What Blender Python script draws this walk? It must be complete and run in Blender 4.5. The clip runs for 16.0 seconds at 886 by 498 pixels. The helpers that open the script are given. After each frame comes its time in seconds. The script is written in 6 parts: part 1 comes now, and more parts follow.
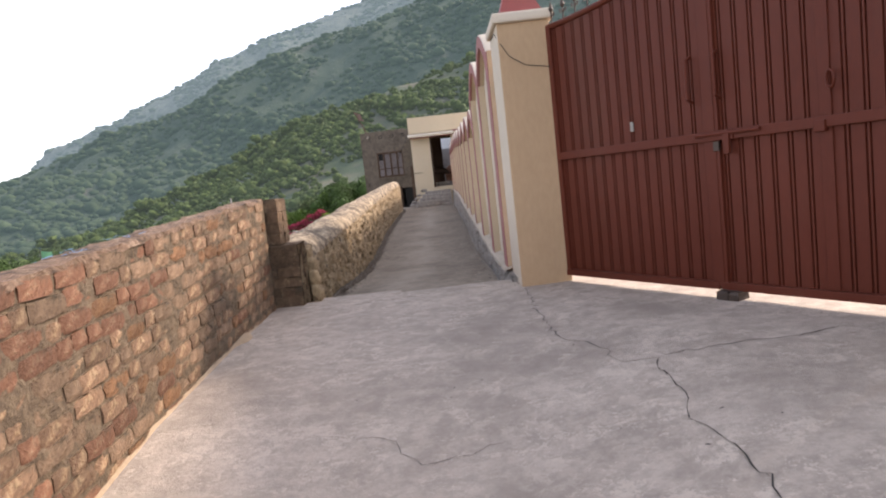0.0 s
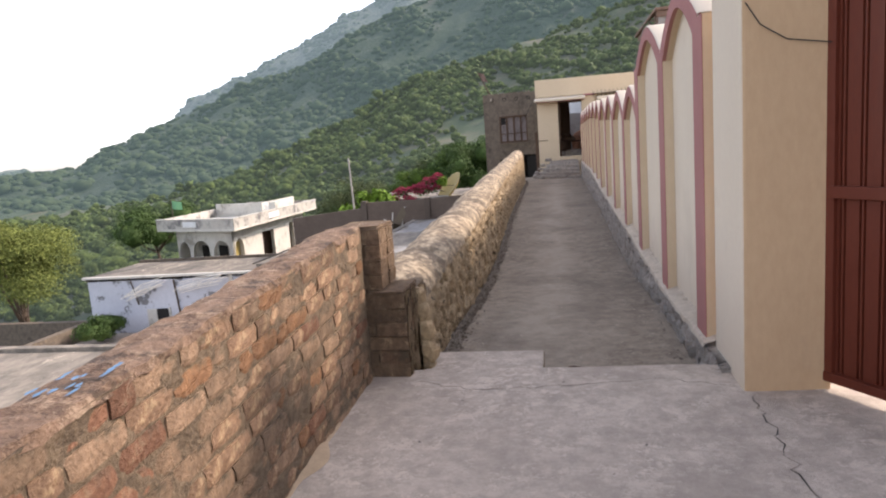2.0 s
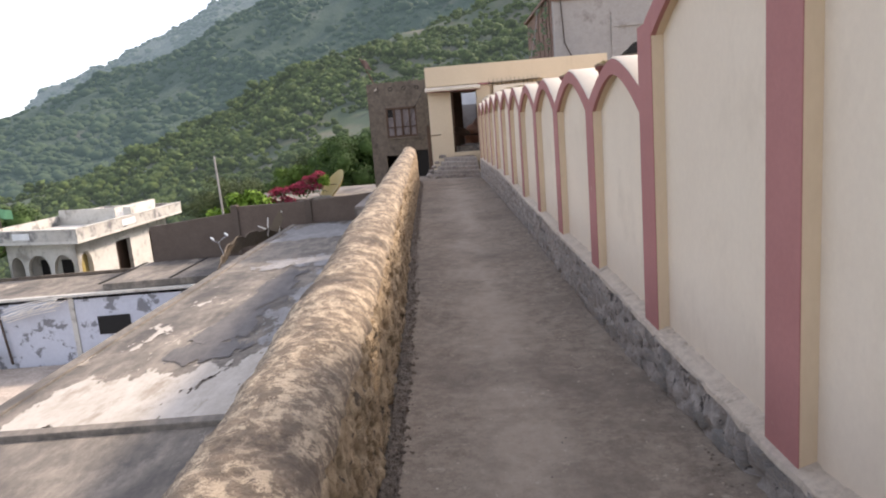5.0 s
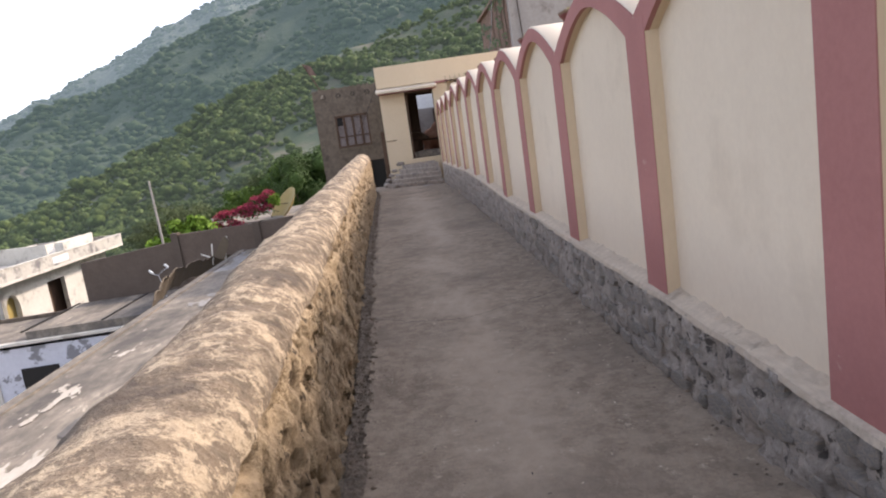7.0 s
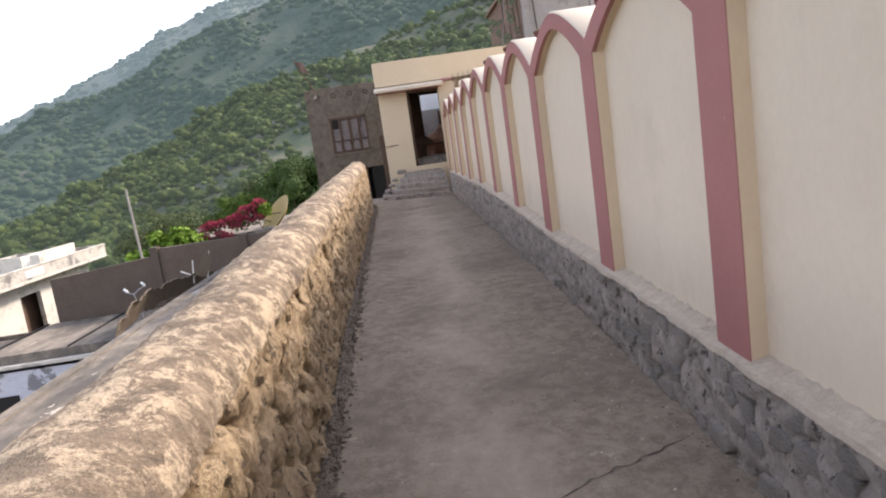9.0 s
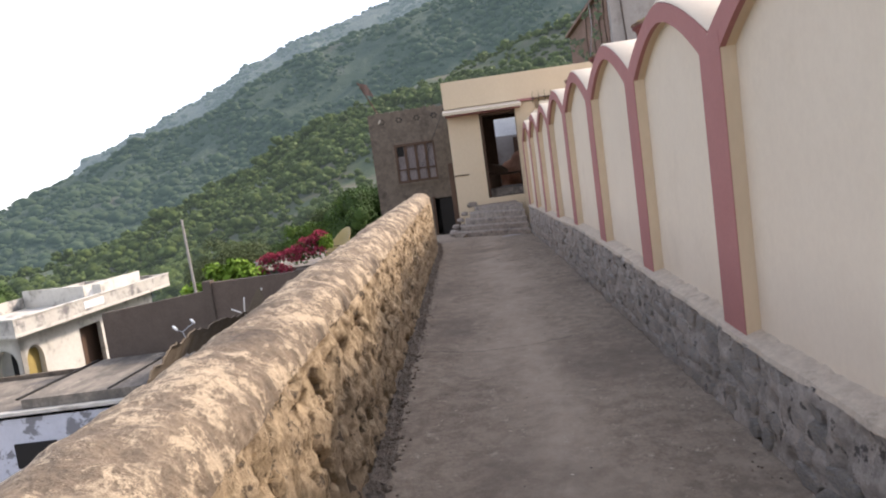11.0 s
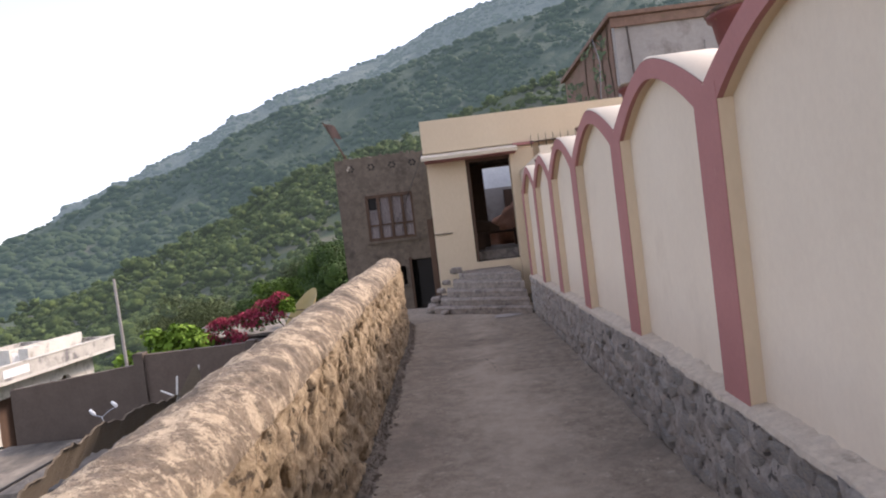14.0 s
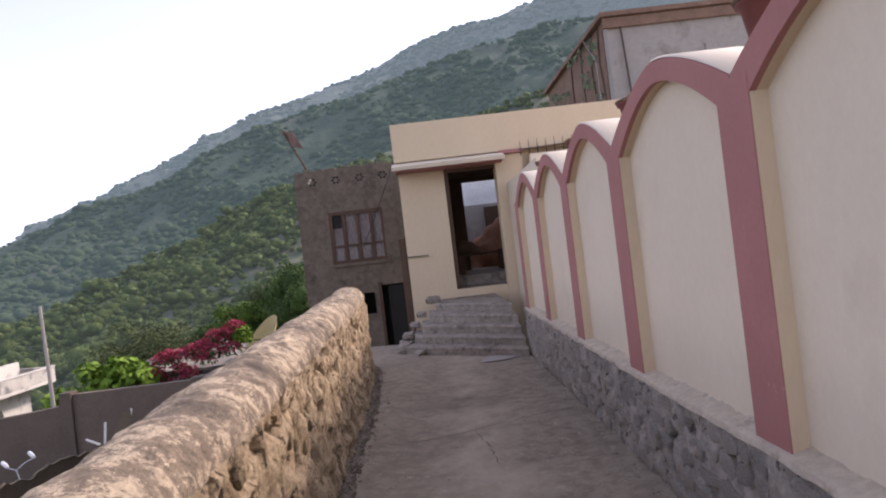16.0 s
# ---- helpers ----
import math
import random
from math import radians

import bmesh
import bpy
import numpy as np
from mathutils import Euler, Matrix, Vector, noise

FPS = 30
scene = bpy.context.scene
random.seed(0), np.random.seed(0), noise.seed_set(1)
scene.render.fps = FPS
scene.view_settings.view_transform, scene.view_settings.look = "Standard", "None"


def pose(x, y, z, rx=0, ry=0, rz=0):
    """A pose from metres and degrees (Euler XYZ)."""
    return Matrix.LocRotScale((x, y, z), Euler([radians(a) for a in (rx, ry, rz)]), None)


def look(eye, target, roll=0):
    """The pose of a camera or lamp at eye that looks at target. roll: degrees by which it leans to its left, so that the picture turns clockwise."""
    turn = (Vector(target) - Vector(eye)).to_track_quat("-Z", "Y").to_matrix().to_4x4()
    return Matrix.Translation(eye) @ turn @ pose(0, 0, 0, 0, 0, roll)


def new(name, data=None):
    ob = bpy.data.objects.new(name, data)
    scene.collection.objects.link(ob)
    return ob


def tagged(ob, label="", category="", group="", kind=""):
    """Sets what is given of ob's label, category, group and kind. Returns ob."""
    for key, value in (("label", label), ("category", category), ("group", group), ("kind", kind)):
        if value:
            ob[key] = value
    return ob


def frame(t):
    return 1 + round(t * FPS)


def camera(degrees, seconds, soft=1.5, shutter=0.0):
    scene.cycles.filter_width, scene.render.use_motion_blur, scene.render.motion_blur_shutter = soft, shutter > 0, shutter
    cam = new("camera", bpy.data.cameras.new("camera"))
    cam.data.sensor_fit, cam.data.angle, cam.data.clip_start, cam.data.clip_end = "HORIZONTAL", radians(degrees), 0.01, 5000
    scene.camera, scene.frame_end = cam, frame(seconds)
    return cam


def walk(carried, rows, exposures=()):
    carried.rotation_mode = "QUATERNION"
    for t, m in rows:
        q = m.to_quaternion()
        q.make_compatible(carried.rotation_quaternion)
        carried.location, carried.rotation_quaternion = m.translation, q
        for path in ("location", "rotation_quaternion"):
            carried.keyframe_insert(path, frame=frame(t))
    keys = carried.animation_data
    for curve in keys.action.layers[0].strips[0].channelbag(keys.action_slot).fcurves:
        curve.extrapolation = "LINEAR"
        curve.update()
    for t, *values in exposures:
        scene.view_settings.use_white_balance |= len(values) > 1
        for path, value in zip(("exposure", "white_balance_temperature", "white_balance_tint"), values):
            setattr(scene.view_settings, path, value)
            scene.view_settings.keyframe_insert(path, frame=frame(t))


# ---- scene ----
cam = camera(67.4, 16.0, 2.0)
PATH = [
    (0, (-0.575, -9.450, 0.851), (-0.588, -7.460, 0.646), -6.4),
    (0.5, (-0.641, -8.965, 0.963), (-0.826, -6.983, 0.766), -6.4),
    (1, (-0.755, -8.467, 1.136), (-0.885, -6.485, 0.888), -4.6),
    (1.5, (-0.778, -8.047, 1.262), (-1.074, -6.088, 0.990), -3.9),
    (2, (-0.895, -7.597, 1.283), (-1.252, -5.652, 0.986), -4.3),
    (2.5, (-0.956, -7.188, 1.278), (-1.213, -5.239, 0.911), -5.0),
    (3, (-1.029, -6.580, 1.344), (-1.263, -4.625, 0.991), -5.2),
    (3.5, (-1.133, -6.050, 1.395), (-1.265, -4.083, 1.058), -5.4),
    (5.8, (-1.419, -3.366, 1.423), (-1.395, -1.399, 1.064), -5.9),
    (6, (-1.400, -3.157, 1.366), (-1.371, -1.192, 0.999), -7.2),
    (6.5, (-1.394, -2.506, 1.229), (-1.354, -0.539, 0.871), -9.0),
    (7, (-1.388, -1.819, 1.079), (-1.298, 0.153, 0.759), -8.2),
    (7.5, (-1.359, -1.090, 1.078), (-1.286, 0.881, 0.747), -9.6),
    (8, (-1.330, -0.399, 1.084), (-1.124, 1.565, 0.771), -7.6),
    (8.5, (-1.246, 0.260, 1.110), (-1.138, 2.226, 0.764), -9.5),
    (9, (-1.312, 0.960, 1.158), (-1.229, 2.934, 0.848), -8.2),
    (9.5, (-1.302, 1.553, 1.121), (-1.285, 3.537, 0.868), -8.8),
    (9.7, (-1.321, 1.802, 1.138), (-1.350, 3.778, 0.826), -9.0),
    (11.8, (-1.207, 4.751, 1.203), (-1.346, 6.744, 1.103), -8.4),
    (12, (-1.168, 4.982, 1.222), (-1.374, 6.970, 1.143), -11.0),
    (12.5, (-1.164, 5.603, 1.217), (-1.334, 7.592, 1.097), -7.3),
    (13, (-1.128, 6.268, 1.211), (-1.179, 8.263, 1.086), -11.3),
    (13.5, (-1.182, 6.809, 1.257), (-1.338, 8.800, 1.158), -8.9),
    (14, (-1.282, 7.347, 1.317), (-1.325, 9.346, 1.272), -6.9),
    (14.5, (-1.263, 7.921, 1.329), (-1.320, 9.920, 1.335), -7.6),
    (15, (-1.376, 8.533, 1.346), (-1.399, 10.532, 1.337), -6.1),
    (15.5, (-1.335, 9.088, 1.336), (-1.270, 11.087, 1.323), -6.1),
    (16, (-1.335, 9.631, 1.348), (-1.292, 11.630, 1.356), -6.8),
]
walk(cam, [(t, look(eye, target, roll)) for t, eye, target, roll in PATH],
     [(0.0, 1.41, 6450, 18), (3.5, 1.46, 6420, 18), (6.0, 1.38, 6400, 19), (7.5, 1.42, 6400, 19), (9.5, 1.52, 6400, 18), (12.0, 1.25, 6320, 18), (14.0, 1.2, 6250, 22), (16.0, 1.08, 6180, 26)])

# ---- world, sun, exposure ----
SUN_AZ, SUN_EL = radians(58), radians(36)      # from +y towards +x, and above the horizon
world = bpy.data.worlds.new("sky")
scene.world = world
world.use_nodes = True
wn, wl = world.node_tree.nodes, world.node_tree.links
sky = wn.new("ShaderNodeTexSky")
sky.sky_type, sky.sun_disc = "NISHITA", False
sky.sun_elevation, sky.sun_rotation = SUN_EL, SUN_AZ
sky.air_density, sky.dust_density, sky.ozone_density, sky.altitude = 1.0, 1.8, 1.0, 300
haze = wn.new("ShaderNodeHueSaturation")      # dusty air takes most of the blue out of the sky
haze.inputs["Saturation"].default_value = 0.45
wl.new(sky.outputs[0], haze.inputs["Color"])
wl.new(haze.outputs[0], wn["Background"].inputs[0])
wn["Background"].inputs[1].default_value = 0.15
sun = new("sun", bpy.data.lights.new("sun", "SUN"))
sun.data.energy, sun.data.angle, sun.data.color = 2.0, radians(5.0), (1.0, 0.87, 0.70)
sun_dir = Vector((math.sin(SUN_AZ) * math.cos(SUN_EL), math.cos(SUN_AZ) * math.cos(SUN_EL), math.sin(SUN_EL)))
sun.matrix_world = look(sun_dir * 60, (0, 0, 0))


# ---- materials ----
def mat(name, base, dark=None, light=None, rough=0.85, big=1.2, fine=14.0, bump=0.25, depth=0.01, metal=0.0,
        per_object=0.0, per_island=0.0, stain=None, stain_scale=0.5, stain_cut=(0.5, 0.62), stretch=(1, 1, 1), haze_glow=None, spec=0.3, plain=0.45, track=None, dust=None):
    """Surface with broad and fine variation, relief, and optional stains of their own shape."""
    m = bpy.data.materials.new(name)
    m.use_nodes = True
    n, l = m.node_tree.nodes, m.node_tree.links
    b = n["Principled BSDF"]
    dark = dark or tuple(c * 0.72 for c in base)
    light = light or tuple(min(1, c * 1.22) for c in base)
    tc = n.new("ShaderNodeTexCoord")
    mp = n.new("ShaderNodeMapping")
    mp.inputs["Scale"].default_value = stretch
    l.new(tc.outputs["Object"], mp.inputs[0])

    def tex(scale, detail, rough_=0.6):
        t = n.new("ShaderNodeTexNoise")
        t.inputs["Scale"].default_value, t.inputs["Detail"].default_value, t.inputs["Roughness"].default_value = scale, detail, rough_
        l.new(mp.outputs[0], t.inputs["Vector"])
        return t

    def ramp(src, lo, hi, c0, c1):
        r = n.new("ShaderNodeValToRGB")
        r.color_ramp.elements[0].position, r.color_ramp.elements[1].position = lo, hi
        r.color_ramp.elements[0].color, r.color_ramp.elements[1].color = (*c0, 1), (*c1, 1)
        l.new(src, r.inputs[0])
        return r.outputs[0]

    def mix(fac, a, c, how="MIX"):
        x = n.new("ShaderNodeMix")
        x.data_type, x.blend_type = "RGBA", how
        for sock, v in ((x.inputs[0], fac), (x.inputs[6], a), (x.inputs[7], c)):
            if isinstance(v, (int, float)):
                sock.default_value = v
            elif isinstance(v, tuple):
                sock.default_value = (*v, 1)
            else:
                l.new(v, sock)
        return x.outputs[2]

    n1, n2 = tex(big, 5), tex(fine, 6, 0.7)
    col = mix(0.5, ramp(n1.outputs[0], 0.36, 0.64, dark, light), ramp(n2.outputs[0], 0.36, 0.64, dark, light))
    if plain < 0.4:      # rough surfaces carry blotches between the two sizes as well
        n3 = tex(math.sqrt(big * fine), 8, 0.75)
        col = mix(0.45, col, ramp(n3.outputs[0], 0.42, 0.58, dark, light))
    col = mix(plain, col, base)
    if track:      # a strip worn pale by feet: centre, half-width, colour
        sp, wob, off, ab = n.new("ShaderNodeSeparateXYZ"), tex(0.9, 7, 0.7), n.new("ShaderNodeMath"), n.new("ShaderNodeMath")
        l.new(tc.outputs["Object"], sp.inputs[0])
        off.operation, ab.operation = "MULTIPLY_ADD", "ABSOLUTE"
        l.new(wob.outputs[0], off.inputs[0])
        off.inputs[1].default_value = 1.5
        su = n.new("ShaderNodeMath")
        su.operation = "ADD"
        l.new(sp.outputs[0], off.inputs[2])
        l.new(off.outputs[0], su.inputs[0])
        su.inputs[1].default_value = -track[0] - 0.75
        l.new(su.outputs[0], ab.inputs[0])
        col = mix(ramp(ab.outputs[0], 0.0, track[1], (0.62,) * 3, (0, 0, 0)), col, track[2])
    if dust:       # pale crust in small crisp patches
        dt = tex(dust[1], 10, 0.86)
        col = mix(ramp(dt.outputs[0], dust[2], dust[2] + 0.022, (0, 0, 0), (1, 1, 1)), col, dust[0])
    if stain:
        st = tex(stain_scale, 8, 0.68)
        fac = ramp(st.outputs[0], stain_cut[0], stain_cut[1], (0, 0, 0), (1, 1, 1))
        col = mix(fac, col, stain)
    for amount, sock in ((per_object, "object"), (per_island, "island")):
        if amount:
            g = n.new("ShaderNodeObjectInfo") if sock == "object" else n.new("ShaderNodeNewGeometry")
            v = g.outputs["Random"] if sock == "object" else g.outputs["Random Per Island"]
            lo, hi = 1 - amount, 1 + amount
            col = mix(1.0, col, ramp(v, 0, 1, (lo, lo, lo * 0.97), (hi, hi * 0.97, hi * 0.93)), "MULTIPLY")
    l.new(col, b.inputs["Base Color"])
    b.inputs["Metallic"].default_value = metal
    b.inputs["Specular IOR Level"].default_value = spec
    rr = ramp(n2.outputs[0], 0.2, 0.8, (rough - 0.1,) * 3, (min(1, rough + 0.1),) * 3)
    l.new(rr, b.inputs["Roughness"])
    if bump:
        bp = n.new("ShaderNodeBump")
        bp.inputs["Strength"].default_value, bp.inputs["Distance"].default_value = bump, depth
        l.new(n2.outputs[0], bp.inputs["Height"])
        l.new(bp.outputs[0], b.inputs["Normal"])
    # faint self-glow that stands in for haze over distant ground
    if haze_glow:
        b.inputs["Emission Color"].default_value, b.inputs["Emission Strength"].default_value = (*haze_glow[0], 1), haze_glow[1]
    return m


def foliage_mat(name, base, spread=0.5, haze_glow=None):
    m = mat(name, base, rough=0.7, big=0.05, fine=3, bump=0, per_island=spread, spec=0.15, haze_glow=haze_glow)
    m.node_tree.nodes["Principled BSDF"].inputs["Transmission Weight"].default_value = 0.0
    return m


M = dict(
    concrete=mat("platform_concrete", (0.473, 0.395, 0.32), (0.3, 0.249, 0.201), (0.626, 0.53, 0.431), big=2.1, fine=44, bump=0.7, depth=0.010, stain=(0.325, 0.27, 0.219), stain_scale=1.1, stain_cut=(0.48, 0.70), plain=0.25, dust=((0.601, 0.511, 0.415), 6.0, 0.535)),
    lane=mat("lane_concrete", (0.259, 0.208, 0.155), (0.14, 0.111, 0.0828), (0.41, 0.34, 0.258), big=1.6, fine=40, bump=0.8, depth=0.012, stain=(0.166, 0.135, 0.103), stain_scale=0.8, stain_cut=(0.50, 0.68), stretch=(1.1, 1.0, 1), plain=0.25, track=(-1.05, 0.42, (0.437, 0.364, 0.28)), dust=((0.437, 0.371, 0.285), 9.0, 0.585)),
    dirt=mat("banked_dirt", (0.20, 0.162, 0.125), (0.10, 0.08, 0.062), (0.32, 0.265, 0.205), big=9, fine=60, bump=1.0, depth=0.03, plain=0.1),
    crack=mat("crack_dirt", (0.055, 0.05, 0.045), bump=0.1),
    cream=mat("cream_plaster", (0.655, 0.563, 0.437), (0.598, 0.506, 0.388), (0.712, 0.62, 0.485), rough=0.75, big=1.1, fine=30, bump=0.12, depth=0.004, stain=(0.551, 0.465, 0.351), stain_scale=1.4, stain_cut=(0.56, 0.80), stretch=(1, 1, 0.75)),
    # porch plaster; also stands in for shaded cream on pillar sides and soffits
    ochre=mat("warm_and_shaded_cream", (0.62, 0.49, 0.33), (0.55, 0.43, 0.29), (0.68, 0.55, 0.38), rough=0.75, big=0.8, fine=24, bump=0.15, depth=0.004, stain=(0.50, 0.39, 0.27), stain_scale=0.7, stain_cut=(0.58, 0.78), stretch=(1, 1, 0.4)),
    tan=mat("tan_plaster", (0.52, 0.355, 0.205), (0.45, 0.30, 0.17), (0.59, 0.41, 0.25), rough=0.8, big=1.3, fine=30, bump=0.15, depth=0.004, stain=(0.42, 0.29, 0.18), stain_scale=2.0, stain_cut=(0.58, 0.74), stretch=(1, 1, 0.4)),
    pink=mat("dusty_pink_paint", (0.36, 0.16, 0.144), (0.3, 0.13, 0.118), (0.42, 0.2, 0.18), rough=0.7, big=2, fine=35, bump=0.18, depth=0.005, stain=(0.46, 0.29, 0.247), stain_scale=7, stain_cut=(0.66, 0.74), spec=0.2),
    red=mat("red_cap_paint", (0.30, 0.075, 0.06), rough=0.6, bump=0.15),
    gate=mat("red_oxide_gate_paint", (0.120, 0.0272, 0.0140), (0.093, 0.021, 0.0108), (0.152, 0.0375, 0.0205), rough=0.5, big=1.5, fine=40, bump=0.08, depth=0.003, stretch=(1, 1, 0.3), spec=0.22, stain=(0.129, 0.043, 0.0258), stain_scale=1.3, stain_cut=(0.52, 0.75)),
    iron=mat("dark_iron", (0.10, 0.075, 0.06), rough=0.55, metal=0.5, bump=0.2),
    brick=mat("weathered_brick", (0.222, 0.138, 0.088), (0.098, 0.062, 0.043), (0.35, 0.222, 0.138), big=9, fine=60, bump=0.9, depth=0.014, per_object=0.30, plain=0.2, stain=(0.11, 0.085, 0.0579), stain_scale=4.0, stain_cut=(0.52, 0.66), dust=((0.367, 0.264, 0.161), 14.0, 0.55)),
    brick_red=mat("fresh_red_brick", (0.215, 0.105, 0.063), (0.11, 0.055, 0.036), (0.30, 0.155, 0.094), big=9, fine=60, bump=0.9, depth=0.014, per_object=0.30, plain=0.2, stain=(0.132, 0.0825, 0.055), stain_scale=5, stain_cut=(0.52, 0.66), dust=((0.286, 0.187, 0.121), 15.0, 0.56)),
    # brick darkened in its colour for the pier's side away from the sun
    brick_shaded=mat("shaded_brick", (0.173, 0.113, 0.0718), (0.0828, 0.058, 0.0386), (0.276, 0.186, 0.117), big=6, fine=45, bump=1.0, depth=0.02, per_object=0.22, plain=0.2, dust=((0.304, 0.221, 0.138), 12.0, 0.56)),
    mortar=mat("mud_mortar", (0.165, 0.12, 0.078), (0.07, 0.052, 0.035), (0.26, 0.19, 0.122), big=8, fine=45, bump=1.0, depth=0.02, plain=0.2),
    brickcap=mat("brick_cap_plaster", (0.205, 0.128, 0.085), (0.10, 0.064, 0.044), (0.32, 0.21, 0.14), big=7, fine=44, bump=1.0, depth=0.022, plain=0.1, stain=(0.10, 0.07, 0.05), stain_scale=9, stain_cut=(0.53, 0.62), dust=((0.35, 0.25, 0.17), 12.0, 0.54)),
    rubble=mat("rubble_mortar", (0.43, 0.32, 0.195), (0.24, 0.175, 0.108), (0.60, 0.46, 0.29), big=5, fine=30, bump=1.0, depth=0.03, stain=(0.12, 0.09, 0.06), stain_scale=11, stain_cut=(0.565, 0.61), stretch=(1, 1.1, 1.0), plain=0.2),
    coping=mat("weathered_cap_plaster", (0.236, 0.182, 0.124), (0.115, 0.0897, 0.0655), (0.356, 0.276, 0.19), big=5, fine=30, bump=1.0, depth=0.025, stain=(0.132, 0.103, 0.0759), stain_scale=2.5, stain_cut=(0.5, 0.64), plain=0.2, dust=((0.54, 0.43, 0.295), 8.0, 0.505)),
    rubble_stone=mat("sandy_rubble_stone", (0.41, 0.302, 0.18), (0.25, 0.183, 0.11), (0.56, 0.425, 0.26), big=7, fine=32, bump=1.0, depth=0.025, per_object=0.26, plain=0.2),
    plinth=mat("plinth_mortar", (0.38, 0.34, 0.297), (0.22, 0.195, 0.17), (0.57, 0.51, 0.44), big=5, fine=26, bump=1.0, depth=0.035, stain=(0.11, 0.098, 0.087), stain_scale=14, stain_cut=(0.565, 0.61), plain=0.12),
    plinth_stone=mat("grey_plinth_stone", (0.43, 0.40, 0.37), (0.28, 0.262, 0.243), (0.58, 0.54, 0.495), big=9, fine=40, bump=1.0, depth=0.025, per_object=0.14, plain=0.12, stain=(0.50, 0.44, 0.36), stain_scale=7, stain_cut=(0.50, 0.62)),
    roof=mat("stained_roof_screed", (0.211, 0.184, 0.149), (0.0792, 0.0715, 0.0605), (0.359, 0.308, 0.242), big=0.55, fine=7, bump=0.4, depth=0.02, stain=(0.095, 0.0851, 0.0734), stain_scale=0.5, stain_cut=(0.49, 0.64), stretch=(1, 0.45, 1), plain=0.2, dust=((0.52, 0.45, 0.35), 0.9, 0.60)),
    limewash=mat("worn_limewash", (0.47, 0.425, 0.355), (0.34, 0.295, 0.23), (0.60, 0.555, 0.48), big=0.8, fine=9, bump=0.3, depth=0.01, stretch=(1, 0.4, 1), plain=0.35, stain=(0.29, 0.24, 0.18), stain_scale=1.4, stain_cut=(0.54, 0.66)),
    dark_strip=mat("dark_roof_strip", (0.135, 0.126, 0.117), (0.085, 0.080, 0.075), (0.20, 0.182, 0.162), big=1.2, fine=12, bump=0.3, depth=0.01, stretch=(1, 0.4, 1), plain=0.3),
    pale_screed=mat("pale_smooth_screed", (0.27, 0.257, 0.24), (0.17, 0.16, 0.147), (0.38, 0.365, 0.34), big=0.9, fine=10, bump=0.3, depth=0.01, stretch=(1, 0.4, 1), plain=0.3),
    white=mat("weathered_whitewash", (0.568, 0.542, 0.473), (0.43, 0.404, 0.344), (0.654, 0.628, 0.568), big=0.8, fine=8, bump=0.2, stain=(0.31, 0.284, 0.241), stain_scale=1.0, stain_cut=(0.53, 0.64)),
    parapet_stain=mat("streaked_parapet", (0.48, 0.448, 0.384), (0.336, 0.312, 0.272), (0.576, 0.552, 0.488), big=0.9, fine=7, bump=0.2, stain=(0.176, 0.168, 0.16), stain_scale=1.1, stain_cut=(0.49, 0.62)),
    blue=mat("pale_blue_limewash", (0.54, 0.555, 0.60), (0.44, 0.455, 0.50), (0.62, 0.635, 0.68), big=0.7, fine=7, bump=0.2, stain=(0.22, 0.22, 0.23), stain_scale=1.2, stain_cut=(0.555, 0.585)),
    darkwall=mat("dark_block_wall", (0.125, 0.096, 0.077), (0.088, 0.066, 0.052), (0.17, 0.132, 0.106), big=1.2, fine=12, bump=0.5, depth=0.02, per_object=0.12),
    cement=mat("grey_cement_render", (0.149, 0.116, 0.0857), (0.09, 0.0704, 0.0521), (0.211, 0.167, 0.124), big=1.6, fine=14, bump=0.7, depth=0.02, stain=(0.0765, 0.0616, 0.047), stain_scale=1.6, stain_cut=(0.52, 0.66), plain=0.25),
    grey=mat("pale_grey_render", (0.36, 0.325, 0.29), (0.27, 0.245, 0.22), (0.44, 0.40, 0.36), big=0.9, fine=8, bump=0.35, depth=0.012, stain=(0.22, 0.19, 0.165), stain_scale=0.9, stain_cut=(0.54, 0.68)),
    oldbrick=mat("old_brick_flank", (0.22, 0.13, 0.09), (0.13, 0.08, 0.06), (0.32, 0.21, 0.15), big=2.2, fine=14, bump=0.8, depth=0.03, stain=(0.10, 0.12, 0.05), stain_scale=1.5, stain_cut=(0.58, 0.68)),
    wood=mat("old_brown_wood", (0.09, 0.0525, 0.0338), (0.0562, 0.0338, 0.0225), (0.143, 0.09, 0.06), big=3, fine=30, bump=0.4, stretch=(1, 1, 0.2)),
    curtain=mat("faded_grey_curtain", (0.21, 0.175, 0.165), (0.13, 0.108, 0.10), (0.29, 0.245, 0.23), big=4, fine=16, bump=0.3, stretch=(3, 1, 0.6), plain=0.2),
    fillet=mat("crumbling_mortar_fillet", (0.57, 0.49, 0.385), (0.42, 0.355, 0.275), (0.68, 0.59, 0.47), big=8, fine=34, bump=1.0, depth=0.015, plain=0.25, stain=(0.36, 0.305, 0.24), stain_scale=6, stain_cut=(0.58, 0.68)),
    # near-black that paints shade in openings; also roof joints and a pane
    black=mat("shade_and_joint_black", (0.022, 0.02, 0.018), bump=0),
    step=mat("worn_stone_step", (0.276, 0.23, 0.19), (0.149, 0.124, 0.103), (0.414, 0.356, 0.299), big=3.5, fine=20, bump=0.9, depth=0.02, plain=0.2, stain=(0.138, 0.115, 0.0978), stain_scale=3, stain_cut=(0.54, 0.64)),
    terracotta=mat("painted_clay_pot", (0.16, 0.05, 0.045), rough=0.6, big=6, fine=30, bump=0.3),
    straw=mat("dry_plant", (0.34, 0.27, 0.13), rough=0.9, bump=0.2, per_island=0.4),
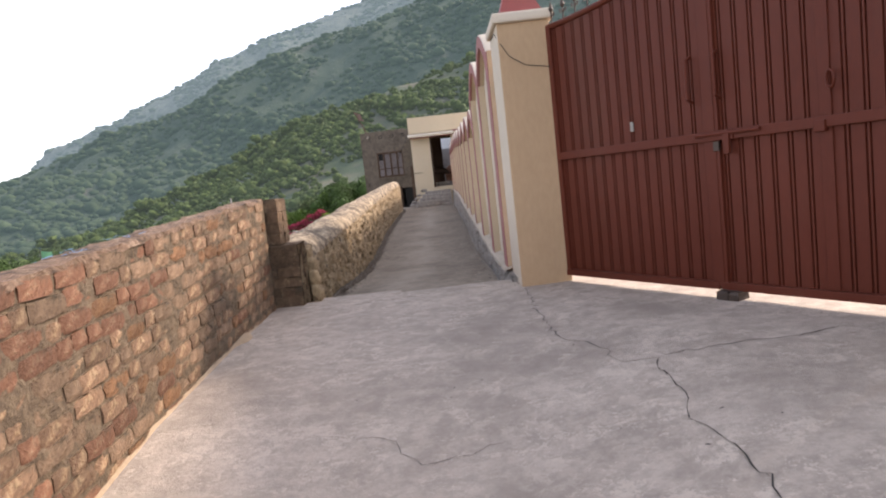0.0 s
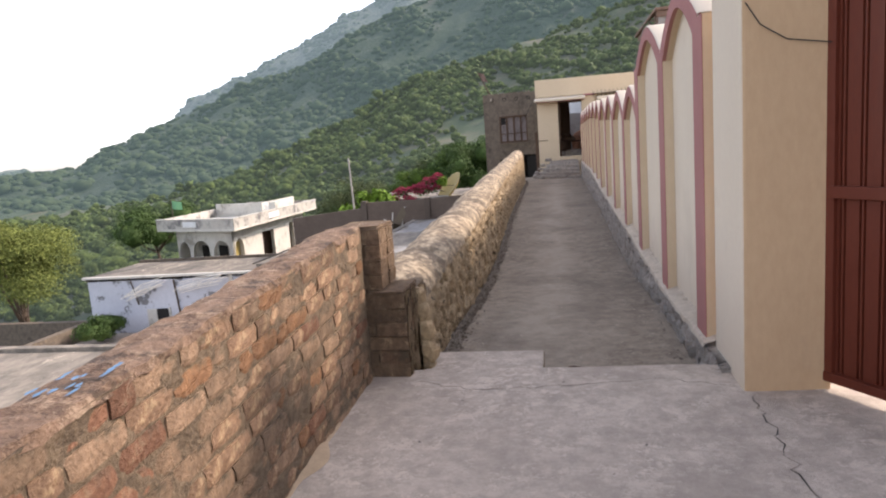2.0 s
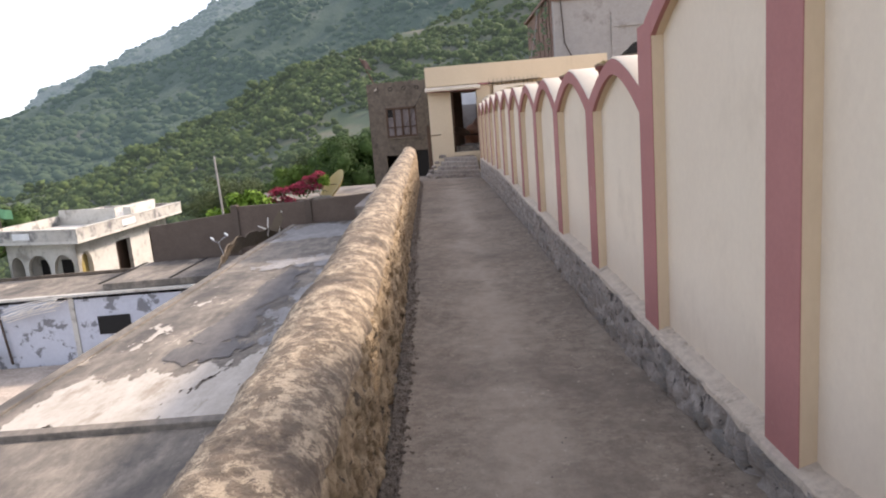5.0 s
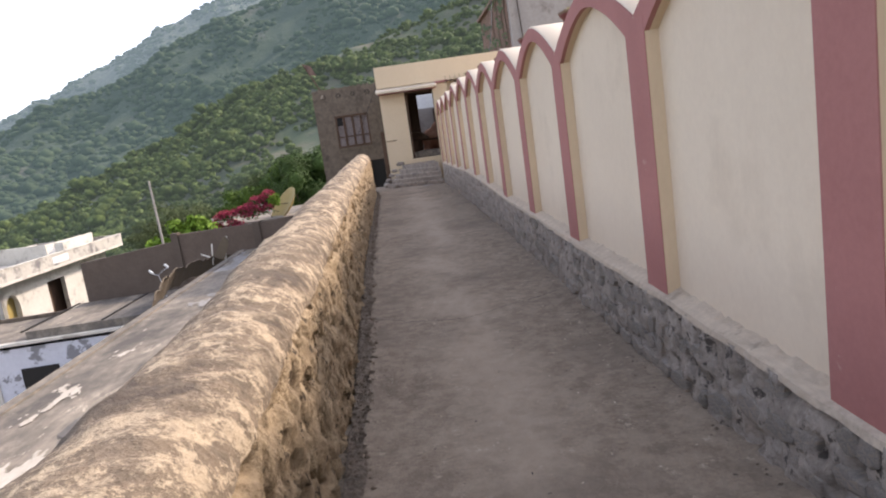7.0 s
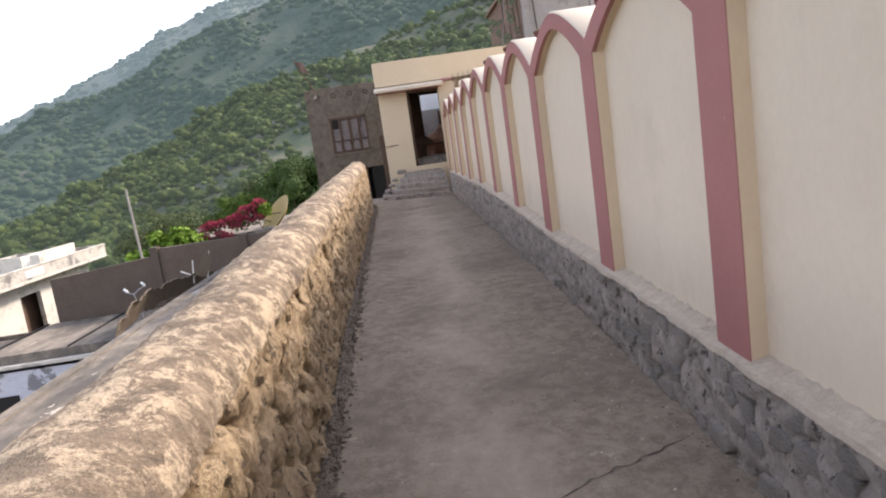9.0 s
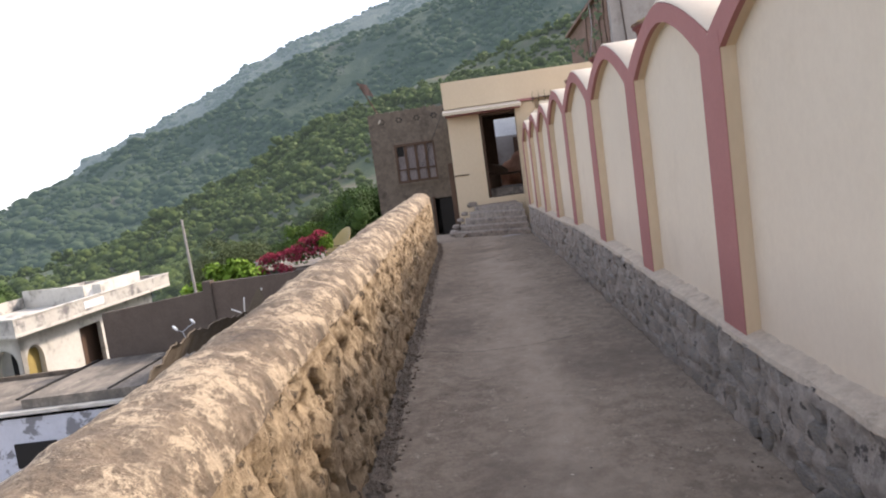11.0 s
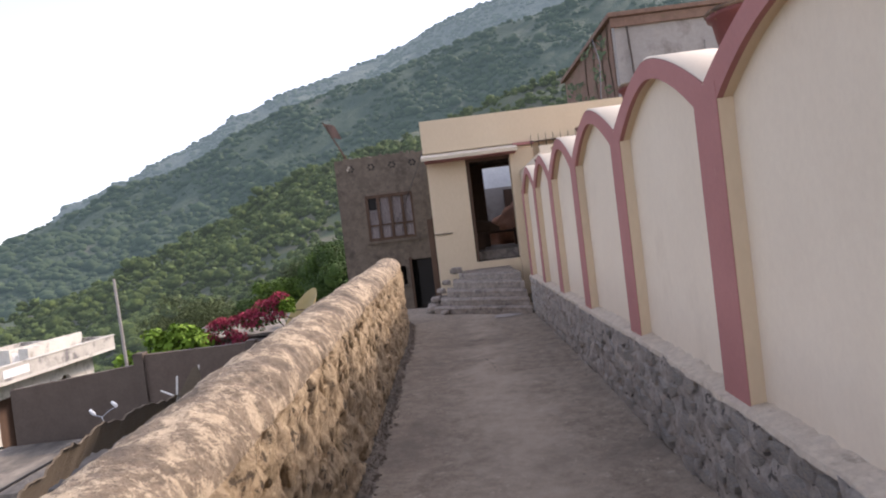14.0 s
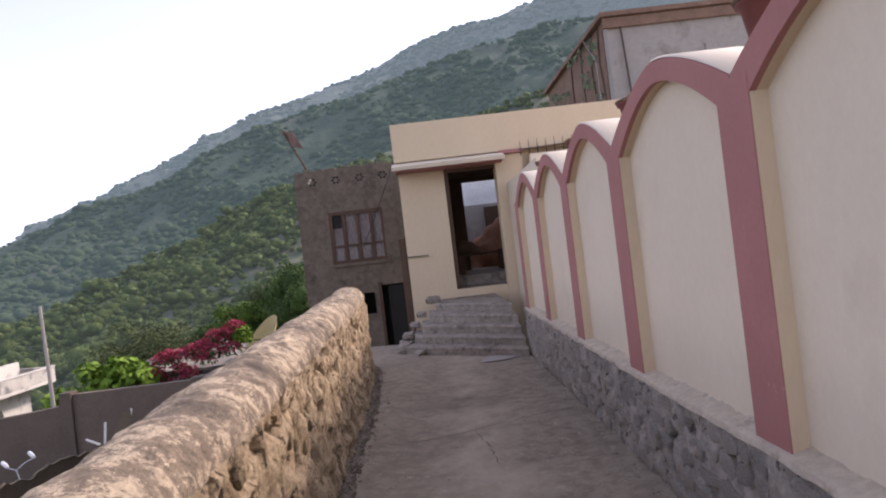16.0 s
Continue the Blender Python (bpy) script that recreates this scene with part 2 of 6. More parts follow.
    metal=mat("galvanised_metal", (0.62, 0.63, 0.64), rough=0.35, metal=0.8, bump=0.1),
    lampwhite=mat("white_enamel", (0.78, 0.78, 0.76), rough=0.35, bump=0.05),
    pole=mat("grey_concrete_pole", (0.36, 0.33, 0.29), big=2, fine=15, bump=0.3),
    dish=mat("faded_yellow_dish", (0.34, 0.255, 0.085), rough=0.55, big=2, fine=12, bump=0.15),
    bamboo=mat("pale_sticks", (0.80, 0.76, 0.68), bump=0.3),
    thatch=mat("reed_matting", (0.16, 0.125, 0.085), big=3, fine=30, bump=0.8, depth=0.03, stretch=(1, 1, 5)),
    flag_green=mat("green_flag_cloth", (0.16, 0.36, 0.19), bump=0.1),
    flag_red=mat("faded_red_flag_cloth", (0.19, 0.125, 0.1), bump=0.1),
    cable=mat("black_cable", (0.03, 0.03, 0.03), rough=0.6, bump=0),
    bedding=mat("folded_bedding", (0.38, 0.19, 0.13), (0.28, 0.13, 0.09), (0.5, 0.3, 0.22), big=5, fine=20, bump=0.4),
    bluepaint=mat("blue_chalk_paint", (0.124, 0.223, 0.347), big=9, fine=40, bump=0.4),
    # hill and scrub materials glow bluish to paint in distance haze
    soil=mat("dry_scrub_soil", (0.085, 0.083, 0.045), (0.04, 0.052, 0.022), (0.115, 0.098, 0.058), big=0.05, fine=0.5, bump=0.6, depth=0.4, stain=(0.04, 0.06, 0.022), stain_scale=0.09, stain_cut=(0.42, 0.56), haze_glow=((0.155, 0.19, 0.20), 0.13)),
    midhill=mat("wooded_middle_ridge", (0.036, 0.056, 0.03), (0.018, 0.033, 0.017), (0.062, 0.08, 0.045), big=0.03, fine=0.3, bump=0.8, depth=3.0, plain=0.2, stain=(0.075, 0.072, 0.055), stain_scale=0.03, stain_cut=(0.58, 0.72), haze_glow=((0.13, 0.185, 0.195), 0.185)),
    farhill=mat("haze_blue_ridge", (0.055, 0.075, 0.045), (0.018, 0.032, 0.022), (0.115, 0.125, 0.085), big=0.014, fine=0.14, bump=1.0, depth=9.0, plain=0.15, haze_glow=((0.185, 0.24, 0.265), 0.36)),
    scrub=foliage_mat("hillside_scrub_leaves", (0.082, 0.118, 0.028), 0.22, haze_glow=((0.15, 0.19, 0.18), 0.12)),
    scrub_core=mat("hillside_bush_mass", (0.054, 0.084, 0.018), (0.014, 0.028, 0.007), (0.10, 0.135, 0.034), rough=0.8, big=0.4, fine=5, bump=1.0, depth=0.3, per_island=0.32, spec=0.1, plain=0.15, haze_glow=((0.15, 0.19, 0.17), 0.10)),
    ridge=mat("ridge_bush_mass", (0.036, 0.053, 0.027), (0.02, 0.034, 0.016), (0.056, 0.075, 0.036), rough=0.8, big=0.2, fine=1.2, bump=0.4, depth=0.5, per_island=0.2, spec=0.1, haze_glow=((0.13, 0.185, 0.195), 0.19)),
    far_bush=mat("far_ridge_scrub", (0.045, 0.065, 0.04), (0.02, 0.035, 0.02), (0.075, 0.095, 0.06), rough=0.9, big=0.1, fine=0.6, bump=0.4, depth=1.0, per_island=0.2, spec=0.05, haze_glow=((0.185, 0.24, 0.265), 0.34)),
    tree=foliage_mat("broadleaf_leaves", (0.0552, 0.0943, 0.0253), 0.35),
    olive=foliage_mat("dusty_olive_leaves", (0.085, 0.108, 0.045), 0.25),
    # pale tone for the sunlit strip painted beside the parapet
    sand=mat("painted_sun_patch", (0.42, 0.31, 0.20), big=6, fine=50, bump=0.5, depth=0.008),
    heap=mat("red_earth_heap", (0.416, 0.216, 0.136), big=5, fine=24, bump=0.9, depth=0.03, plain=0.2),
    brick_tan=mat("tan_brick", (0.236, 0.158, 0.102), (0.12, 0.081, 0.054), (0.345, 0.235, 0.155), big=9, fine=60, bump=0.9, depth=0.014, per_object=0.30, plain=0.2, stain=(0.0975, 0.0752, 0.0508), stain_scale=5, stain_cut=(0.53, 0.66)),
    brick_orange=mat("orange_brick", (0.21, 0.118, 0.065), (0.12, 0.062, 0.034), (0.32, 0.175, 0.09), big=9, fine=60, bump=0.9, depth=0.014, per_object=0.30, plain=0.2, stain=(0.12, 0.082, 0.05), stain_scale=5, stain_cut=(0.53, 0.66)),
    young=foliage_mat("fresh_yellow_green_leaves", (0.15, 0.255, 0.03), 0.35),
    lime=foliage_mat("bright_young_leaves", (0.088, 0.145, 0.026), 0.3),
    acacia=foliage_mat("yellow_green_leaves", (0.165, 0.195, 0.05), 0.35),
    magenta=foliage_mat("bougainvillea_bracts", (0.375, 0.0562, 0.0938), 0.35),
    bark=mat("brown_bark", (0.12, 0.085, 0.06), bump=0.7, depth=0.02),
)


# ---- building helpers ----
def link(name, bm, material, parent=None, smooth=False):
    me = bpy.data.meshes.new(name)
    bmesh.ops.recalc_face_normals(bm, faces=bm.faces)
    bm.to_mesh(me)
    bm.free()
    if material:
        me.materials.append(material)
    if smooth:
        for p in me.polygons:
            p.use_smooth = True
    ob = new(name, me)
    ob.parent = parent
    return ob


def part(name, bm, material, parent, label="", smooth=False):
    ob = link(name, bm, material, parent, smooth)
    return tagged(ob, label) if label else ob


def root(name, label, category, at=(0, 0, 0), group="", kind=""):
    ob = new(name)
    ob.location = at
    ob.empty_display_size = 0.2
    return tagged(ob, label, category, group, kind)


def box(bm, x0, x1, y0, y1, z0, z1, bevel=0.0, m=None):
    v = [bm.verts.new((x, y, z)) for z in (z0, z1) for x, y in ((x0, y0), (x1, y0), (x1, y1), (x0, y1))]
    f = [bm.faces.new([v[i] for i in q]) for q in ((3, 2, 1, 0), (4, 5, 6, 7), (0, 1, 5, 4), (1, 2, 6, 5), (2, 3, 7, 6), (3, 0, 4, 7))]
    if bevel:
        edges = list({e for q in f for e in q.edges})
        r = bmesh.ops.bevel(bm, geom=edges, offset=bevel, segments=2, affect="EDGES", profile=0.6)
        v = list({w for q in r["faces"] for w in q.verts} | {w for w in v if w.is_valid})
    if m is not None:
        bmesh.ops.transform(bm, matrix=m, verts=[w for w in v if w.is_valid])
    return v


def boxed(*a, **k):
    bm = bmesh.new()
    box(bm, *a, **k)
    return bm


def tube(bm, pts, r, sides=8, r_end=None):
    """A swept round bar through points."""
    pts = [Vector(p) for p in pts]
    rings = []
    for i, p in enumerate(pts):
        d = (pts[min(i + 1, len(pts) - 1)] - pts[max(i - 1, 0)]).normalized()
        a = d.orthogonal().normalized() if i == 0 else (rings[-1][1] - d * rings[-1][1].dot(d)).normalized()
        b = d.cross(a)
        k = i / max(1, len(pts) - 1)
        rad = r if r_end is None else r + (r_end - r) * k
        rings.append(([bm.verts.new(p + (a * math.cos(s) + b * math.sin(s)) * rad) for s in (2 * math.pi * j / sides for j in range(sides))], a))
    for (r0, _), (r1, _) in zip(rings, rings[1:]):
        for j in range(sides):
            bm.faces.new((r0[j], r0[(j + 1) % sides], r1[(j + 1) % sides], r1[j]))
    bm.faces.new(rings[0][0][::-1])
    bm.faces.new(rings[-1][0])


def tubed(pts, r, sides=8, r_end=None):
    bm = bmesh.new()
    tube(bm, pts, r, sides, r_end)
    return bm


def prism(bm, outline, axis, a, b):
    """A closed outline (u, v) pushed along an axis from a to b. axis x: (y, z); axis y: (x, z); axis z: (x, y)."""
    def put(u, v, w):
        return {"x": (w, u, v), "y": (u, w, v), "z": (u, v, w)}[axis]
    lo, hi = [bm.verts.new(put(u, v, a)) for u, v in outline], [bm.verts.new(put(u, v, b)) for u, v in outline]
    bm.faces.new(lo)
    bm.faces.new(hi[::-1])
    k = len(outline)
    for i in range(k):
        bm.faces.new((lo[i], hi[i], hi[(i + 1) % k], lo[(i + 1) % k]))


def prismed(outline, axis, a, b):
    bm = bmesh.new()
    prism(bm, outline, axis, a, b)
    return bm


def lathe(bm, profile, at=(0, 0, 0), sides=20):
    rings = [[bm.verts.new((at[0] + r * math.cos(2 * math.pi * j / sides), at[1] + r * math.sin(2 * math.pi * j / sides), at[2] + z)) for j in range(sides)] for r, z in profile]
    for a, b in zip(rings, rings[1:]):
        for j in range(sides):
            bm.faces.new((a[j], a[(j + 1) % sides], b[(j + 1) % sides], b[j]))
    bm.faces.new(rings[0][::-1])
    bm.faces.new(rings[-1])


def wall_with_holes(bm, axis, pos, thick, u0, u1, z0, z1, holes):
    """An upright wall slab along u, cut through by rectangular holes (u0, u1, z0, z1). axis y: u is x; axis x: u is y."""
    us = sorted({u0, u1, *[h[0] for h in holes], *[h[1] for h in holes]})
    zs = sorted({z0, z1, *[h[2] for h in holes], *[h[3] for h in holes]})
    us, zs = [u for u in us if u0 <= u <= u1], [z for z in zs if z0 <= z <= z1]
    solid = {(i, j) for i in range(len(us) - 1) for j in range(len(zs) - 1)
             if not any(h[0] < (us[i] + us[i + 1]) / 2 < h[1] and h[2] < (zs[j] + zs[j + 1]) / 2 < h[3] for h in holes)}
    cache = {}

    def v(i, j, side):
        if (i, j, side) not in cache:
            w = pos + thick * side
            cache[i, j, side] = bm.verts.new((us[i], w, zs[j]) if axis == "y" else (w, us[i], zs[j]))
        return cache[i, j, side]
    for i, j in solid:
        for s in (0, 1):
            bm.faces.new([v(i, j, s), v(i + 1, j, s), v(i + 1, j + 1, s), v(i, j + 1, s)])
        for di, dj, a, b in ((-1, 0, (i, j), (i, j + 1)), (1, 0, (i + 1, j), (i + 1, j + 1)), (0, -1, (i, j), (i + 1, j)), (0, 1, (i, j + 1), (i + 1, j + 1))):
            if (i + di, j + dj) not in solid:
                bm.faces.new([v(*a, 0), v(*b, 0), v(*b, 1), v(*a, 1)])


def lerp_table(table, t):
    xs, ys = zip(*table)
    return float(np.interp(t, xs, ys))


def quads_mesh(name, co, material, parent=None):
    """A mesh of loose quads from an array (n, 4, 3)."""
    k = len(co)
    me = bpy.data.meshes.new(name)
    me.vertices.add(4 * k)
    me.vertices.foreach_set("co", np.ascontiguousarray(co, dtype=np.float32).ravel())
    me.loops.add(4 * k)
    me.loops.foreach_set("vertex_index", np.arange(4 * k, dtype=np.int32))
    me.polygons.add(k)
    me.polygons.foreach_set("loop_start", np.arange(0, 4 * k, 4, dtype=np.int32))
    me.update(calc_edges=True)
    me.materials.append(material)
    ob = new(name, me)
    ob.parent = parent
    return ob


RNG = np.random.default_rng(7)


def leaf_quads(centres, radii, count, size, flat=0.8, loose=0.5):
    """Leaf sprays near the skins of several lumps: (n, 4, 3). Each spray is a small tilted, pointed quad."""
    which = RNG.choice(len(centres), count, p=np.array([r ** 2 for r in radii]) / sum(r ** 2 for r in radii))
    d = RNG.normal(size=(count, 3))
    d /= np.linalg.norm(d, axis=1)[:, None]
    d[:, 2] = np.where(d[:, 2] < -0.45, -d[:, 2], d[:, 2])
    rad = np.array(radii)[which] * RNG.uniform(0.62, 1.08, count)
    p = np.array(centres)[which] + d * rad[:, None] * np.array([1, 1, flat])
    a = np.cross(d + RNG.normal(scale=loose, size=(count, 3)), RNG.normal(size=(count, 3)))
    a /= np.linalg.norm(a, axis=1)[:, None]
    b = np.cross(d + RNG.normal(scale=loose, size=(count, 3)), a)
    b /= np.linalg.norm(b, axis=1)[:, None]
    s = size * RNG.uniform(0.6, 1.4, count)[:, None]
    w = s * RNG.uniform(0.45, 0.8, count)[:, None]
    return np.stack([p - a * s, p - b * w, p + a * s, p + b * w], axis=1)


def lumps(at, radius, n, squash=0.75):
    c = [tuple(np.array(at) + RNG.normal(scale=0.42, size=3) * radius * np.array([1, 1, squash])) for _ in range(n)]
    r = [radius * RNG.uniform(0.38, 0.62) for _ in range(n)]
    return c, r

# ---- ground and hills ----
NEAR = [(-180, -3.5), (-90, -4.5), (-60, -4.5), (-44, -3.6), (-33, -2.3), (-26.6, -0.2), (-22.9, 1.5), (-18.4, 3.4), (-14.2, 6.0), (-11, 7.7), (-7.5, 8.8), (-4, 9.8), (2, 10.9), (8, 12.3), (25, 13), (60, 9), (120, 2), (180, -3.5)]
MID = [(-180, 0.3), (-90, 0.2), (-60, 0.2), (-44, 0.2), (-39, 0.7), (-37.5, 1.8), (-35.8, 2.5), (-34.4, 3.1), (-32.1, 3.9), (-28.3, 5.0), (-25.3, 5.9), (-22.5, 6.9), (-18, 8.9), (-13, 11.1), (-8, 12.9), (-1, 14.6), (6, 16.0), (12, 16.8), (60, 12), (120, 3), (180, 0.3)]
FAR = [(-180, 0.6), (-90, 0.5), (-60, 0.5), (-44, 0.3), (-36, 0.6), (-32.5, 2.4), (-31.2, 4.2), (-30.3, 5.1), (-29.2, 5.6), (-26, 6.2), (-25, 6.6), (-22.8, 8.1), (-19.9, 9.5), (-17.5, 10.7), (-15, 11.7), (-12.8, 12.6), (-7.4, 14.4), (-4.6, 15.3), (1, 17.1), (5.4, 18.0), (12.5, 19.0), (25, 20), (60, 17), (120, 4), (180, 0.6)]
R_NEAR, R_MID, R_FAR = 165.0, 430.0, 950.0
EYE = 1.3


def fbm(x, y, scale, octaves=4):
    return noise.fractal(Vector((x * scale, y * scale, 3.1)), 0.9, 2.1, octaves)


def ramp_smooth(k):
    k = max(0.0, min(1.0, k))
    return k * k * (3 - 2 * k)


def near_height(r, az):
    top = EYE + R_NEAR * math.tan(radians(lerp_table(NEAR, az) - 0.8))
    foot = -8.2
    if r < 48:
        return foot
    if r <= R_NEAR:
        k = (r - 48) / (R_NEAR - 48)
        return foot + (top - foot) * (0.35 * k + 0.65 * k ** 1.5)
    return top + (min(top * 0.4, -8) - top) * ramp_smooth((r - R_NEAR) / 150)


def near_z(x, y):
    r, az = math.hypot(x, y), math.degrees(math.atan2(x, y))
    z = near_height(r, az)
    if r > 48:
        z += fbm(x, y, 0.022) * 3.2 * ramp_smooth((r - 48) / 60) + fbm(x, y, 0.11, 3) * 0.5
    return z


def polar_sheet(name, radii, azimuths, height, material, label, category):
    bm = bmesh.new()
    grid = []
    for r in radii:
        grid.append([bm.verts.new((r * math.sin(radians(a)), r * math.cos(radians(a)), height(r * math.sin(radians(a)), r * math.cos(radians(a)), r, a))) for a in azimuths])
    for g0, g1 in zip(grid, grid[1:]):
        for j in range(len(azimuths) - 1):
            bm.faces.new((g0[j], g0[j + 1], g1[j + 1], g1[j]))
    return tagged(link(name, bm, material, None, True), label, category, kind="structure")


AZ = [-180 + 6 * i for i in range(17)] + [-78 + 0.6 * i for i in range(184)] + [33 + 7 * i for i in range(22)]
AZ[-1] = 180
radii = [0.3, 6, 14, 24, 34, 48] + [48 + (R_NEAR - 48) * i / 42 for i in range(1, 43)] + [R_NEAR + 160 * (i / 12) for i in range(1, 13)] + [420, 700, 1200, 2200, 4500]
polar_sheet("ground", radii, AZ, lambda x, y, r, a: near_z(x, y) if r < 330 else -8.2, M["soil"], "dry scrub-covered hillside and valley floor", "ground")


def ridge(table, r_top, foot, spread, rough):
    def h(x, y, r, a):
        top = EYE + r_top * math.tan(radians(lerp_table(table, a) - (0.12 if r_top < 500 else 0.0)))
        k = (r - foot) / (r_top - foot)
        z = -12 + (top + 12) * ramp_smooth(k) ** 0.9 if k <= 1 else top - (top + 12) * ramp_smooth((r - r_top) / spread)
        return z + (fbm(x, y, 1.0 / (r_top * 0.16), 5) * rough * (0.22 + 0.78 * ramp_smooth(abs(k - 1) / 0.25)) + fbm(x, y, 8.0 / (r_top * 0.16), 3) * rough * 0.12) * ramp_smooth(k * 3)
    return h


AZH = [-100 + 0.45 * i for i in range(320)] + [44 + 5 * i for i in range(12)]
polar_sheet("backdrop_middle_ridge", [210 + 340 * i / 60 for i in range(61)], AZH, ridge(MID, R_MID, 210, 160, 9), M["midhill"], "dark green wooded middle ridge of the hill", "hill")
polar_sheet("backdrop_far_ridge", [560 + 640 * i / 44 for i in range(45)], AZH, ridge(FAR, R_FAR, 560, 300, 22), M["farhill"], "far blue-green mountain ridge with painted-in haze", "hill")

# scrub on the hillsides
parts_q = []
cores = []
ICO = bmesh.new()
bmesh.ops.create_icosphere(ICO, subdivisions=1, radius=1.0)
ICO.verts.ensure_lookup_table()
ico_v, ico_f = np.array([v.co[:] for v in ICO.verts]), np.array([[v.index for v in f.verts] for f in ICO.faces])
ICO.free()


def core_mesh(name, blobs, material):
    """Lumpy bush hearts, joined: each blob is (centre, radii, jitter)."""
    n = len(blobs)
    jit = 1 + RNG.uniform(-0.22, 0.22, (n, len(ico_v), 1))
    co = ico_v[None] * jit * np.array([b_[1] for b_ in blobs])[:, None, :] + np.array([b_[0] for b_ in blobs])[:, None, :]
    tri = (ico_f[None] + (np.arange(n) * len(ico_v))[:, None, None]).reshape(-1, 3)
    me = bpy.data.meshes.new(name)
    me.vertices.add(n * len(ico_v))
    me.vertices.foreach_set("co", np.ascontiguousarray(co, dtype=np.float32).ravel())
    me.loops.add(tri.size)
    me.loops.foreach_set("vertex_index", np.ascontiguousarray(tri, dtype=np.int32).ravel())
    me.polygons.add(len(tri))
    me.polygons.foreach_set("loop_start", np.arange(0, tri.size, 3, dtype=np.int32))
    me.update(calc_edges=True)
    me.materials.append(material)
    for p in me.polygons:
        p.use_smooth = True
    return new(name, me)


templates = []
for k in range(6):
    c, r = lumps((0, 0, 0.42), 0.8, 5, 0.5)
    templates.append((leaf_quads(c, r, 90, 0.085, 0.8, 0.3), c, r))
small = []
for k in range(5):
    c, r = lumps((0, 0, 0.42), 0.85, 4, 0.5)
    small.append((leaf_quads(c, r, 34, 0.12, 0.8, 0.3), c, r))
count = 0
while count < 8200:
    az, k = RNG.uniform(-62, 30), RNG.uniform()
    r = 56 + 140 * k ** 0.75
    x, y = r * math.sin(radians(az)), r * math.cos(radians(az))
    if fbm(x, y, 0.035, 3) + RNG.uniform(-0.35, 0.35) < -0.22:
        continue
    size = RNG.uniform(0.6, 1.9) * (1.8 if RNG.uniform() < 0.14 else 1) * (0.85 + 0.35 * max(0.0, fbm(x, y, 0.035, 3)))
    src, cc, rr = templates[int(RNG.integers(6))] if r < 100 else small[int(RNG.integers(5))]
    an = RNG.uniform(0, 6.28)
    rot = np.array([[math.cos(an), -math.sin(an), 0], [math.sin(an), math.cos(an), 0], [0, 0, 1]])
    at = np.array([x, y, near_z(x, y) - 0.15])
    grow = np.array([size * 1.15, size * 1.15, size])
    parts_q.append(src @ rot.T * grow + at)
    for c_, r_ in zip(cc, rr):
        cores.append((np.array(c_) @ rot.T * grow + at, r_ * 0.9 * grow * np.array([1, 1, 0.8])))
    count += 1
count = 0
while count < 420:      # shrubs over the valley fields beyond the houses
    az, r = RNG.uniform(-66, -24), RNG.uniform(40, 60)
    x, y = r * math.sin(radians(az)), r * math.cos(radians(az))
    if (x > -33 and y < 32) or (x > -27.5 and y < 45):
        continue
    size = RNG.uniform(0.4, 1.3)
    src, cc, rr = templates[int(RNG.integers(6))]
    at = np.array([x, y, near_z(x, y) - 0.1])
    parts_q.append(src * size + at)
    for c_, r_ in zip(cc, rr):
        cores.append((np.array(c_) * size + at, r_ * 0.9 * size * np.array([1, 1, 0.8])))
    count += 1
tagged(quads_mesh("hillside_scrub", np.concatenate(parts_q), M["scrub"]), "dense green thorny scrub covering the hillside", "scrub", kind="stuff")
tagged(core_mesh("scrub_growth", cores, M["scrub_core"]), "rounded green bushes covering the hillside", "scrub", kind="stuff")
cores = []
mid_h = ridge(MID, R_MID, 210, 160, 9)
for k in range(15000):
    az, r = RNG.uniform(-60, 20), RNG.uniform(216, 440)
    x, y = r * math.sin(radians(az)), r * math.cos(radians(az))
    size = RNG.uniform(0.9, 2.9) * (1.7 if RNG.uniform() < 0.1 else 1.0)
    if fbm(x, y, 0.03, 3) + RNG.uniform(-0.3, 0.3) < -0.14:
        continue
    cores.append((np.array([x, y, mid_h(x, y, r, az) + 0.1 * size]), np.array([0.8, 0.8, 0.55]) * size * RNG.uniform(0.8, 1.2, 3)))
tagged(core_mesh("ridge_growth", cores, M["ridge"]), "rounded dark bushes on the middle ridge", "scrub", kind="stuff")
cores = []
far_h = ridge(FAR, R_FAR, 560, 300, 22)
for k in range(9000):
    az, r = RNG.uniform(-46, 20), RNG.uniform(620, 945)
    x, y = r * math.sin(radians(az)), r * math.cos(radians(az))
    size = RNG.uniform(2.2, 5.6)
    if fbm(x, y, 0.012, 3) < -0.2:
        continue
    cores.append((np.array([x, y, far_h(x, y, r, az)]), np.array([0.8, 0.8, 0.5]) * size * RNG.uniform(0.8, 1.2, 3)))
tagged(core_mesh("far_growth", cores, M["far_bush"]), "scrub on the far mountain ridge with painted-in haze", "scrub", kind="stuff")


# ---- floors ----
FLOOR = [(-14, -0.80), (-9.5, -0.46), (-6.9, -0.27), (-6.3, -0.19), (-4.5, -0.10), (-3.74, -0.09)]
LANE = [(-3.74, -0.24), (-2, -0.27), (0.5, -0.40), (2, -0.42), (4.2, -0.36), (7, -0.28), (10, -0.26), (14.5, -0.22), (18, -0.24), (21.4, -0.25)]
LEFT_FACE = [(-3.5, -1.86), (-1, -1.86), (2, -1.92), (6, -2.02), (12, -2.12), (17, -2.2), (20, -2.38)]
LEFT_TOP = [(-3.4, 0.42), (-1, 0.52), (1, 0.58), (3, 0.64), (6, 0.72), (11, 0.865), (15, 0.97), (19.5, 1.02)]
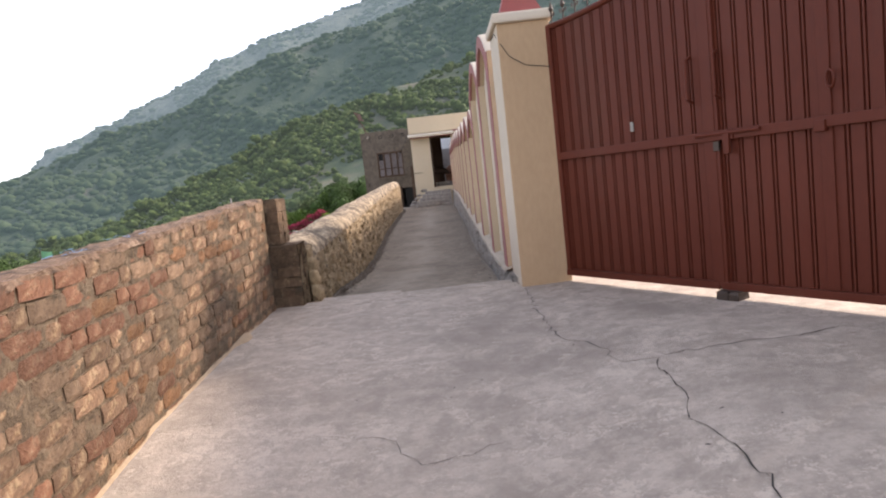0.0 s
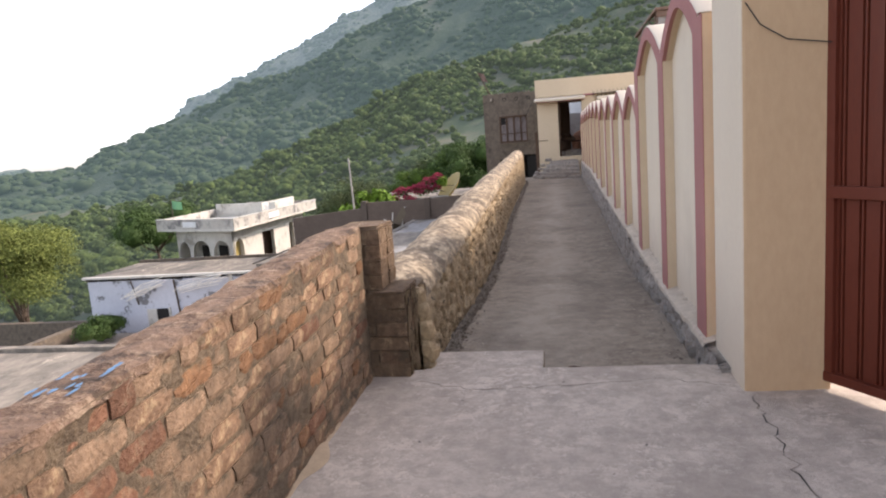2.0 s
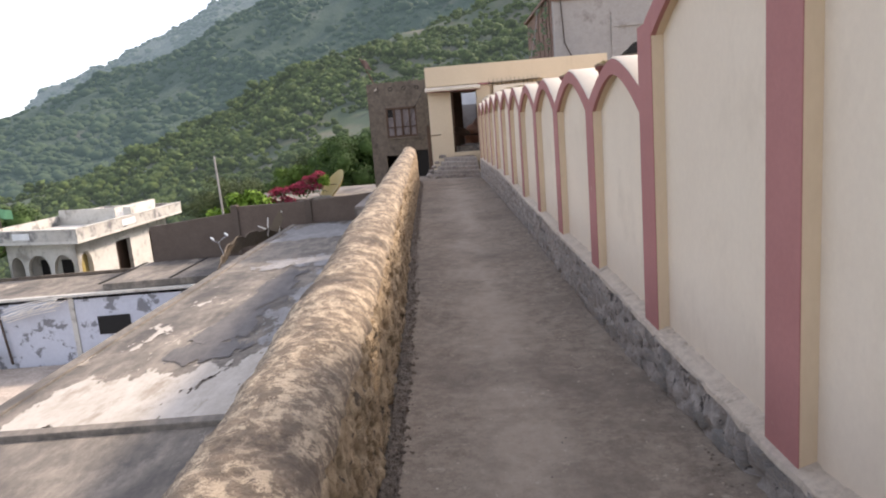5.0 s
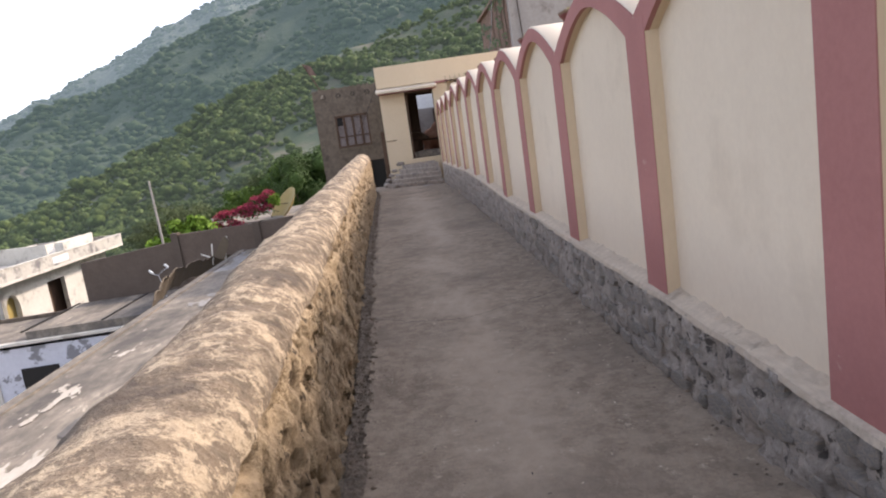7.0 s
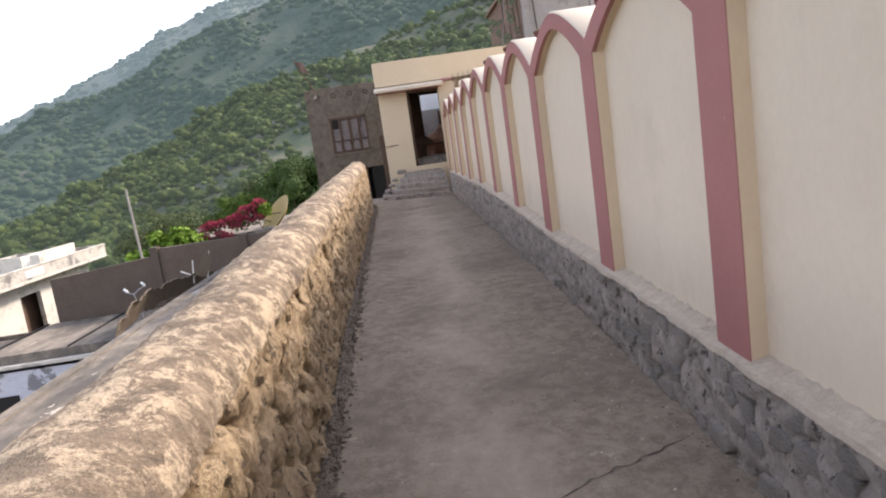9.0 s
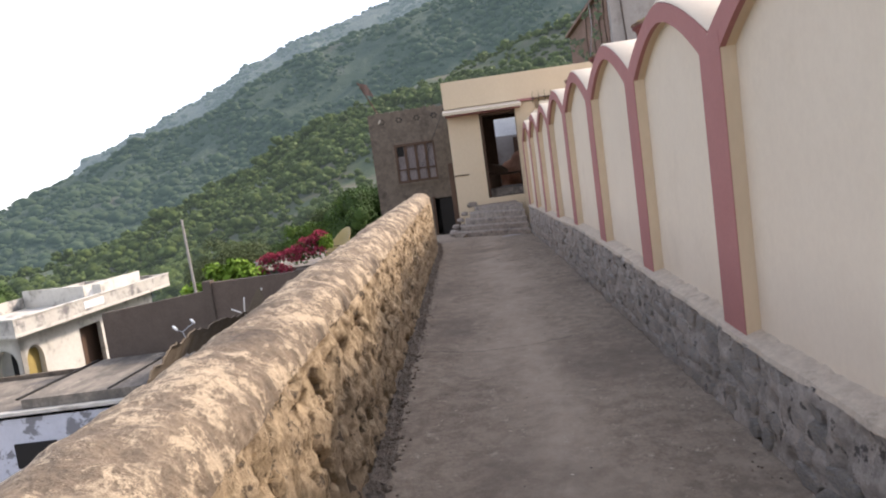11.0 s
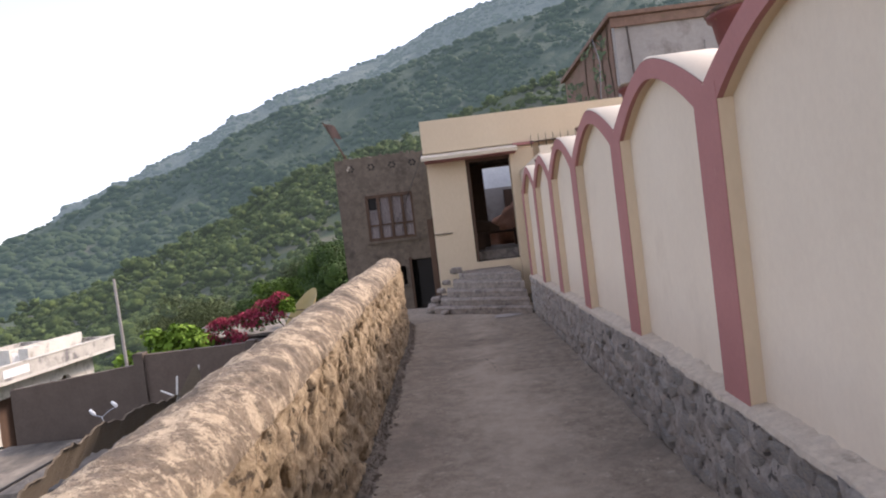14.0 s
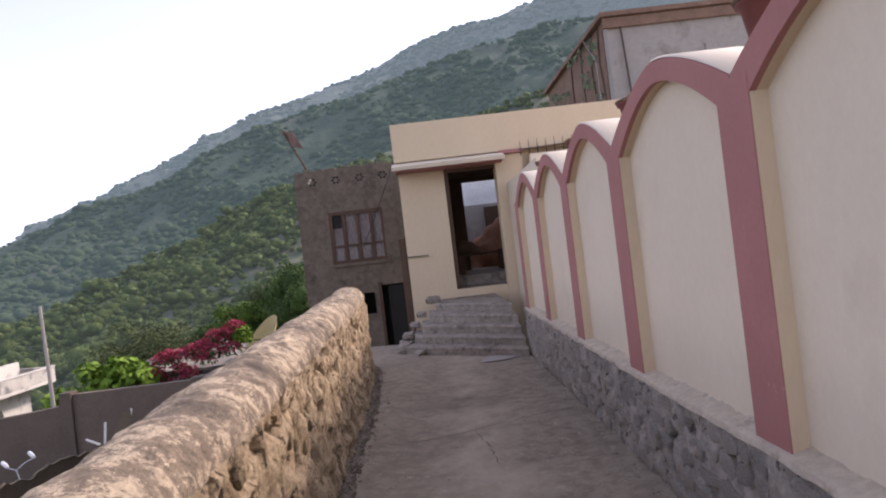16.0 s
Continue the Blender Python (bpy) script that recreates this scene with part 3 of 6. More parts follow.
BASE = [(-4, -0.03), (-3.3, -0.02), (-1.75, -0.05), (0, 0.0), (1.7, 0.07), (3.5, 0.115), (5.2, 0.17), (7, 0.21), (8.7, 0.30), (10.4, 0.36), (12.2, 0.41), (14, 0.40), (20, 0.42)]


def floor_sheet(name, xs, ys, height, material, label, depth=0.25):
    bm = bmesh.new()
    grid = [[bm.verts.new((x, y, height(x, y))) for x in xs] for y in ys]
    for g0, g1 in zip(grid, grid[1:]):
        for j in range(len(xs) - 1):
            bm.faces.new((g0[j], g0[j + 1], g1[j + 1], g1[j]))
    edge = [e for e in bm.edges if e.is_boundary]
    r = bmesh.ops.extrude_edge_only(bm, edges=edge)
    bmesh.ops.translate(bm, vec=(0, 0, -depth), verts=[v for v in r["geom"] if isinstance(v, bmesh.types.BMVert)])
    return tagged(link(name, bm, material), label, "floor", kind="structure")


def platform_z(x, y):
    k = ramp_smooth((x + 0.6) / 1.4)
    return lerp_table(FLOOR, y) * (1 - k) - 0.08 * k + 0.012 * fbm(x, y, 1.3, 3)


def lane_z(x, y):
    return lerp_table(LANE, y) + 0.014 * fbm(x, y, 1.1, 4) + 0.05 * max(0.0, (-1.55 - x)) + 0.03 * max(0.0, x + 0.35)


def span(a, b, n):
    return [a + (b - a) * i / n for i in range(n + 1)]


floor_sheet("floor_platform", span(-2.3, 4.2, 60), span(-13, -4.3, 60) + [-4.2 + 0.05 * i for i in range(11)] + [-3.64], platform_z, M["concrete"], "pale cracked concrete landing before the gate", 0.5)
floor_sheet("floor_lane", span(-2.6, 0.06, 30), span(-3.9, 21.6, 190), lane_z, M["lane"], "worn grey-brown concrete lane", 0.6)
step = root("step_slab", "low pale concrete step slab at the landing's edge", "step", (-1.4, -3.6, -0.2))
bm = bmesh.new()
box(bm, -1.84, -1.06, -3.68, -3.08, -0.34, -0.15, 0.015)
sl = part("slab", bm, M["concrete"], None)
sl.parent = step
sl.matrix_parent_inverse = Matrix.Translation((1.4, 3.6, 0.2))


def crack(name, pts, width, z_of, label):
    """A jagged narrow crack: a dark ribbon that wanders between the given places."""
    bm = bmesh.new()
    line = []
    for (x0, y0), (x1, y1) in zip(pts, pts[1:]):
        n = max(3, int(math.hypot(x1 - x0, y1 - y0) / 0.05))
        for i in range(n):
            k = i / n
            line.append((x0 + (x1 - x0) * k + random.gauss(0, 0.012), y0 + (y1 - y0) * k + random.gauss(0, 0.012)))
    line.append(pts[-1])
    prev = None
    for i, (x, y) in enumerate(line):
        w = width * random.uniform(0.3, 1.3) * (0.35 if i in (0, len(line) - 1) else 1)
        nx, ny = line[min(i + 1, len(line) - 1)][0] - line[max(i - 1, 0)][0], line[min(i + 1, len(line) - 1)][1] - line[max(i - 1, 0)][1]
        d = math.hypot(nx, ny) or 1
        a, b = bm.verts.new((x - ny / d * w, y + nx / d * w, z_of(x, y) + 0.004)), bm.verts.new((x + ny / d * w, y - nx / d * w, z_of(x, y) + 0.004))
        if prev:
            bm.faces.new((prev[0], prev[1], b, a))
        prev = (a, b)
    return tagged(link(name, bm, M["crack"]), label, "crack", kind="structure")


crack("trim_crack", [(0.03, -4.1), (0.0, -4.5), (-0.01, -4.94), (0.01, -5.7), (0.16, -5.9), (0.2, -6.3), (0.35, -6.34), (0.32, -6.8), (0.28, -7.0), (0.31, -7.4), (0.28, -7.75), (0.36, -8.6), (0.5, -9.6)], 0.003, platform_z, "jagged open crack in the concrete landing")
crack("trim_crack", [(0.35, -6.33), (0.51, -6.31), (0.75, -6.33), (1.0, -6.33), (1.3, -6.25)], 0.0035, platform_z, "thin crack towards the gate")
crack("trim_crack", [(-1.25, -6.55), (-0.94, -6.65), (-0.78, -6.9), (-0.4, -6.8)], 0.0018, platform_z, "hairline crack in the landing")
crack("trim_crack", [(-1.83, -3.83), (-1.43, -4.0), (-1.02, -3.95), (-0.75, -3.92), (-0.4, -3.86), (-0.05, -3.98)], 0.0026, platform_z, "thin crack along the landing's edge")
crack("trim_crack", [(-1.88, 3.85), (-1.4, 3.55), (-1.05, 3.45), (-0.7, 3.63), (-0.15, 3.87)], 0.0042, lane_z, "thin crack across the lane")
crack("trim_crack", [(-1.97, 9.3), (-1.42, 9.14), (-0.95, 9.15), (-0.5, 9.3)], 0.0042, lane_z, "thin crack across the lane")
crack("trim_crack", [(-1.9, 15.2), (-1.12, 15.41), (-0.58, 15.65), (-0.1, 15.74)], 0.0048, lane_z, "thin crack across the lane")
crack("trim_crack", [(-1.12, 15.41), (-1.05, 14.97), (-1.0, 14.4)], 0.0042, lane_z, "short branching crack in the lane")

# ---- arched boundary wall ----
wall = root("wall_east", "cream boundary wall with pink arched bays and pillars", "wall", kind="structure")
P_Y = [-3.16, -1.62, 0.145, 1.83, 3.62, 5.35, 7.15, 8.82, 10.55, 12.32, 14.1, 15.75, 17.4, 19.05]
P_W, X_FRONT, X_PANEL, X_BACK = 0.28, -0.03, 0.048, 0.34


def top_of(i):
    """Height of the valley over pillar i, tall section first."""
    return lerp_table(BASE, P_Y[i]) + 1.52


def arch_band(y0, y1, v0, v1, rise, thick):
    """Outer and inner arch curves of a bay between pillar centres y0 and y1 with valley heights v0 and v1."""
    n, c, half = 24, (y0 + y1) / 2, (y1 - y0) / 2
    steps_ = [-1 + 2 * i / n for i in range(n + 1)]

    def level(u):
        return v0 + (v1 - v0) * (u + 1) / 2
    outer = [(c + half * u, level(u) + rise * (1 - abs(u) ** 1.55)) for u in steps_]
    hin = half - P_W / 2
    k = hin / half
    inner = [(c + hin * u, level(u * k) - thick + (rise - 0.005) * (1 - abs(u * 0.97) ** 1.7)) for u in steps_]
    return outer, inner


def bay(y0, y1, v0, v1, rise=0.31, thick=0.115):
    outer, inner = arch_band(y0, y1, v0, v1, rise, thick)
    za, zb = lerp_table(BASE, y0) - 0.03, lerp_table(BASE, y1) - 0.03
    # panel set back between the pillars, closed by the arch above
    bm = bmesh.new()
    pan = [(y0 + P_W / 2 - 0.02, za), (y1 - P_W / 2 + 0.02, zb)] + [(y, z + 0.03) for y, z in reversed(inner)]
    pan[-1], pan[2] = (y0 + P_W / 2 - 0.02, pan[-1][1]), (y1 - P_W / 2 + 0.02, pan[2][1])
    prism(bm, pan, "x", X_PANEL, X_BACK - 0.02)
    part("panel", bm, M["cream"], wall)
    # pink arch band with real depth; the rest of the thickness carries the tan soffit, its shade painted in
    bm = bmesh.new()
    rings = []
    for x, k in ((X_FRONT + 0.03, 0.0), (X_FRONT, 0.004), (X_FRONT, 1.0), (X_FRONT + 0.03, 1.0)):
        line = outer if k < 0.5 else inner
        rings.append([bm.verts.new((x, y, z - (0.004 if k == 0.004 else 0.0))) for y, z in line])
    for r0, r1 in zip(rings, rings[1:]):
        for i in range(len(outer) - 1):
            bm.faces.new((r0[i], r0[i + 1], r1[i + 1], r1[i]))
    part("arch_band", bm, M["pink"], wall, "dusty pink arch band")
    bm = bmesh.new()
    a = [bm.verts.new((X_FRONT + 0.004, y, z + 0.002)) for y, z in inner]
    c_ = [bm.verts.new((X_PANEL + 0.01, y, z + 0.002)) for y, z in inner]
    for i in range(len(inner) - 1):
        bm.faces.new((a[i], a[i + 1], c_[i + 1], c_[i]))
    part("soffit", bm, M["ochre"], wall, "", True)
    # rounded cream coping over the bay, through the wall's thickness
    bm = bmesh.new()
    rings = []
    for x, dz in ((X_FRONT + 0.004, 0.0), (X_FRONT + 0.016, 0.012), (X_BACK - 0.02, 0.012), (X_BACK, 0.0), (X_BACK, -0.25)):
        rings.append([bm.verts.new((x, y, z + dz)) for y, z in outer])
    for r0, r1 in zip(rings, rings[1:]):
        for i in range(len(outer) - 1):
            bm.faces.new((r0[i], r0[i + 1], r1[i + 1], r1[i]))
    part("coping", bm, M["cream"], wall, "sunlit cream coping", True)
    # back of the bay
    bm = bmesh.new()
    prism(bm, [(y0, za), (y1, zb), (y1, v1 - 0.24)] + [(y, z - 0.24) for y, z in reversed(outer[1:-1])] + [(y0, v0 - 0.24)], "x", X_BACK - 0.015, X_BACK - 0.004)
    part("back_face", bm, M["cream"], wall)


def pillar(y, v, width=P_W):
    zb = lerp_table(BASE, y) - 0.04
    bm = bmesh.new()
    box(bm, X_FRONT + 0.004, X_BACK - 0.01, y - width / 2, y + width / 2, zb, v - 0.014)
    # ochre sides: shade on the cream wall put into the colour
    shaft = part("pillar", bm, M["ochre"], wall)
    bm = bmesh.new()
    outline = [(y - width / 2, zb + 0.005), (y + width / 2, zb + 0.005), (y + width / 2, v - 0.02), (y, v - 0.012), (y - width / 2, v - 0.02)]
    prism(bm, outline, "x", X_FRONT - 0.002, X_FRONT + 0.004)
    part("painted_face", bm, M["pink"], shaft, "dusty pink painted pillar face")


TALL = 0.48
for i, y in enumerate(P_Y):
    pillar(y, top_of(i) + (TALL if i < 3 else 0.0))
for i in range(len(P_Y) - 1):
    up = TALL if i < 2 else 0.0
    bay(P_Y[i], P_Y[i + 1], top_of(i) + up, top_of(i + 1) + up)
bm = bmesh.new()
box(bm, X_FRONT + 0.02, X_BACK, 0.02, 0.27, 1.2, top_of(2) + TALL - 0.02)
part("end_pier", bm, M["cream"], wall)

# gate post
post = root("gate_post", "cream rendered gate post with a red pyramid cap", "gate post", (0.2, -3.75, -0.1))
POST = Matrix.Translation((-0.2, 3.75, 0.1))


def under(parent, name, bm, material, label="", smooth=False):
    """A part given in world coordinates under a thing that stands elsewhere."""
    ob = part(name, bm, material, parent, label, smooth)
    ob.matrix_parent_inverse = Matrix.Translation(-parent.location)
    return ob


bm = bmesh.new()
box(bm, 0.005, 0.42, -4.06, -3.42, -0.35, 2.02, 0.012)
under(post, "shaft", bm, M["tan"])
# thin cream sheet over one side of the tan shaft
under(post, "side_face", boxed(0.001, 0.006, -4.05, -3.43, -0.3, 2.01), M["cream"], "pale cream side sheet")
bm = bmesh.new()
box(bm, -0.03, 0.455, -4.095, -3.385, 2.02, 2.10, 0.02)
under(post, "cap_moulding", bm, M["cream"])
bm = bmesh.new()
base = [bm.verts.new(p) for p in ((0.04, -4.02, 2.10), (0.385, -4.02, 2.10), (0.385, -3.46, 2.10), (0.04, -3.46, 2.10))]
mid = [bm.verts.new(p) for p in ((0.10, -3.9, 2.26), (0.325, -3.9, 2.26), (0.325, -3.58, 2.26), (0.10, -3.58, 2.26))]
tip = [bm.verts.new(p) for p in ((0.17, -3.8, 2.48), (0.255, -3.8, 2.48), (0.255, -3.68, 2.48), (0.17, -3.68, 2.48))]
for a, b in ((base, mid), (mid, tip)):
    for i in range(4):
        bm.faces.new((a[i], a[(i + 1) % 4], b[(i + 1) % 4], b[i]))
bm.faces.new(tip)
bm.faces.new(base[::-1])
under(post, "pyramid_cap", bm, M["red"], "red painted pyramid cap")
wire = root("cable", "thin black cable looped over the gate post", "cable", (0.2, -4.0, 1.7))
under(wire, "strand", tubed([(0.0, -3.5, 2.0), (-0.008, -3.9, 1.98), (0.02, -4.07, 1.86), (0.08, -4.075, 1.76), (0.2, -4.075, 1.68), (0.32, -4.075, 1.66), (0.43, -4.08, 1.64)], 0.003, 6), M["cable"])

# right-hand post and return wall beyond the gate, closing the landing
G0, GD = Vector((0.40, -4.04, 0)), Vector((0.514, -0.858, 0))
GN = Vector((-GD.y, GD.x, 0))     # pointing into the yard
LEAF, GZ = 1.45, -0.03
end = G0 + GD * (2 * LEAF)
bm = bmesh.new()
box(bm, 0, 0.42, -0.2, 0.24, -0.5, 2.1, 0.012, Matrix.LocRotScale(end, Euler((0, 0, math.atan2(GD.y, GD.x))), None))
tagged(link("gate_post", bm, M["tan"]), "cream rendered gate post", "gate post")
bm = bmesh.new()
box(bm, 0, 7, 0.0, 0.24, -0.8, 1.9, 0, Matrix.LocRotScale(end + GD * 0.43, Euler((0, 0, math.atan2(GD.y, GD.x))), None))
tagged(link("wall_south", bm, M["cream"]), "cream boundary wall beyond the gate", "wall", kind="structure")


# ---- gate ----
gate = root("gate", "closed red-oxide ribbed metal double gate with spikes", "gate", G0)
GM = Matrix.LocRotScale(G0, Euler((0, 0, math.atan2(GD.y, GD.x))), None)


def gate_part(name, bm, material, parent=gate, label="", smooth=False):
    bmesh.ops.transform(bm, matrix=GM, verts=bm.verts)
    ob = part(name, bm, material, parent, label, smooth)
    ob.matrix_parent_inverse = Matrix.Translation(-G0) if parent is gate else Matrix.Identity(4)
    return ob


def gate_top(u):
    """Top edge of the gate: rises in a curve to the middle."""
    k = min(1.0, u / LEAF) if u <= LEAF else max(0.0, (2 * LEAF - u) / LEAF)
    return 1.95 + 0.16 * k ** 2


for leaf in range(2):
    u0, u1 = leaf * LEAF + 0.008, (leaf + 1) * LEAF - 0.008
    n = 14
    bm = bmesh.new()
    pitch = (u1 - u0) / n
    # pressed sheet: flat strips between pairs of narrow grooves
    us = []
    for i in range(n):
        a = u0 + i * pitch
        us += [(a + pitch * f, w) for f, w in ((0.0, 0.0), (0.56, 0.0), (0.585, 0.014), (0.655, 0.014), (0.68, 0.0), (0.78, 0.0), (0.805, 0.014), (0.875, 0.014), (0.90, 0.0))]
    us.append((u1, 0.0))
    lo = [bm.verts.new((u, w, GZ + 0.03)) for u, w in us]
    hi = [bm.verts.new((u, w, gate_top(u) - 0.02)) for u, w in us]
    lo2 = [bm.verts.new((u, w + 0.006, GZ + 0.03)) for u, w in us]
    hi2 = [bm.verts.new((u, w + 0.006, gate_top(u) - 0.02)) for u, w in us]
    for i in range(len(us) - 1):
        bm.faces.new((lo[i], lo[i + 1], hi[i + 1], hi[i]))
        bm.faces.new((lo2[i + 1], lo2[i], hi2[i], hi2[i + 1]))
    lf = gate_part("leaf", bm, M["gate"])
    for name, a, b, c, d in (("bottom_rail", u0, u1, GZ, GZ + 0.05), ("middle_rail", u0 + 0.02, u1, 0.905, 0.965)):
        ob = gate_part(name, boxed(a, b, -0.032, 0.03, c, d, bevel=0.005), M["gate"], lf)
    for a in (u0, u1 - 0.045):
        gate_part("stile", boxed(a, a + 0.045, -0.024, 0.03, GZ, gate_top(a + 0.02), bevel=0.004), M["gate"], lf)
    if leaf == 1:
        gate_part("middle_stile", boxed(2.115, 2.18, -0.012, 0.02, GZ + 0.05, gate_top(2.15) - 0.01, bevel=0.003), M["gate"], lf)
        gate_part("catch", boxed(2.10, 2.16, -0.05, -0.012, 0.885, 0.945, bevel=0.006), M["gate"], lf, "small steel catch")
    gate_part("top_rail", tubed([(u0 + (u1 - u0) * i / 10, 0.0, gate_top(u0 + (u1 - u0) * i / 10)) for i in range(11)], 0.024, 8), M["gate"], lf)
    for i in range(11):
        u = u0 + 0.06 + (u1 - u0 - 0.1) * i / 10
        z = gate_top(u)
        bm = bmesh.new()
        tube(bm, [(u, 0, z + 0.01), (u, 0, z + 0.11)], 0.006, 6)
        lathe(bm, [(0.004, 0.10), (0.020, 0.125), (0.012, 0.15), (0.001, 0.19)], (u, 0, z), 8)
        tube(bm, [(u - 0.03, 0, z + 0.07), (u - 0.035, 0, z + 0.10), (u - 0.015, 0, z + 0.085), (u, 0, z + 0.06), (u + 0.015, 0, z + 0.085), (u + 0.035, 0, z + 0.10), (u + 0.03, 0, z + 0.07)], 0.005, 6)
        gate_part("spike", bm, M["iron"], lf, "wrought iron spike")
    hx = LEAF - 0.13 if leaf == 0 else LEAF + 0.07
    gate_part("pull_handle", tubed([(hx, -0.01, 1.02 + 0.14), (hx, -0.055, 1.18), (hx, -0.055, 1.42), (hx, -0.01, 1.44)], 0.011, 8), M["gate"], lf, "bent steel pull handle")
gate_part("slide_bolt", tubed([(LEAF - 0.10, -0.045, 0.945), (LEAF + 0.34, -0.045, 0.945)], 0.012, 8), M["gate"], gate, "sliding bolt bar")
gate_part("seam_cover", boxed(LEAF - 0.03, LEAF + 0.03, -0.028, -0.02, GZ + 0.02, gate_top(LEAF) - 0.02), M["gate"])
gate_part("bolt_plate", boxed(LEAF - 0.02, LEAF + 0.16, -0.042, -0.02, 0.905, 0.965, bevel=0.004), M["gate"])
gate_part("hasp", boxed(LEAF + 0.10, LEAF + 0.14, -0.055, -0.03, 0.82, 0.96, bevel=0.004), M["gate"])
gate_part("keyhole_plate", boxed(LEAF + 0.02, LEAF + 0.06, -0.04, -0.02, 0.84, 0.90, bevel=0.004), M["iron"])
gate_part("ring_handle", tubed([(LEAF + 0.75 + 0.032 * math.cos(s), -0.045 - 0.02 * math.cos(s), 1.15 + 0.045 * math.sin(s)) for s in (2 * math.pi * i / 14 for i in range(15))], 0.008, 6), M["gate"], gate, "hinged iron ring")
gate_part("plug", boxed(0.797, 0.822, -0.018, -0.008, 1.04, 1.105), M["pole"], gate, "small bare metal patch")
bm = bmesh.new()
for k, (du, w) in enumerate(((0.0, 0.09), (0.085, 0.075))):
    box(bm, LEAF + 0.0 + du, LEAF + w + du, -0.09, 0.03, -0.135 + 0.0, -0.045, 0.02, GM)
for v in bm.verts:
    v.co += Vector((random.gauss(0, 0.004), random.gauss(0, 0.004), 0.02 + random.gauss(0, 0.003)))
tagged(link("stop_stone", bm, M["iron"]), "dark stone stops under the gate leaves", "stone")
# yard behind the wall and gate
bm = bmesh.new()
box(bm, 0.345, 16, -12, 27.6, -0.9, -0.16)
tagged(link("floor_yard", bm, M["fillet"]), "sunlit concrete yard behind the boundary wall", "floor", kind="structure")

# ---- brick parapet on the landing's open side ----
brick_wall = root("wall_brick", "weathered low brick parapet wall", "wall", kind="structure")
BX, B_TILT, COURSE = -2.09, 0.056, 0.088


def brick_top(y):
    return 0.86 + B_TILT * (y + 3.8)


bm = bmesh.new()
prism(bm, [(-13.0, -1.4), (-3.78, -1.4), (-3.78, brick_top(-3.78) - 0.012), (-13.0, brick_top(-13.0) - 0.012)], "x", BX - 0.18, BX - 0.05)
# uneven mortar face, flush with the bricks in places
grid = []
for y in span(-13.0, -3.78, 230):
    grid.append([])
    for j in range(46):
        z = brick_top(y) - 0.012 - 0.033 * j
        d = noise.fractal(Vector((y * 6, z * 9, 1.3)), 0.8, 2.1, 4)
        grid[-1].append(bm.verts.new((BX - 0.0060 + 0.009 * d, y, z)))
for a, b in zip(grid, grid[1:]):
    for j in range(45):
        bm.faces.new((a[j], a[j + 1], b[j + 1], b[j]))
part("mortar_core", bm, M["mortar"], brick_wall)
bm = bmesh.new()
n = 220
rows_ = []
for i in range(n + 1):
    y = -13 + 9.2 * i / n
    z = brick_top(y)
    rows_.append([bm.verts.new((BX + dx + 0.012 * fbm(y, dx * 9, 5.0, 3) + random.gauss(0, 0.004), y, z + dz + 0.010 * fbm(y, dx * 20, 7.0, 3) + random.gauss(0, 0.003))) for dx, dz in ((-0.205, -0.05), (-0.195, 0.004), (-0.10, 0.012), (-0.012, 0.004), (-0.001, -0.026))])
for a, b in zip(rows_, rows_[1:]):
    for j in range(4):
        bm.faces.new((a[j], a[j + 1], b[j + 1], b[j]))
part("cap_skim", bm, M["brickcap"], brick_wall, "rough reddish mortar skim on top")
for k in range(26):
    y = random.gauss(-6.12, 0.06) if k < 11 else random.gauss(-6.6, 0.09)
    x, w = BX - random.uniform(0.03, 0.17), random.uniform(0.01, 0.04)
    bm = bmesh.new()
    pts = [(x + 0.010 * math.cos(s) * random.uniform(0.3, 1.2), y + w * math.sin(s) * random.uniform(0.5, 1.2)) for s in (2 * math.pi * i / 9 for i in range(9))]
    bm.faces.new([bm.verts.new((px, py, brick_top(py) + 0.020)) for px, py in pts])
    part("paint_smear", bm, M["bluepaint"], brick_wall, "smear of blue paint")


def brick_meshes(length, count, height=COURSE - 0.013, deep=0.05):
    """Eroded bricks: a worn, rounded front on a plain back."""
    made = []
    nu = 5 if length > 0.15 else 3
    for k in range(count):
        bm = bmesh.new()
        g = []
        cut = [random.uniform(0.0, 0.012) for _ in range(4)]
        for i in range(nu + 1):
            col = []
            for j in range(4):
                u, w = i / nu, j / 3
                corner = i in (0, nu) and j in (0, 3)
                rim = i in (0, nu) or j in (0, 3)
                y = length * u + (random.uniform(-0.005, 0.005) if rim else random.uniform(-0.008, 0.008))
                z = height * w + random.uniform(-0.004, 0.004)
                x = -0.005 - cut[(i > 0) * 2 + (j > 0)] * 0.5 if corner else (random.uniform(-0.006, 0.001) if rim else random.uniform(-0.003, 0.004))
                if corner:
                    y += (0.002 if i == 0 else -0.002)
                    z += (0.001 if j == 0 else -0.001)
                col.append(bm.verts.new((x, y, z)))
            g.append(col)
        for a, b in zip(g, g[1:]):
            for j in range(3):
                bm.faces.new((a[j], b[j], b[j + 1], a[j + 1]))
        rim = [g[i][0] for i in range(nu + 1)] + [g[nu][j] for j in (1, 2, 3)] + [g[i][3] for i in range(nu - 1, -1, -1)] + [g[0][j] for j in (2, 1)]
        back = [bm.verts.new((-deep, v.co.y, v.co.z)) for v in rim]
        for i in range(len(rim)):
            j = (i + 1) % len(rim)
            bm.faces.new((rim[i], back[i], back[j], rim[j]))
        me = bpy.data.meshes.new("brick")
        bmesh.ops.recalc_face_normals(bm, faces=bm.faces)
        bm.to_mesh(me)
        bm.free()
        for p in me.polygons:
            p.use_smooth = False
        made.append(me)
    return made


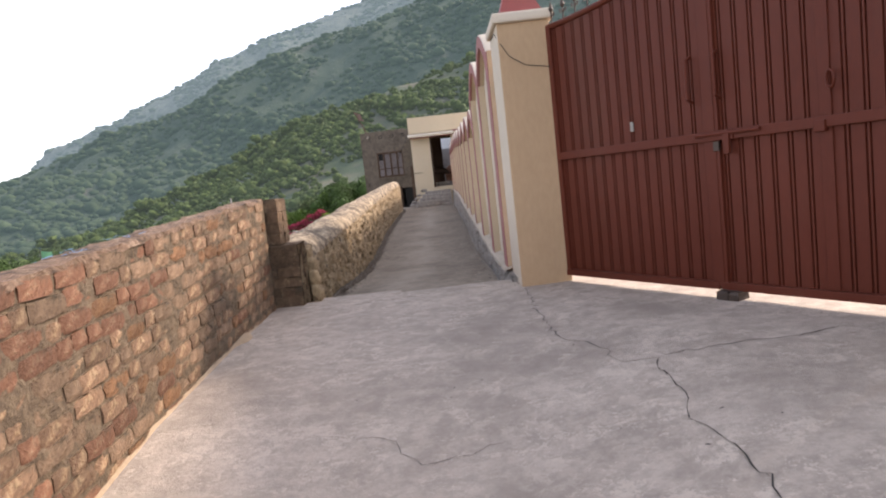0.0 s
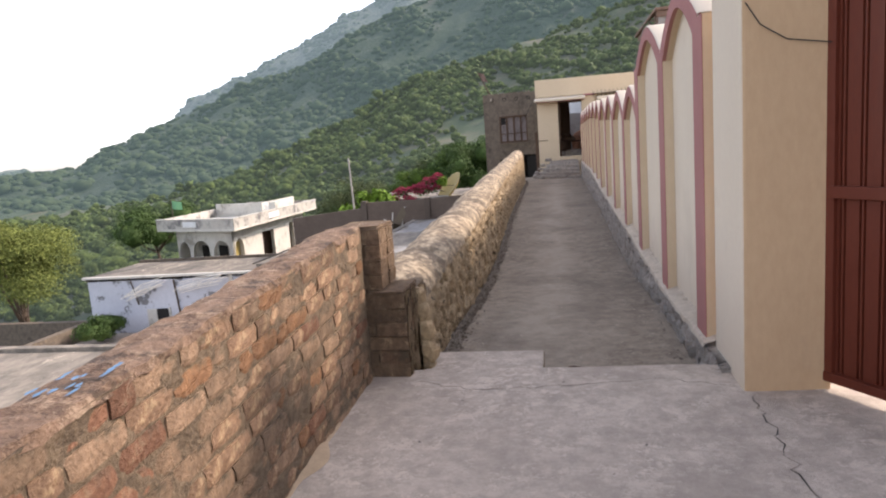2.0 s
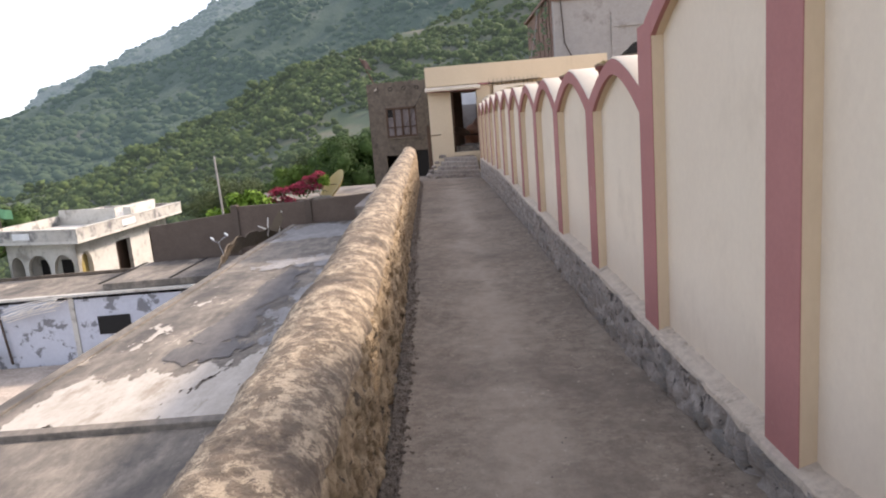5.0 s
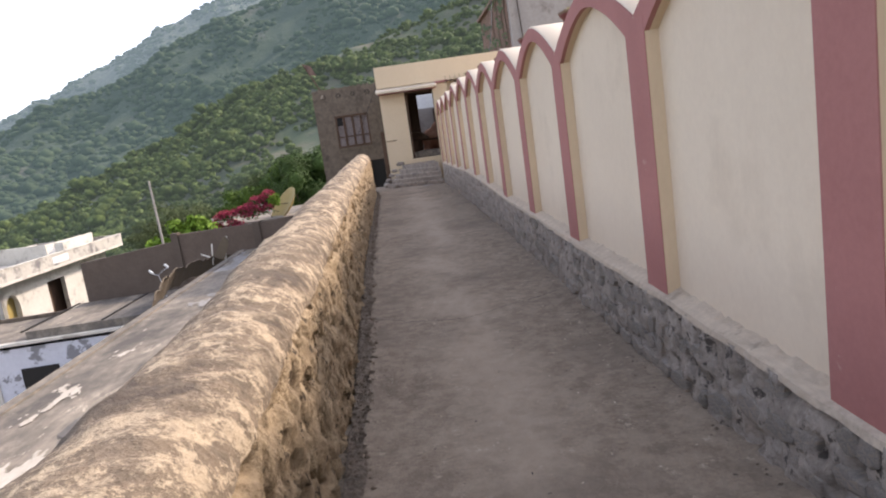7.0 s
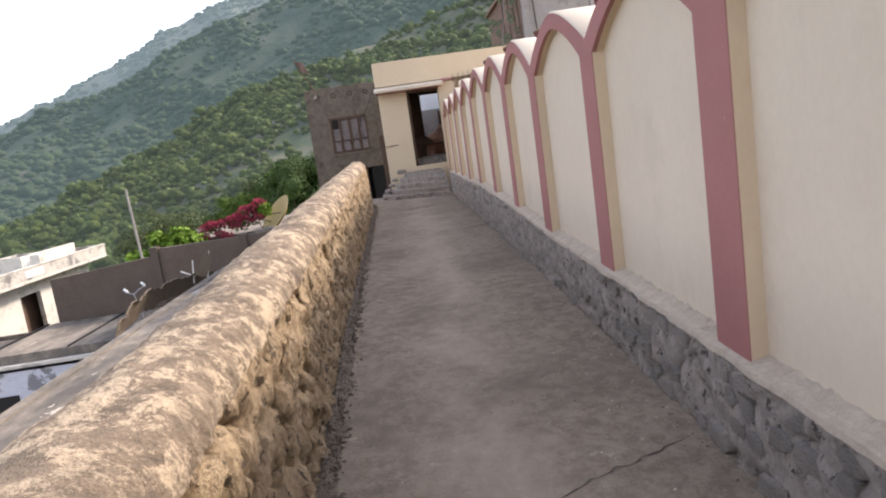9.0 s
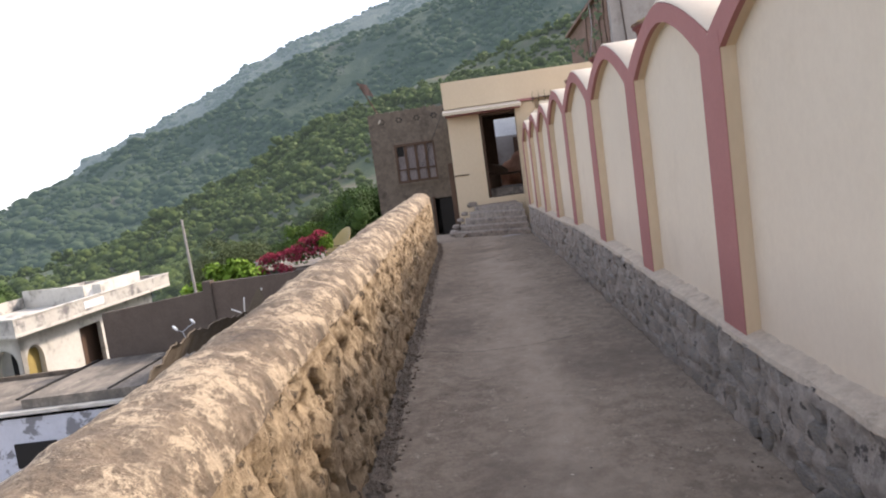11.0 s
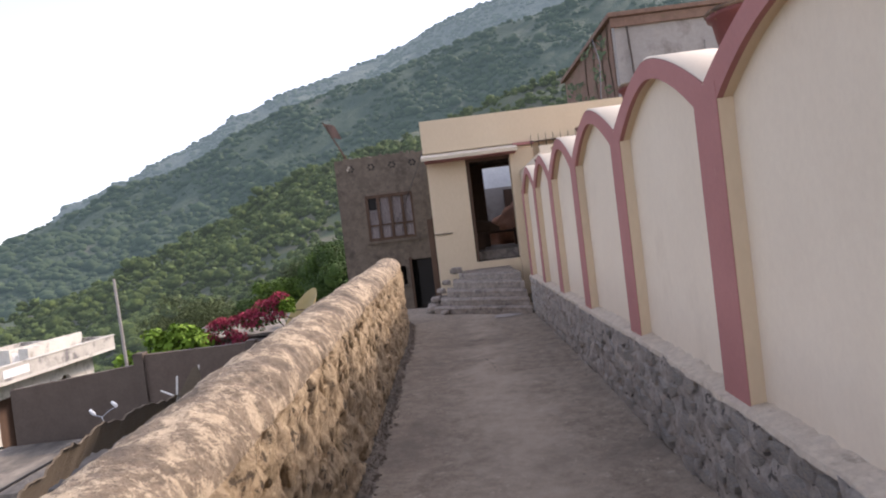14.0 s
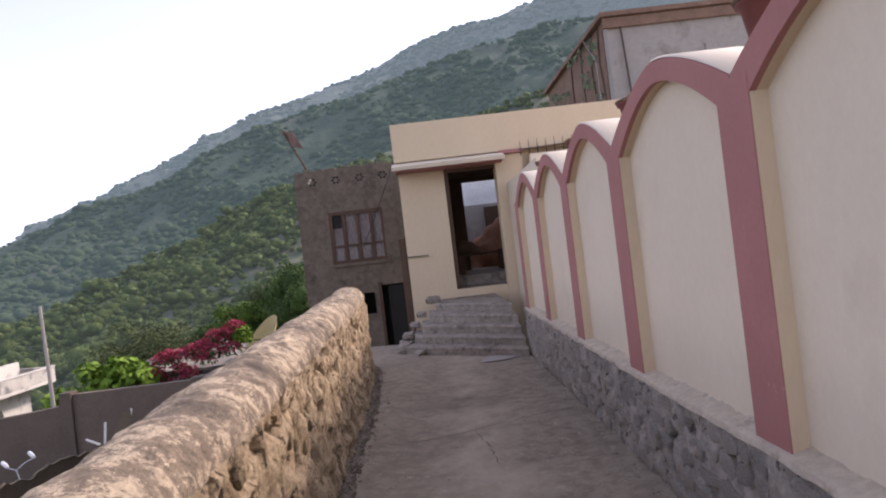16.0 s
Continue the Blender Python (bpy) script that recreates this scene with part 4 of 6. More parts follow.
STRETCH, HEAD = brick_meshes(0.222, 12), brick_meshes(0.108, 8)
STRETCH_R, HEAD_R = [m_.copy() for m_ in STRETCH[:4]], [m_.copy() for m_ in HEAD[:3]]
for i, m_ in enumerate(STRETCH + HEAD):
    m_.materials.append(M[("brick", "brick", "brick_tan", "brick", "brick_orange", "brick_tan")[i % 6]])
for m_ in STRETCH_R + HEAD_R:
    m_.materials.append(M["brick_red"])


def lay_brick(parent, me, x, y, z, tilt=0.0, turn=0.0):
    ob = new("brick", me)
    ob.parent = parent
    ob.matrix_basis = Matrix.LocRotScale((x, y, z), Euler((tilt, 0, turn)), (1, random.uniform(0.97, 1.03), random.uniform(0.95, 1.02)))
    return ob


far_q = bmesh.new()
for c in range(15):
    y = -3.80 - (0.06 if c % 2 else 0.0)
    k = 0
    while y > -11.5:
        head = (random.random() < 0.36)
        w = 0.105 if head else 0.225
        y -= w + random.uniform(0.003, 0.011)
        z = brick_top(y) - 0.090 - c * COURSE
        if z < lerp_table(FLOOR, y) - 0.07:
            continue
        if y > -8.6:
            fresh = (c < 4 and y < -6.1 and random.random() < 0.75) or random.random() < 0.05
            pool = (HEAD_R if head else STRETCH_R) if fresh else (HEAD if head else STRETCH)
            lay_brick(brick_wall, random.choice(pool), BX + random.gauss(0, 0.003), y, z + random.gauss(0, 0.004), math.atan(B_TILT) + random.gauss(0, 0.009), random.gauss(0, 0.008))
        else:
            box(far_q, BX - 0.05, BX - 0.004 + random.gauss(0, 0.004), y, y + w, z, z + COURSE - 0.018)
tagged(part("bricks_beyond", far_q, M["brick"], brick_wall), kind="stuff")

# stepped pier where the parapet meets the rubble wall
pier = root("brick_pier", "stepped brick pier at the end of the parapet, shade in its colour", "pier", (-2.05, -3.6, -0.1))
bm = bmesh.new()
box(bm, -2.27, -2.02, -3.72, -3.40, -0.4, 0.82, 0.01)
under(pier, "upper_core", bm, M["mortar"])
bm = bmesh.new()
box(bm, -2.25, -1.875, -3.74, -3.10, -0.4, 0.40, 0.01)
under(pier, "lower_core", bm, M["mortar"])
PM = Matrix.Translation(-pier.location)


def pier_brick(x0, x1, y0, y1, z0, z1):
    bm = bmesh.new()
    box(bm, x0, x1, y0, y1, z0, z1, min(0.007, (z1 - z0) * 0.3))
    for v in bm.verts:
        v.co += Vector((random.gauss(0, 0.004), random.gauss(0, 0.004), random.gauss(0, 0.003)))
    # darker brick puts the pier's shade into the colour
    ob = part("brick", bm, M["brick_shaded"] if x1 < -1.99 or random.random() < 0.5 else M["brick"], pier)
    ob.matrix_parent_inverse = PM


for c in range(6):
    z = -0.09 + c * 0.086
    cut = -2.05 if c % 2 else -2.12
    pier_brick(-2.25, cut - 0.003, -3.765, -3.60, z, z + 0.084)
    pier_brick(cut + 0.003, -1.86, -3.765, -3.585, z, z + 0.084)
    pier_brick(-1.98, -1.862, -3.57, -3.385, z, z + 0.084)
pier_brick(-2.248, -1.864, -3.758, -3.39, 0.427, 0.447)
for c in range(4):
    z = 0.46 + c * 0.093
    cut = -2.17 if c % 2 else -2.09
    pier_brick(-2.275, cut - 0.003, -3.735, -3.57, z, z + 0.091)
    pier_brick(cut + 0.003, -1.995, -3.737, -3.56, z, z + 0.091)
    pier_brick(-2.12, -1.997, -3.545, -3.385, z, z + 0.091)
pier_brick(-2.272, -2.0, -3.732, -3.39, 0.832, 0.85)

for x, y, z, r in ((-1.840, -3.360, -0.20, 0.100), (-1.835, -3.360, -0.05, 0.095), (-1.840, -3.360, 0.09, 0.090), (-1.850, -3.360, 0.21, 0.085), (-1.870, -3.365, 0.32, 0.080), (-1.90, -3.34, -0.14, 0.075), (-1.90, -3.33, 0.0, 0.08), (-1.91, -3.34, 0.13, 0.07), (-1.93, -3.35, 0.26, 0.075), (-1.88, -3.26, -0.1, 0.08), (-1.97, -3.34, 0.38, 0.07), (-1.89, -3.24, 0.08, 0.065)):
    bm = bmesh.new()
    bmesh.ops.create_icosphere(bm, subdivisions=2, radius=r)
    for v in bm.verts:
        v.co = Vector([math.copysign(abs(q / r) ** 0.65 * r, q) for q in v.co]) * (0.9 + 0.3 * noise.noise(v.co * 9 + Vector((x, y, z))))
        v.co += Vector((x, y, z))
    under(pier, "stone", bm, M["rubble_stone"])
# thin sandy plaster left on the pier's lane side, also painting it sunlit
bm = bmesh.new()
grid = []
for i in range(13):
    y = -3.755 + 0.46 * i / 12
    grid.append([bm.verts.new((-1.853 + 0.010 * noise.noise(Vector((y * 14, j * 0.9, 2.0))) + 0.03 * max(0.0, (y + 3.42) / 0.12), y, -0.16 + 0.60 * j / 16 - (0.05 * max(0.0, (y + 3.5) / 0.2) if j == 16 else 0.0))) for j in range(17)])
for i in range(12):
    for j in range(16):
        if noise.noise(Vector((i * 0.42, j * 0.37, 5.0))) > -0.22:
            bm.faces.new((grid[i][j], grid[i + 1][j], grid[i + 1][j + 1], grid[i][j + 1]))
bmesh.ops.solidify(bm, geom=bm.faces[:], thickness=0.012)
under(pier, "plaster_patch", bm, M["rubble"], "thin sandy plaster patch, also painting the sunlit side", True)

# ---- rubble wall along the lane ----
rubble = root("wall_rubble", "round-topped rubble wall with weathered plaster along the lane", "wall", kind="structure")


FACE_ROWS = 44


def rubble_section(y):
    """Points of the wall's cross-section at y: lane face, rounded cap, far face."""
    xf, zt, zb = lerp_table(LEFT_FACE, y), lerp_table(LEFT_TOP, y), lerp_table(LANE, y) - 0.3
    wide, shoulder = lerp_table(((-1, 0.50), (10, 0.43)), y), 0.17
    pts = [(xf + 0.05 * (1 - k) ** 1.5, zb + (zt - shoulder - zb) * k) for k in (i / FACE_ROWS for i in range(FACE_ROWS + 1))]
    pts += [(xf - wide / 2 + wide / 2 * math.cos(a), zt - shoulder + shoulder * math.sin(a)) for a in (math.pi * i / 18 for i in range(1, 19))]
    pts += [(xf - wide, zb - 0.8), (xf - wide - 0.05, -8.0)]
    return pts


def rubble_mesh(lo, hi, material, name, label):
    bm = bmesh.new()
    ys = span(-3.5, 19.4, 1500)
    grid = []
    for y in ys:
        endk = max(0.0, (y - 18.95) / 0.45)
        ring = []
        pts = rubble_section(y)
        for j, (x, z) in enumerate(pts[lo:hi]):
            jj = j + lo
            if jj < FACE_ROWS + 19:
                face = jj < FACE_ROWS
                d = noise.fractal(Vector((y * 6.5, z * 6.5, x)) if face else Vector((y * 6.0, x * 7.0, z)), 0.75, 2.2, 5) * (0.040 if face else 0.016)
                pit = noise.noise(Vector((y * 11.0, z * 10.0, 4.0)))
                if face and pit < -0.15:
                    d -= (-0.15 - pit) * 0.30
                d += noise.noise(Vector((y * 0.7, z, 9.0))) * 0.02 + (0.012 * noise.noise(Vector((y * 24, z * 22, 3.0))) if face else 0.007 * noise.noise(Vector((y * 19, x * 21, z * 9))))
                nx, nz = (1.0, 0.0) if face else (math.cos(math.pi * (jj - FACE_ROWS) / 18), math.sin(math.pi * (jj - FACE_ROWS) / 18))
                x, z = x + nx * d, z + nz * d
            if endk > 0:
                xc, zt = lerp_table(LEFT_FACE, y) - 0.25, lerp_table(LEFT_TOP, y)
                k = math.sqrt(max(0.0, 1 - endk ** 2))
                x = xc + (x - xc) * (0.25 + 0.75 * k)
                z = z - (1 - k) * 0.16 if z > zt - 0.3 else z
            ring.append(bm.verts.new((x, y, z)))
        grid.append(ring)
    for a, b in zip(grid, grid[1:]):
        for j in range(len(a) - 1):
            bm.faces.new((a[j], a[j + 1], b[j + 1], b[j]))
    for ring in (grid[0], grid[-1]):
        if len(ring) > 3:
            bm.faces.new(ring)
    return part(name, bm, material, rubble, label, True)


rubble_mesh(0, FACE_ROWS + 1, M["rubble"], "lane_face", "rough sandy rubble face with dark holes")
rubble_mesh(FACE_ROWS, FACE_ROWS + 21, M["coping"], "rounded_cap", "mottled rounded plaster cap")


def stone_meshes(material, count, depth=0.028):
    made = []
    for k in range(count):
        bm = bmesh.new()
        n = random.randint(5, 7)
        turn_ = random.uniform(0, 6.28)
        ring = []
        for i in range(n):
            a = turn_ + 2 * math.pi * (i + random.uniform(-0.2, 0.2)) / n
            c_, s_ = math.cos(a), math.sin(a)
            k_ = random.uniform(0.85, 1.12) / max(abs(c_), abs(s_)) ** 0.6
            ring.append((0.5 * c_ * k_, 0.5 * s_ * k_))
        back = [bm.verts.new((-0.06, u, w)) for u, w in ring]
        front = [bm.verts.new((depth * random.uniform(0.3, 0.6), u * 0.92, w * 0.92)) for u, w in ring]
        inner_ = [bm.verts.new((depth * random.uniform(0.75, 1.2), u * 0.72, w * 0.72)) for u, w in ring]
        for i in range(n):
            j = (i + 1) % n
            bm.faces.new((back[i], back[j], front[j], front[i]))
            bm.faces.new((front[i], front[j], inner_[j], inner_[i]))
        bm.faces.new(inner_)
        bmesh.ops.recalc_face_normals(bm, faces=bm.faces)
        me = bpy.data.meshes.new("stone")
        bm.to_mesh(me)
        bm.free()
        me.materials.append(material)
        made.append(me)
    return made


def lay_stone(parent, pool, x, y, z, w, h, flip=False):
    ob = new("stone", random.choice(pool))
    ob.parent = parent
    ob.matrix_basis = Matrix.LocRotScale((x, y, z), Euler((random.uniform(-0.12, 0.12), 0, math.pi + random.gauss(0, 0.08) if flip else random.gauss(0, 0.08))), (1, w, h))
    return ob


SANDY = stone_meshes(M["rubble_stone"], 14, 0.024)
for k in range(240):
    y = random.uniform(-3.42, -0.5) if k % 3 == 0 else random.uniform(-3.3, 15.5)
    zt, zb = lerp_table(LEFT_TOP, y) - 0.2, lerp_table(LANE, y)
    z = random.uniform(zb + 0.03, zt)
    f = (z - zb + 0.3) / (zt + 0.03 - zb + 0.3)
    lay_stone(rubble, SANDY, lerp_table(LEFT_FACE, y) + 0.05 * max(0.0, 1 - f) ** 1.5 - 0.012, y, z, random.uniform(0.06, 0.15), random.uniform(0.07, 0.15))
for y0, w in ((0.9, 0.5), (3.6, 0.6), (8.0, 0.4), (12.5, 0.4)):
    bm = bmesh.new()
    prev = None
    for i in range(18):
        a = math.pi * (0.08 + 0.7 * i / 17)
        y = y0 + w * (i / 17) + random.gauss(0, 0.015)
        xf, zt = lerp_table(LEFT_FACE, y), lerp_table(LEFT_TOP, y)
        nx, nz = math.cos(a), math.sin(a)
        base_p = Vector((xf - 0.25 + 0.268 * nx, y, zt - 0.17 + 0.188 * nz))
        t_ = 0.004 * random.uniform(0.3, 1.2) * math.sin(math.pi * (i + 0.5) / 18)
        pair = (bm.verts.new(base_p + Vector((0, t_, 0))), bm.verts.new(base_p - Vector((0, t_, 0))))
        if prev:
            bm.faces.new((prev[0], prev[1], pair[1], pair[0]))
        prev = pair
    part("cap_crack", bm, M["crack"], rubble, "dark crack across the plaster cap")

# ---- stone plinth under the arched wall ----
plinth = root("plinth", "rough grey stone plinth under the boundary wall", "plinth", kind="structure")
bm = bmesh.new()
grid = []
for y in span(-3.79, 19.2, 860):
    zb, zt = lerp_table(LANE, y) - 0.25, lerp_table(BASE, y) - 0.022
    ring = []
    for j in range(23):
        k = j / 22
        z = zb + (zt - zb) * k
        d = noise.fractal(Vector((y * 6, z * 6, 2)), 0.8, 2.2, 5) * 0.026
        pit = noise.noise(Vector((y * 11, z * 10, 6)))
        d -= max(0.0, -0.15 - pit) * 0.12
        d += 0.012 * noise.noise(Vector((y * 17, z * 19, 8)))
        ring.append(bm.verts.new((-0.052 - d - 0.03 * (1 - k), y, z)))
    ring.append(bm.verts.new((-0.040 + random.gauss(0, 0.008), y, zt - 0.012)))
    ring.append(bm.verts.new((0.0, y, zt - 0.002)))
    ring.append(bm.verts.new((X_PANEL + 0.02, y, zt + 0.004)))
    grid.append(ring)
for a, b in zip(grid, grid[1:]):
    for j in range(len(a) - 1):
        bm.faces.new((a[j], a[j + 1], b[j + 1], b[j]))
bm.faces.new(grid[-1] + [bm.verts.new((X_PANEL + 0.02, 19.2, -0.5))])
bm.faces.new(grid[0] + [bm.verts.new((X_PANEL + 0.02, -3.79, -0.5))])
part("core", bm, M["plinth"], plinth, "", True)
# pale mortar fillet at the panel feet
bm = bmesh.new()
prev = None
for y in span(-3.4, 19.2, 620):
    zt = lerp_table(BASE, y) - 0.022
    out, lip = -0.066 + 0.016 * fbm(y, 3.0, 4.0, 4), 0.012 * fbm(y, 7.0, 5.0, 4)
    a = [bm.verts.new(c) for c in ((-0.04, y, zt - 0.034 + lip), (out, y, zt - 0.016 + lip), (out + 0.006, y, zt + 0.012), (-0.012, y, zt + 0.026), (X_PANEL + 0.004, y, zt + 0.042 + random.gauss(0, 0.006)))]
    if prev:
        for k in range(4):
            bm.faces.new((prev[k], prev[k + 1], a[k + 1], a[k]))
    prev = a
part("mortar_fillet", bm, M["fillet"], plinth, "crumbly pale mortar fillet")
GREYS = stone_meshes(M["plinth_stone"], 16, 0.009)
y_run = {c: -3.7 + 0.07 * c for c in range(5)}
for c in range(5):
    y = y_run[c]
    while y < 18.95:
        w = random.uniform(0.08, 0.25)
        zb, zt = lerp_table(LANE, y) + 0.0, lerp_table(BASE, y) - 0.045
        rows_n = max(1, min(5, round((zt - zb) / 0.115)))
        h = (zt - zb) / rows_n
        if c < rows_n and random.random() < (0.5 if y < 4 else 0.72):
            z = zb + h * (c + 0.5)
            lay_stone(plinth, GREYS, -0.044 - random.uniform(0, 0.010) - 0.03 * (1 - (z - zb) / (zt - zb)), y + w / 2, z + random.gauss(0, 0.008), w * 1.04, h * random.uniform(0.8, 1.02), True)
        y += w

# added wall, hidden behind the bays, that keeps sun off the steps
tagged(link("wall_return", boxed(0.36, 0.6, 19.22, 22.74, -0.4, 2.55, bevel=0.01), M["cream"]), "plain cream wall added out of view to shade the steps", "wall", kind="structure")

# ---- clay pots on the wall ----
def clay_pot(at, r, label):
    pot = root("flower_pot", label, "flower pot", at, group="pots along the wall")
    bm = bmesh.new()
    lathe(bm, [(r * 0.62, 0), (r * 0.68, 0.02), (r * 0.95, r * 1.6), (r * 1.08, r * 1.66), (r * 1.10, r * 1.86), (r * 0.98, r * 1.88), (r * 0.9, r * 1.7), (0.02, r * 1.66)], (0, 0, 0), 28)
    for v in bm.verts:
        a = math.atan2(v.co.y, v.co.x)
        if 0.03 < v.co.z < r * 1.58:
            v.co.x *= 1 + 0.035 * math.cos(14 * a)
            v.co.y *= 1 + 0.035 * math.cos(14 * a)
    part("pot", bm, M["terracotta"], pot, "fluted red clay pot", True)
    part("rim_band", tubed([(r * 1.09 * math.cos(s), r * 1.09 * math.sin(s), r * 1.86) for s in (2 * math.pi * i / 24 for i in range(25))], 0.011, 6), M["brickcap"], pot, "chipped pale rim")
    q = leaf_quads([(0, 0, r * 1.8)], [r * 1.0], 150, r * 0.16, 0.32, 0.9)
    quads_mesh("dry_plant", q, M["straw"], pot)
    return pot


for i in (3, 4, 5, 6, 7, 8, 9, 10, 11, 12):
    clay_pot((X_BACK - 0.14, P_Y[i] + 0.0, top_of(i) + 0.035), random.uniform(0.135, 0.155), "fluted red clay pot with a dry plant on the wall top")

# ---- steps up to the porch ----
steps = root("stone_steps", "worn stone steps up to the porch", "steps", (-1.0, 21.5, -0.25))
def step_slab(xa, ya, xb, yb, depth, z0, z1):
    """A worn slab whose front edge runs from (xa, ya) to (xb, yb)."""
    bm = bmesh.new()
    n = max(2, round(abs(xb - xa) / 0.12))
    nose = 0.028
    rows_s = []
    for i in range(n + 1):
        k = i / n
        x, y = xa + (xb - xa) * k, ya + (yb - ya) * k + 0.03 * noise.noise(Vector((xa * 5 + k * 3.1, z1 * 9, 2.0)))
        dz = 0.014 * noise.noise(Vector((x * 4, y * 3, z1 * 7)))
        rows_s.append([bm.verts.new(c) for c in ((x, y + depth, z0), (x, y + 0.02, z0), (x, y + 0.012, z1 - 0.06), (x, y, z1 - nose + dz), (x, y + nose, z1 + dz), (x, y + depth * 0.5, z1 - 0.008 + dz * 0.6), (x, y + depth, z1))])
    for a_, b_ in zip(rows_s, rows_s[1:]):
        for j in range(7):
            bm.faces.new((a_[j], a_[(j + 1) % 7], b_[(j + 1) % 7], b_[j]))
    bm.faces.new(rows_s[0])
    bm.faces.new(rows_s[-1][::-1])
    under(steps, "tread", bm, M["step"])


for i, back in enumerate((0.0, 0.25, 0.52, 0.88, 1.45)):
    z1 = -0.115 + 0.132 * i
    xa, ya, xb, yb = -1.88 + 0.14 * i, 20.45 + back, -0.12, 18.78 + back
    cut = random.uniform(0.35, 0.65)
    for ka, kb in ((0.0, cut - 0.003), (cut + 0.003, 1.0)):
        lift, push = random.gauss(0, 0.006), random.gauss(0, 0.02)
        step_slab(xa + (xb - xa) * ka, ya + (yb - ya) * ka + push, xa + (xb - xa) * kb, ya + (yb - ya) * kb + push, 2.8 if i == 4 else 0.8, z1 - 0.28, z1 + lift)
for x, y, z, r in ((-1.92, 20.6, -0.14, 0.13), (-1.84, 20.95, 0.0, 0.13), (-1.72, 21.3, 0.13, 0.12), (-1.6, 21.75, 0.26, 0.12), (-1.36, 22.3, 0.46, 0.17), (-1.66, 20.2, -0.2, 0.10), (-1.9, 20.9, -0.14, 0.17)):
    bm = bmesh.new()
    bmesh.ops.create_icosphere(bm, subdivisions=2, radius=r)
    for v in bm.verts:
        v.co = Vector([math.copysign(abs(q / r) ** 0.6 * r, q) for q in v.co]) * (0.85 + 0.3 * noise.noise(v.co * 9 + Vector((x, y, z))))
        v.co.z *= 0.5
        v.co += Vector((x, y, z))
    under(steps, "edge_stone", bm, M["step"])

# ---- yellow porch building at the lane's end ----
porch = root("porch_building", "cream single-storey porch building with a concrete eave", "house", (-0.2, 24, 0.6))
bm = bmesh.new()
wall_with_holes(bm, "y", 22.95, 0.25, -1.97, 0.62, -0.3, 3.25, [(-1.06, -0.03, 0.56, 3.0)])
under(porch, "front_wall", bm, M["ochre"])
under(porch, "side_wall", boxed(-1.97, -1.74, 23.2, 28.2, -1.2, 3.25), M["ochre"])
bm = bmesh.new()
wall_with_holes(bm, "y", 27.0, 0.2, -1.74, 3.0, 0.5, 3.2, [(-0.48, 0.9, 0.7, 3.1)])
# rear wall and an added side sheet, both coloured dark brown
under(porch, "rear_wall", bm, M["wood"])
under(porch, "wall_lining", boxed(-1.738, -1.70, 23.21, 26.99, 0.85, 3.19), M["wood"], "dark brown sheet lining the inner wall")
under(porch, "parapet", boxed(-2.02, 5.2, 22.75, 23.0, 3.19, 3.95, bevel=0.01), M["ochre"])
under(porch, "roof_slab", boxed(-2.0, 5.2, 23.005, 28.3, 3.2, 3.36), M["cement"])
bm = bmesh.new()
prism(bm, [(22.25, 3.05), (22.76, 3.17), (22.95, 3.17), (22.95, 3.10), (22.28, 2.98)], "x", -2.06, 0.12)
under(porch, "eave", bm, M["cream"], "sloping pale concrete eave")
under(porch, "pink_lintel", boxed(-1.06, 0.02, 22.93, 22.948, 2.90, 2.97), M["wood"])
# strip under the eave in the same pink as the arches
under(porch, "soffit_strip", boxed(-2.0, 0.1, 22.45, 22.94, 2.975, 3.0), M["pink"], "dusty pink strip under the eave")
under(porch, "pier", boxed(-0.03, 0.53, 22.80, 22.95, -0.3, 3.12, bevel=0.01), M["ochre"])
under(porch, "pink_cap", boxed(0.06, 0.55, 22.70, 22.748, 3.13, 3.20, bevel=0.008), M["pink"])
under(porch, "east_wall", boxed(0.62, 5.2, 23.02, 23.2, -0.3, 3.2), M["ochre"])
under(porch, "porch_floor", boxed(-1.74, 5.0, 22.96, 30.8, 0.35, 0.563), M["step"])
under(porch, "wall_ledge", boxed(-1.965, -1.55, 22.91, 22.955, 1.30, 1.325), M["cement"])
under(porch, "inner_step", boxed(-1.735, 4.9, 23.75, 30.75, 0.565, 0.78, bevel=0.02), M["step"])
under(porch, "door_jamb", boxed(-1.058, -0.98, 22.99, 23.1, 0.565, 2.995, bevel=0.006), M["wood"])
court = root("court_wall", "whitewashed courtyard wall beyond the porch", "wall", (0, 31, 0.6))
under(court, "face", boxed(-3.5, 6.0, 30.8, 31.0, 0.3, 3.6), M["lampwhite"])
under(court, "lower_wall", boxed(-3.5, 6.0, 30.7, 30.795, 0.3, 2.7), M["grey"], "bare grey lower wall")
under(court, "dark_doorway", boxed(0.35, 1.5, 30.62, 30.69, 0.78, 2.6), M["wood"], "dark wooden courtyard door")
bench = root("string_bed", "wooden string bed in the porch", "bed", (-0.55, 25.9, 0.78))
for x in (-0.85, 0.75):
    for y in (-0.35, 0.35):
        part("leg", boxed(x - 0.035, x + 0.035, y - 0.035, y + 0.035, 0, 0.48, bevel=0.008), M["wood"], bench)
for y in (-0.35, 0.35):
    part("side_rail", tubed([(-0.9, y, 0.42), (0.8, y, 0.42)], 0.032), M["wood"], bench)
for x in (-0.85, 0.75):
    part("end_rail", tubed([(x, -0.4, 0.42), (x, 0.4, 0.42)], 0.03), M["wood"], bench)
part("webbing", boxed(-0.84, 0.74, -0.34, 0.34, 0.415, 0.435), M["thatch"], bench)
bed = root("bedding_pile", "dark folded bedding on the string bed", "bedding", (-0.75, 25.9, 1.215))
bm = bmesh.new()
bmesh.ops.create_icosphere(bm, subdivisions=3, radius=0.5)
for v in bm.verts:
